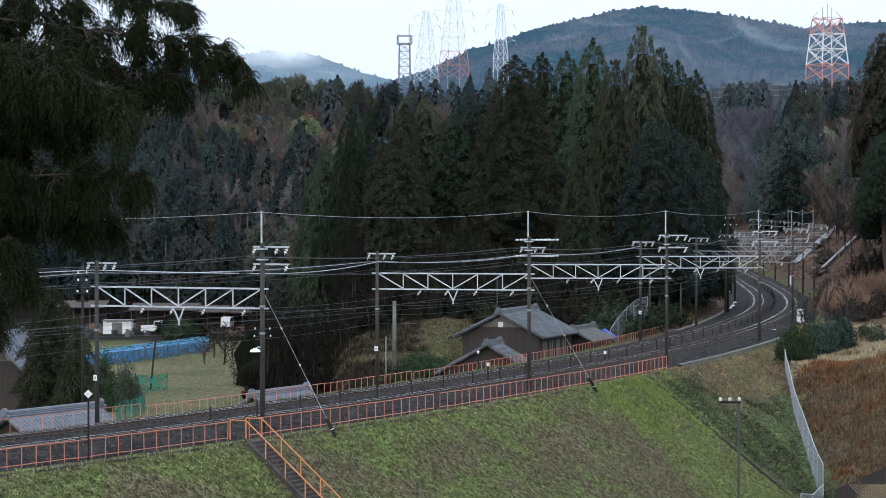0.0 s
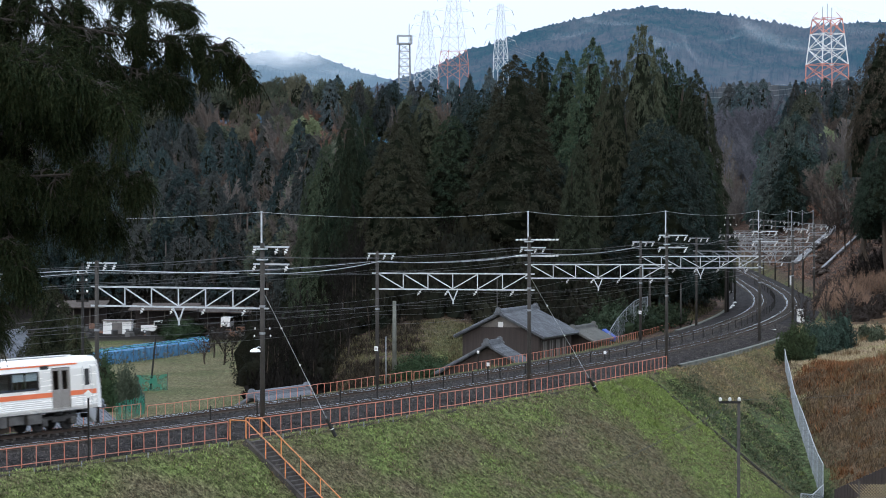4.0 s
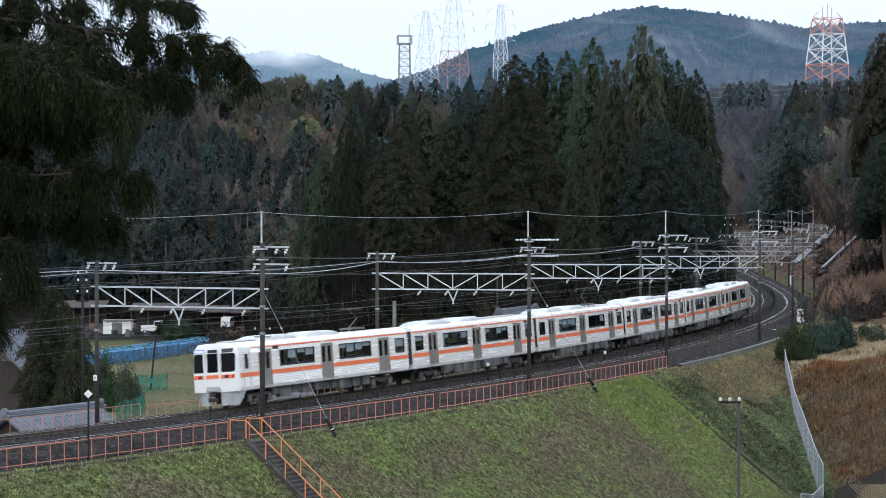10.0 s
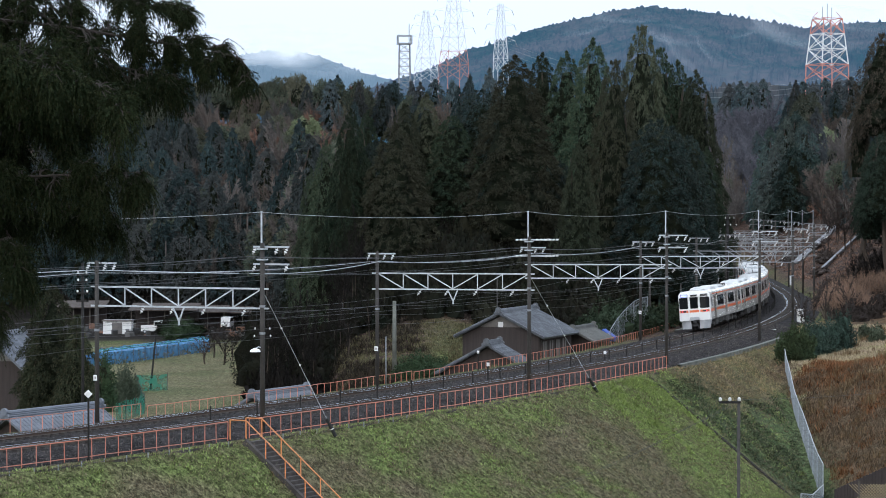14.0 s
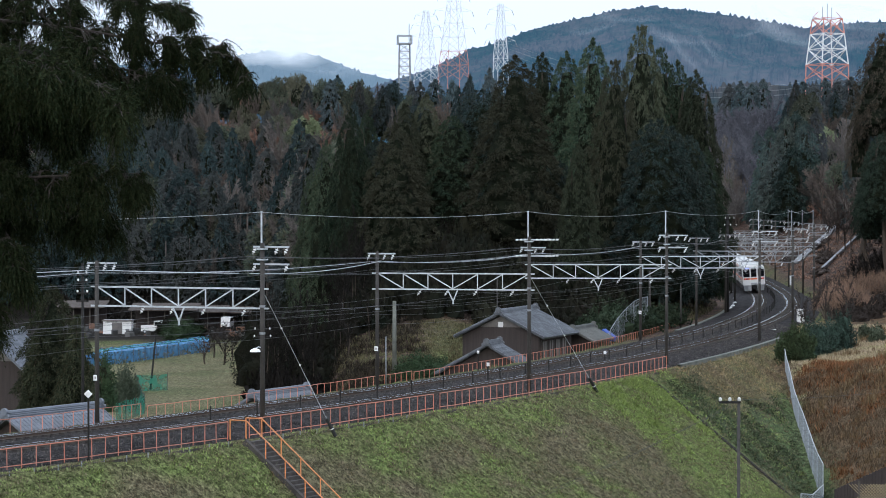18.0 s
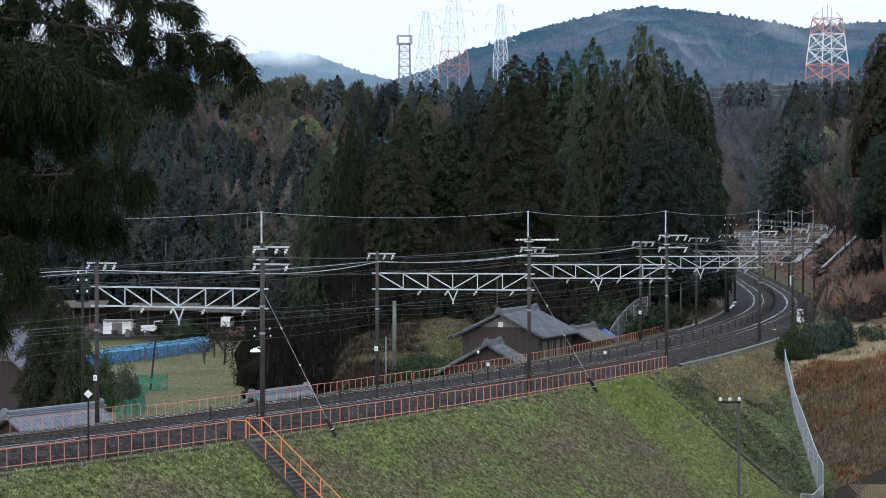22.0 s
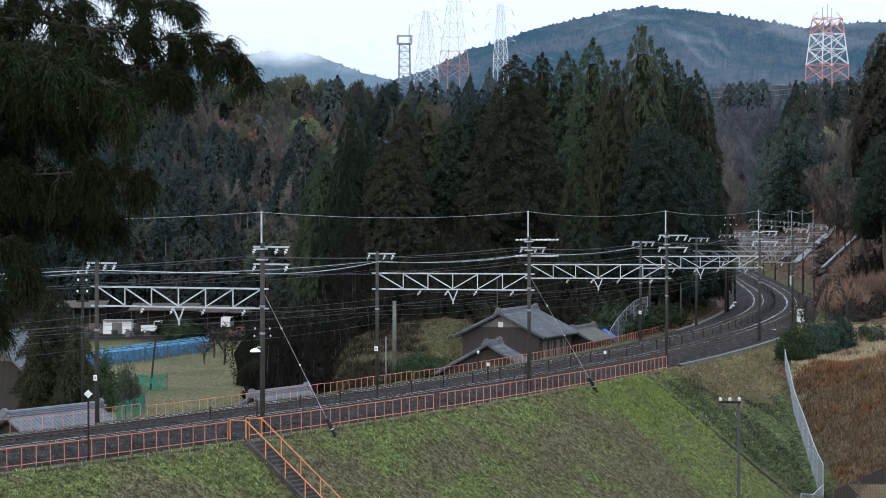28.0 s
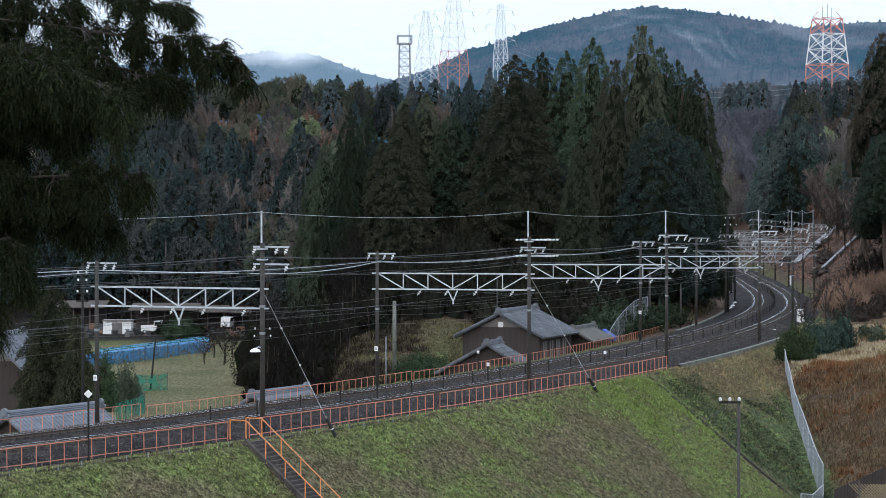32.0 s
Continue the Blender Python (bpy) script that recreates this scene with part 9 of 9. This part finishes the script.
def bough(path, seed, spread, density, hang, label, depth=0.25, lift=0.25, taper=0.6):
    """A main stem with side twigs and hanging sprays; path: directions and heights from the stem's root to its tip."""
    rs = np.random.RandomState(seed)
    pts = [near_point(v, w, dy) for v, w, dy in path]
    root_p = pts[0].copy()
    holder = part("bough", bmesh_tube(pts, root_p, [0.008 * (1 - 0.8 * i / (len(pts) - 1)) for i in range(len(pts))]), M_NEAR_TWIG, near_tree, label)
    holder.location = root_p - NEAR_O
    seg = [np.array(p - root_p) for p in pts]
    L = np.cumsum([0] + [np.linalg.norm(b - a) for a, b in zip(seg, seg[1:])])
    n_t = int(density * L[-1])
    kn = max(7, n_t // 13)
    kf = (0.03 + 0.97 * (np.arange(kn) + rs.uniform(-0.5, 0.5, kn)) / (kn - 1)).clip(0.01, 1) * L[-1]
    root_k = np.stack([np.interp(kf, L, [p[k] for p in seg]) for k in range(3)], 1)
    dir_k = np.stack([rs.normal(0.25, 0.6, kn), rs.normal(0, depth * 3, kn), rs.normal(lift, 0.8, kn)], 1)
    dir_k /= np.linalg.norm(dir_k, axis=1, keepdims=True)
    len_k = spread * (1 - taper * kf / L[-1]) * rs.uniform(0.35, 1.1, kn)
    on_k = lambda k, u: root_k[k] + dir_k[k] * (len_k[k] * u)[:, None] + np.array([0, 0, -1]) * (len_k[k] * u * u * 0.4)[:, None]
    k_ = rs.randint(0, kn, n_t)
    base = on_k(k_, rs.uniform(0, 1, n_t) ** 0.7)
    side = dir_k[k_] * 0.7 + rs.normal(0, 0.5, (n_t, 3)) + np.array([0, 0, -0.2])
    side /= np.linalg.norm(side, axis=1, keepdims=True)
    ends = base + side * (rs.uniform(0.03, 0.085, n_t) * (0.6 + len_k[k_] / spread * 0.5))[:, None]
    bm = bmesh.new()
    for k in range(kn):
        tube(bm, [on_k(np.array([k]), np.array([u]))[0] for u in (0.0, 0.35, 0.7, 1.0)], [0.0055, 0.0045, 0.003, 0.0015], 5, False)
    part("branchlet_work", bm, M_NEAR_TWIG, holder)
    bm = bmesh.new()
    for a, b in zip(base, ends):
        tube(bm, [a, (a + b) / 2 + np.array([0, 0, 0.01]), b], [0.0035, 0.0026, 0.0016], 4, False)
    part("twig_work", bm, M_NEAR_TWIG, holder)
    m = 11
    g = rs.uniform(0.0, 1.05, (n_t, m))
    st = (base[:, None, :] * (1 - g[..., None]) + ends[:, None, :] * g[..., None]).reshape(-1, 3)
    dr = np.stack([rs.normal(0.08, 0.32, len(st)), rs.normal(0, 0.32, len(st)), rs.uniform(-1.3, 0.0, len(st))], 1) + np.repeat(side, m, 0) * 0.55
    ln = hang * rs.uniform(0.4, 1.15, len(st))
    v, fc = spray_arrays(rs, st, dr, ln)
    part("needles", npmesh("needles", v, fc, M_NEAR_LEAF), None, holder, "wet dark green needle sprays")
    BOUGHS.append((holder, holder.location.copy(), seed))


def bmesh_tube(pts, o, radii):
    bm = bmesh.new()
    return tube(bm, [p - o for p in pts], radii, 7)


bough([(-260, 10, 0.0), (-60, 28, 0.05), (130, 48, 0.1), (270, 72, 0.1), (370, 84, 0.1), (436, 104, 0.1)], 1, 0.29, 323, 0.085, "long bough with drooping sprays", taper=0.74, lift=0.0)
bough([(-240, -90, 0.3), (-40, -40, 0.3), (130, -22, 0.3), (250, 6, 0.3), (330, 30, 0.3)], 2, 0.24, 235, 0.075, "upper bough with fine twigs", taper=0.55, lift=0.1)
bough([(40, -80, 0.2), (70, -20, 0.2), (110, 30, 0.2), (150, 75, 0.2)], 10, 0.19, 225, 0.08, "bough hanging down from above", taper=0.5, lift=-0.1)
bough([(-260, 70, -0.3), (-60, 92, -0.3), (90, 116, -0.3), (180, 150, -0.3), (208, 190, -0.3)], 3, 0.19, 520, 0.10, "thick middle bough with heavy sprays", taper=0.5, lift=-0.15)
bough([(-260, 120, 0.2), (-80, 140, 0.2), (40, 170, 0.2), (95, 205, 0.2), (125, 246, 0.2)], 4, 0.13, 460, 0.09, "drooping bough with heavy sprays", taper=0.4, lift=-0.2)
bough([(-260, 292, -0.1), (-80, 308, -0.1), (60, 312, -0.1), (170, 306, -0.1), (258, 304, -0.1)], 5, 0.15, 416, 0.09, "lower bough with heavy sprays", taper=0.7, lift=-0.4)
bough([(-260, 330, 0.15), (-80, 350, 0.15), (50, 358, 0.15), (130, 366, 0.15), (196, 372, 0.15)], 6, 0.17, 416, 0.10, "low bough hanging steeply", taper=0.5, lift=-0.4)
bough([(-260, 400, -0.1), (-110, 420, -0.1), (-8, 426, -0.1), (36, 450, -0.1), (58, 486, -0.1)], 7, 0.15, 440, 0.10, "lowest bough hanging beside the view", taper=0.5, lift=-0.4)
bough([(-260, 470, 0.1), (-110, 490, 0.1), (-60, 515, 0.1), (-24, 550, 0.1), (-6, 585, 0.1)], 11, 0.09, 380, 0.09, "lowest bough tip hanging beside the view", taper=0.5, lift=-0.4)
bough([(-260, 210, 0.4), (-80, 225, 0.4), (0, 240, 0.4), (40, 262, 0.4)], 8, 0.13, 400, 0.09, "inner bough behind the others", taper=0.4, lift=-0.2)
bough([(-260, 40, 0.1), (-60, 70, 0.1), (100, 98, 0.1), (220, 120, 0.1), (312, 136, 0.1)], 9, 0.18, 494, 0.10, "long bough below the first with hanging sprays", taper=0.5, lift=-0.35)
bough([(-260, 150, 0.35), (-60, 165, 0.35), (60, 180, 0.35), (140, 200, 0.35)], 13, 0.13, 380, 0.10, "deep bough hanging low", taper=0.35, lift=-0.3)

# ---- pylons on the ridge ----
M_PYLON_WHITE = mat("pylon_white", (0.74, 0.78, 0.82), (0.64, 0.68, 0.73), rough=0.5)
M_PYLON_DARK = mat("pylon_dark", (0.30, 0.33, 0.37), (0.23, 0.26, 0.29), rough=0.5, metal=0.3)
M_PYLON_BRIGHT = mat("fresh_pylon_white", (0.78, 0.79, 0.80), (0.70, 0.71, 0.73), rough=0.45)
M_PYLON_RED = mat("pylon_red", (0.60, 0.24, 0.19), (0.52, 0.22, 0.18), rough=0.55)
M_PYLON_GREY = mat("pylon_grey", (0.36, 0.39, 0.42), (0.28, 0.31, 0.34), rough=0.5, metal=0.3)


def pylon(v, w_base, w_top, d, half0, half1, bands, label, arms=(), deck=False, bar=0.28, n=6, turn=0.4, masts=()):
    """A four-legged lattice tower; bands: materials from the foot up; arms: heights 0..1 and lengths."""
    x = aim(v) * d
    z0, z1 = level(w_base, d), level(w_top, d)
    base = min(gz(x, d), z0)
    root = thing("pylon", label, "pylon", "pylons on the ridge", m=Matrix.Translation((x, d, base)) @ Matrix.Rotation(turn, 4, "Z"))
    h0, h1 = z0 - base, z1 - base
    hw = lambda f: half0 + (half1 - half0) * f
    zz = lambda f: h0 + (h1 - h0) * f
    corners = ((-1, -1), (1, -1), (1, 1), (-1, 1))
    for k in range(n):
        f0, f1 = k / n, (k + 1) / n
        mt = bands[min(int(k * len(bands) / n), len(bands) - 1)]
        p0 = [Vector((cx * hw(f0), cy * hw(f0), zz(f0))) for cx, cy in corners]
        p1 = [Vector((cx * hw(f1), cy * hw(f1), zz(f1))) for cx, cy in corners]
        for i in range(4):
            bm = bmesh.new()
            beam(bm, p0[i] if k else Vector((p0[i].x, p0[i].y, -1.0)), p1[i], bar * 1.5)
            part("leg", bm, mt, root)
        for i in range(4):
            j = (i + 1) % 4
            bm = bmesh.new()
            beam(bm, p0[i], p1[j], bar)
            beam(bm, p0[j], p1[i], bar)
            beam(bm, p1[i], p1[j], bar)
            part("bracing", bm, mt, root)
    for f, ln in arms:
        for sx_ in (-1, 1):
            bm = bmesh.new()
            beam(bm, (sx_ * hw(f), 0, zz(f)), (sx_ * (hw(f) + ln), 0, zz(f) + 0.4), bar)
            beam(bm, (sx_ * hw(f), 0, zz(f) + 1.8), (sx_ * (hw(f) + ln), 0, zz(f) + 0.4), bar * 0.8)
            arm = part("cross_arm", bm, bands[-1], root)
            bm = bmesh.new()
            tube(bm, [(sx_ * (hw(f) + ln), 0, zz(f) + 0.4), (sx_ * (hw(f) + ln + 0.8), 0, zz(f) - 1.6)], 0.09, 6)
            part("insulator_string", bm, M_PYLON_GREY, arm)
    for x_, ln in masts:
        bm = bmesh.new()
        tube(bm, [(x_, 0, h1 - 0.3), (x_, 0, h1 + ln)], 0.1, 6)
        part("antenna", bm, M_PYLON_GREY, root)
    if deck:
        bm = bmesh.new()
        for z in (h1, h1 + 2.3):
            for a, b in (((-1, -1), (1, -1)), ((1, -1), (1, 1)), ((1, 1), (-1, 1)), ((-1, 1), (-1, -1))):
                beam(bm, (a[0] * half1 * 1.35, a[1] * half1 * 1.35, z), (b[0] * half1 * 1.35, b[1] * half1 * 1.35, z), 0.3)
        for cx, cy in corners:
            beam(bm, (cx * half1 * 1.35, cy * half1 * 1.35, h1), (cx * half1 * 1.35, cy * half1 * 1.35, h1 + 2.4), 0.3)
        box(bm, -half1 * 1.3, half1 * 1.3, -half1 * 1.3, half1 * 1.3, h1 - 0.2, h1)
        part("platform", bm, M_PYLON_GREY, root, "railed top platform")
        bm = bmesh.new()
        tube(bm, [(half1, half1, h1), (half1, half1, h1 + 6)], 0.12, 6)
        part("antenna", bm, M_PYLON_GREY, root)
    return root


pylon(1463, 142, 34, 640, 4.5, 2.9, [M_PYLON_RED, M_PYLON_BRIGHT, M_PYLON_BRIGHT, M_PYLON_RED], "tall red and white lattice pylon rising above the woods", bar=0.17, n=4, arms=((1.0, 1.5),), masts=((-1.5, 3.2), (0.0, 4.0), (1.4, 3.0)))
pylon(716, 158, 78, 700, 1.75, 1.5, [M_PYLON_DARK], "grey lattice radio tower with a railed platform", deck=True, bar=0.115, n=6, turn=0.1)
pylon(754, 145, 20, 900, 4.0, 0.8, [M_PYLON_WHITE], "pale lattice pylon fading into the bright sky", ((0.62, 4), (0.78, 4), (0.92, 3.2)), bar=0.10, n=6)
pylon(803, 140, -8, 860, 4.6, 1.6, [M_PYLON_RED, M_PYLON_WHITE, M_PYLON_WHITE, M_PYLON_WHITE], "red and white lattice pylon on the ridge", ((0.6, 5), (0.8, 5), (0.97, 4)), bar=0.10, n=6)
pylon(886, 128, 8, 880, 2.4, 0.8, [M_PYLON_WHITE], "pale steel pylon on the ridge", ((0.45, 4.2), (0.68, 4.2), (0.9, 3.6)), bar=0.10, n=5)
for k in range(3):
    z = 110 - k * 9
    wire("power_line", sag((aim(884) * 880, 880, level(z - 20, 880)), (aim(1640) * 1050, 1050, level(z - 10, 1050)), 18, 16), 0.035, M_PYLON_GREY, "thin high-voltage line across the mountainside", "power line", "power lines")

# ---- mist on the mountain, haze veils before the nearer hills ----
def mist_mat(name, density, scale):
    m = bpy.data.materials.new(name)
    m.use_nodes = True
    n, l = m.node_tree.nodes, m.node_tree.links
    n.remove(n["Principled BSDF"])
    df, tl, ad, tr, mx = n.new("ShaderNodeBsdfDiffuse"), n.new("ShaderNodeBsdfTranslucent"), n.new("ShaderNodeAddShader"), n.new("ShaderNodeBsdfTransparent"), n.new("ShaderNodeMixShader")
    df.inputs[0].default_value = tl.inputs[0].default_value = (0.50, 0.53, 0.56, 1)
    l.new(df.outputs[0], ad.inputs[0])
    l.new(tl.outputs[0], ad.inputs[1])
    tc, gr, nz = n.new("ShaderNodeTexCoord"), n.new("ShaderNodeTexGradient"), n.new("ShaderNodeTexNoise")
    gr.gradient_type = "SPHERICAL"
    mp = n.new("ShaderNodeMapping")
    mp.inputs["Location"].default_value, mp.inputs["Scale"].default_value = (-1, -1, -1), (2, 2, 2)
    l.new(tc.outputs["Generated"], mp.inputs[0])
    l.new(mp.outputs[0], gr.inputs[0])
    nz.inputs["Scale"].default_value, nz.inputs["Detail"].default_value = scale, 6
    nz.inputs["Distortion"].default_value = 0.35
    ms = n.new("ShaderNodeMapping")
    ms.inputs["Scale"].default_value = (0.45, 1.0, 1.6)
    l.new(tc.outputs["Object"], ms.inputs[0])
    l.new(ms.outputs[0], nz.inputs[0])
    sq = n.new("ShaderNodeMath")
    sq.operation = "POWER"
    sq.inputs[1].default_value = 1.6
    l.new(gr.outputs[0], sq.inputs[0])
    mr = n.new("ShaderNodeMapRange")
    mr.inputs[1].default_value, mr.inputs[2].default_value = 0.42, 0.74
    l.new(nz.outputs[0], mr.inputs[0])
    mul, mul2 = n.new("ShaderNodeMath"), n.new("ShaderNodeMath")
    mul.operation = mul2.operation = "MULTIPLY"
    l.new(sq.outputs[0], mul.inputs[0])
    l.new(mr.outputs[0], mul.inputs[1])
    l.new(mul.outputs[0], mul2.inputs[0])
    mul2.inputs[1].default_value = density
    mul2.use_clamp = True
    l.new(mul2.outputs[0], mx.inputs[0])
    l.new(tr.outputs[0], mx.inputs[1])
    l.new(ad.outputs[0], mx.inputs[2])
    l.new(mx.outputs[0], n["Material Output"].inputs["Surface"])
    return m


M_MIST = mist_mat("drifting_mist", 3.0, 0.06)
M_CLOUD = mist_mat("low_cloud", 3.2, 0.025)
# Added sheets before the far woods that stand in for distance haze.
M_VEIL = mist_mat("valley_haze_veil", 0.62, 0.02)
MIST = []
for v, w, wd, ht, tilt, d, mt, drift in ((1306, 235, 190, 330, 0.0, 462, M_VEIL, 0.1), (1300, 200, 150, 160, 0.0, 520, M_VEIL, 0.1), (1480, 205, 190, 170, 0.0, 474, M_VEIL, 0.1), (1215, 98, 120, 34, 0.75, 1060, M_MIST, 1.0), (1255, 88, 90, 26, 0.9, 1058, M_MIST, 1.0), (1500, 32, 220, 50, 0.1, 1072, M_MIST, 0.8), (1050, 45, 120, 26, -0.3, 1070, M_MIST, 1.2), (1325, 52, 90, 22, -0.35, 1060, M_MIST, 1.1),
                                         (1195, 62, 120, 40, 0.2, 1080, M_MIST, 0.9), (1440, 60, 240, 60, 0.12, 1065, M_MIST, 0.8), (1370, 40, 120, 46, 0.5, 1062, M_MIST, 1.0), (1120, 30, 160, 24, 0.0, 1075, M_MIST, 0.9),
                                         (470, 92, 190, 60, 0.1, 2300, M_CLOUD, 1.4), (600, 112, 220, 60, 0.05, 2300, M_CLOUD, 1.2), (540, 84, 300, 70, 0.0, 2350, M_CLOUD, 1.0), (460, 70, 260, 60, 0.0, 2320, M_CLOUD, 0.9), (640, 105, 200, 60, 0.1, 2310, M_CLOUD, 1.0)):
    hw_, hh_ = wd / 2 * d / 4179, ht / 2 * d / 4179
    g = 9
    xs_, zs_ = np.meshgrid(np.linspace(-1, 1, g), np.linspace(-1, 1, 5))
    vv = np.stack([xs_.ravel() * hw_, (xs_.ravel() ** 2 + zs_.ravel() ** 2) * 3, zs_.ravel() * hh_], 1)
    ob = thing("mist_wisp", "thin white translucent sheet of drifting mist and haze", "mist", "wisps of mist",
               m=Matrix.Translation((aim(v) * d, d, level(w, d))) @ Matrix.Rotation(tilt, 4, "Y"), data=npmesh("mist_wisp", vv, grid_faces(g, 5), mt, True))
    ob.visible_shadow = False
    MIST.append((ob, ob.matrix_world.copy(), drift * d / 1060))

# ---- a pale concrete channel on the east hillside ----
M_CONCRETE_PALE = mat("pale_wet_concrete", (0.28, 0.29, 0.31), (0.06, 0.056, 0.054), rough=0.5, scale=0.9, fine=2.6, fine_amt=0.9)


def hillside(v, w, lo=300, hi=470, lift=0.7):
    """The point of the hill met in that direction."""
    d = np.arange(lo, hi, 0.25)
    X, Z = aim(v) * d, level(w, d)
    k = int(np.argmax(Z <= ground_z(X, d)))
    return Vector((X[k], d[k], gz(X[k], d[k]) + lift))


def channel(a, b, width, label, n=12):
    """A line of concrete troughs lying on the slope."""
    o = hillside(*a, lift=0.45)
    root = thing("hill_channel", label, "channel", m=Matrix.Translation(o))
    pts = [hillside(a[0] + (b[0] - a[0]) * k / n, a[1] + (b[1] - a[1]) * k / n, lift=0.45) - o for k in range(n + 1)]
    for p, q in zip(pts, pts[1:]):
        bm = bmesh.new()
        beam(bm, p, q, width, 0.5)
        part("trough", bm, M_CONCRETE_PALE, root)


channel((1409, 470), (1494, 394), 1.15, "broad pale wet concrete channel stepping up the brown hillside")
channel((1446, 490), (1532, 410), 0.4, "narrow pale concrete channel stepping up the brown hillside")


# white stones in a row beside the curve, a white box by the far masts
rs = np.random.RandomState(5)
for v, w, r in ((1294.5, 520, 0.30), (1299, 522, 0.20), (1301.5, 527, 0.26), (1300, 531, 0.2), (1302.5, 535, 0.22), (1301, 540, 0.30), (1297.5, 546, 0.32), (1294, 549, 0.24), (1303.5, 529, 0.16)):
    o = hillside(v, w, 200, 330, 0.0)
    bm = bmesh.new()
    bmesh.ops.create_icosphere(bm, subdivisions=2, radius=1.0)
    for vert in bm.verts:
        vert.co = Vector((vert.co.x * r * rs.uniform(0.85, 1.2), vert.co.y * r * rs.uniform(0.85, 1.2), vert.co.z * r * rs.uniform(0.75, 1.0)))
    solid("white_stone", bm, M_WHITE, "white painted stone beside the curve", "stone", "white stones by the curve", m=Matrix.Translation(o + Vector((0, 0, r * 0.5))), smooth=True)
o = hillside(1399, 509, 240, 420, 0.0)
boxes_thing("relay_box", "white relay box on two dark legs beside the line", "cabinet", Matrix.Translation(o), [
    ("body", "", M_WHITE, (-0.28, 0.28, -0.2, 0.2, 0.35, 1.75), 0.03), ("leg", "", M_DARK, (-0.22, -0.15, -0.04, 0.04, -0.2, 0.35), 0), ("leg", "", M_DARK, (0.15, 0.22, -0.04, 0.04, -0.2, 0.35), 0)])


def motions():
    times = [0.5 * i for i in range(65)]
    for k, car in enumerate(CARS):
        walk(car, [(t, car_pose(min(max(train_s(t) + 20.1 * k + 10.05, -285), 700), k == 0)) for t in times])
    # boughs sway in a light wind
    sway_t = (0, 3, 6, 9, 13, 16, 19, 21, 23, 28, 30, 32)
    sway_v = (0.0, 0.1, 0.15, 0.4, -0.2, -0.4, -0.6, 0.2, 0.95, 1.1, 0.2, -0.4)
    for ob, at, seed in BOUGHS:
        rows = []
        for t in times:
            a = float(np.interp(t, sway_t, sway_v)) + 0.12 * math.sin(1.9 * t + seed)
            rows.append((t, Matrix.Translation(at) @ Matrix.Rotation(radians(0.35 * a), 4, "Z") @ Matrix.Rotation(radians(-0.45 * a + 0.15 * math.sin(1.3 * t + seed * 2)), 4, "Y")
                         @ Matrix.Translation((0.012 * a, 0, 0))))
        walk(ob, rows)
    # mist drifts to the east
    for ob, m, v in MIST:
        walk(ob, [(t, Matrix.Translation((v * (t - 14) * 0.55, 0, v * (t - 14) * 0.12)) @ m) for t in (0, 8, 16, 24, 32)])


motions()
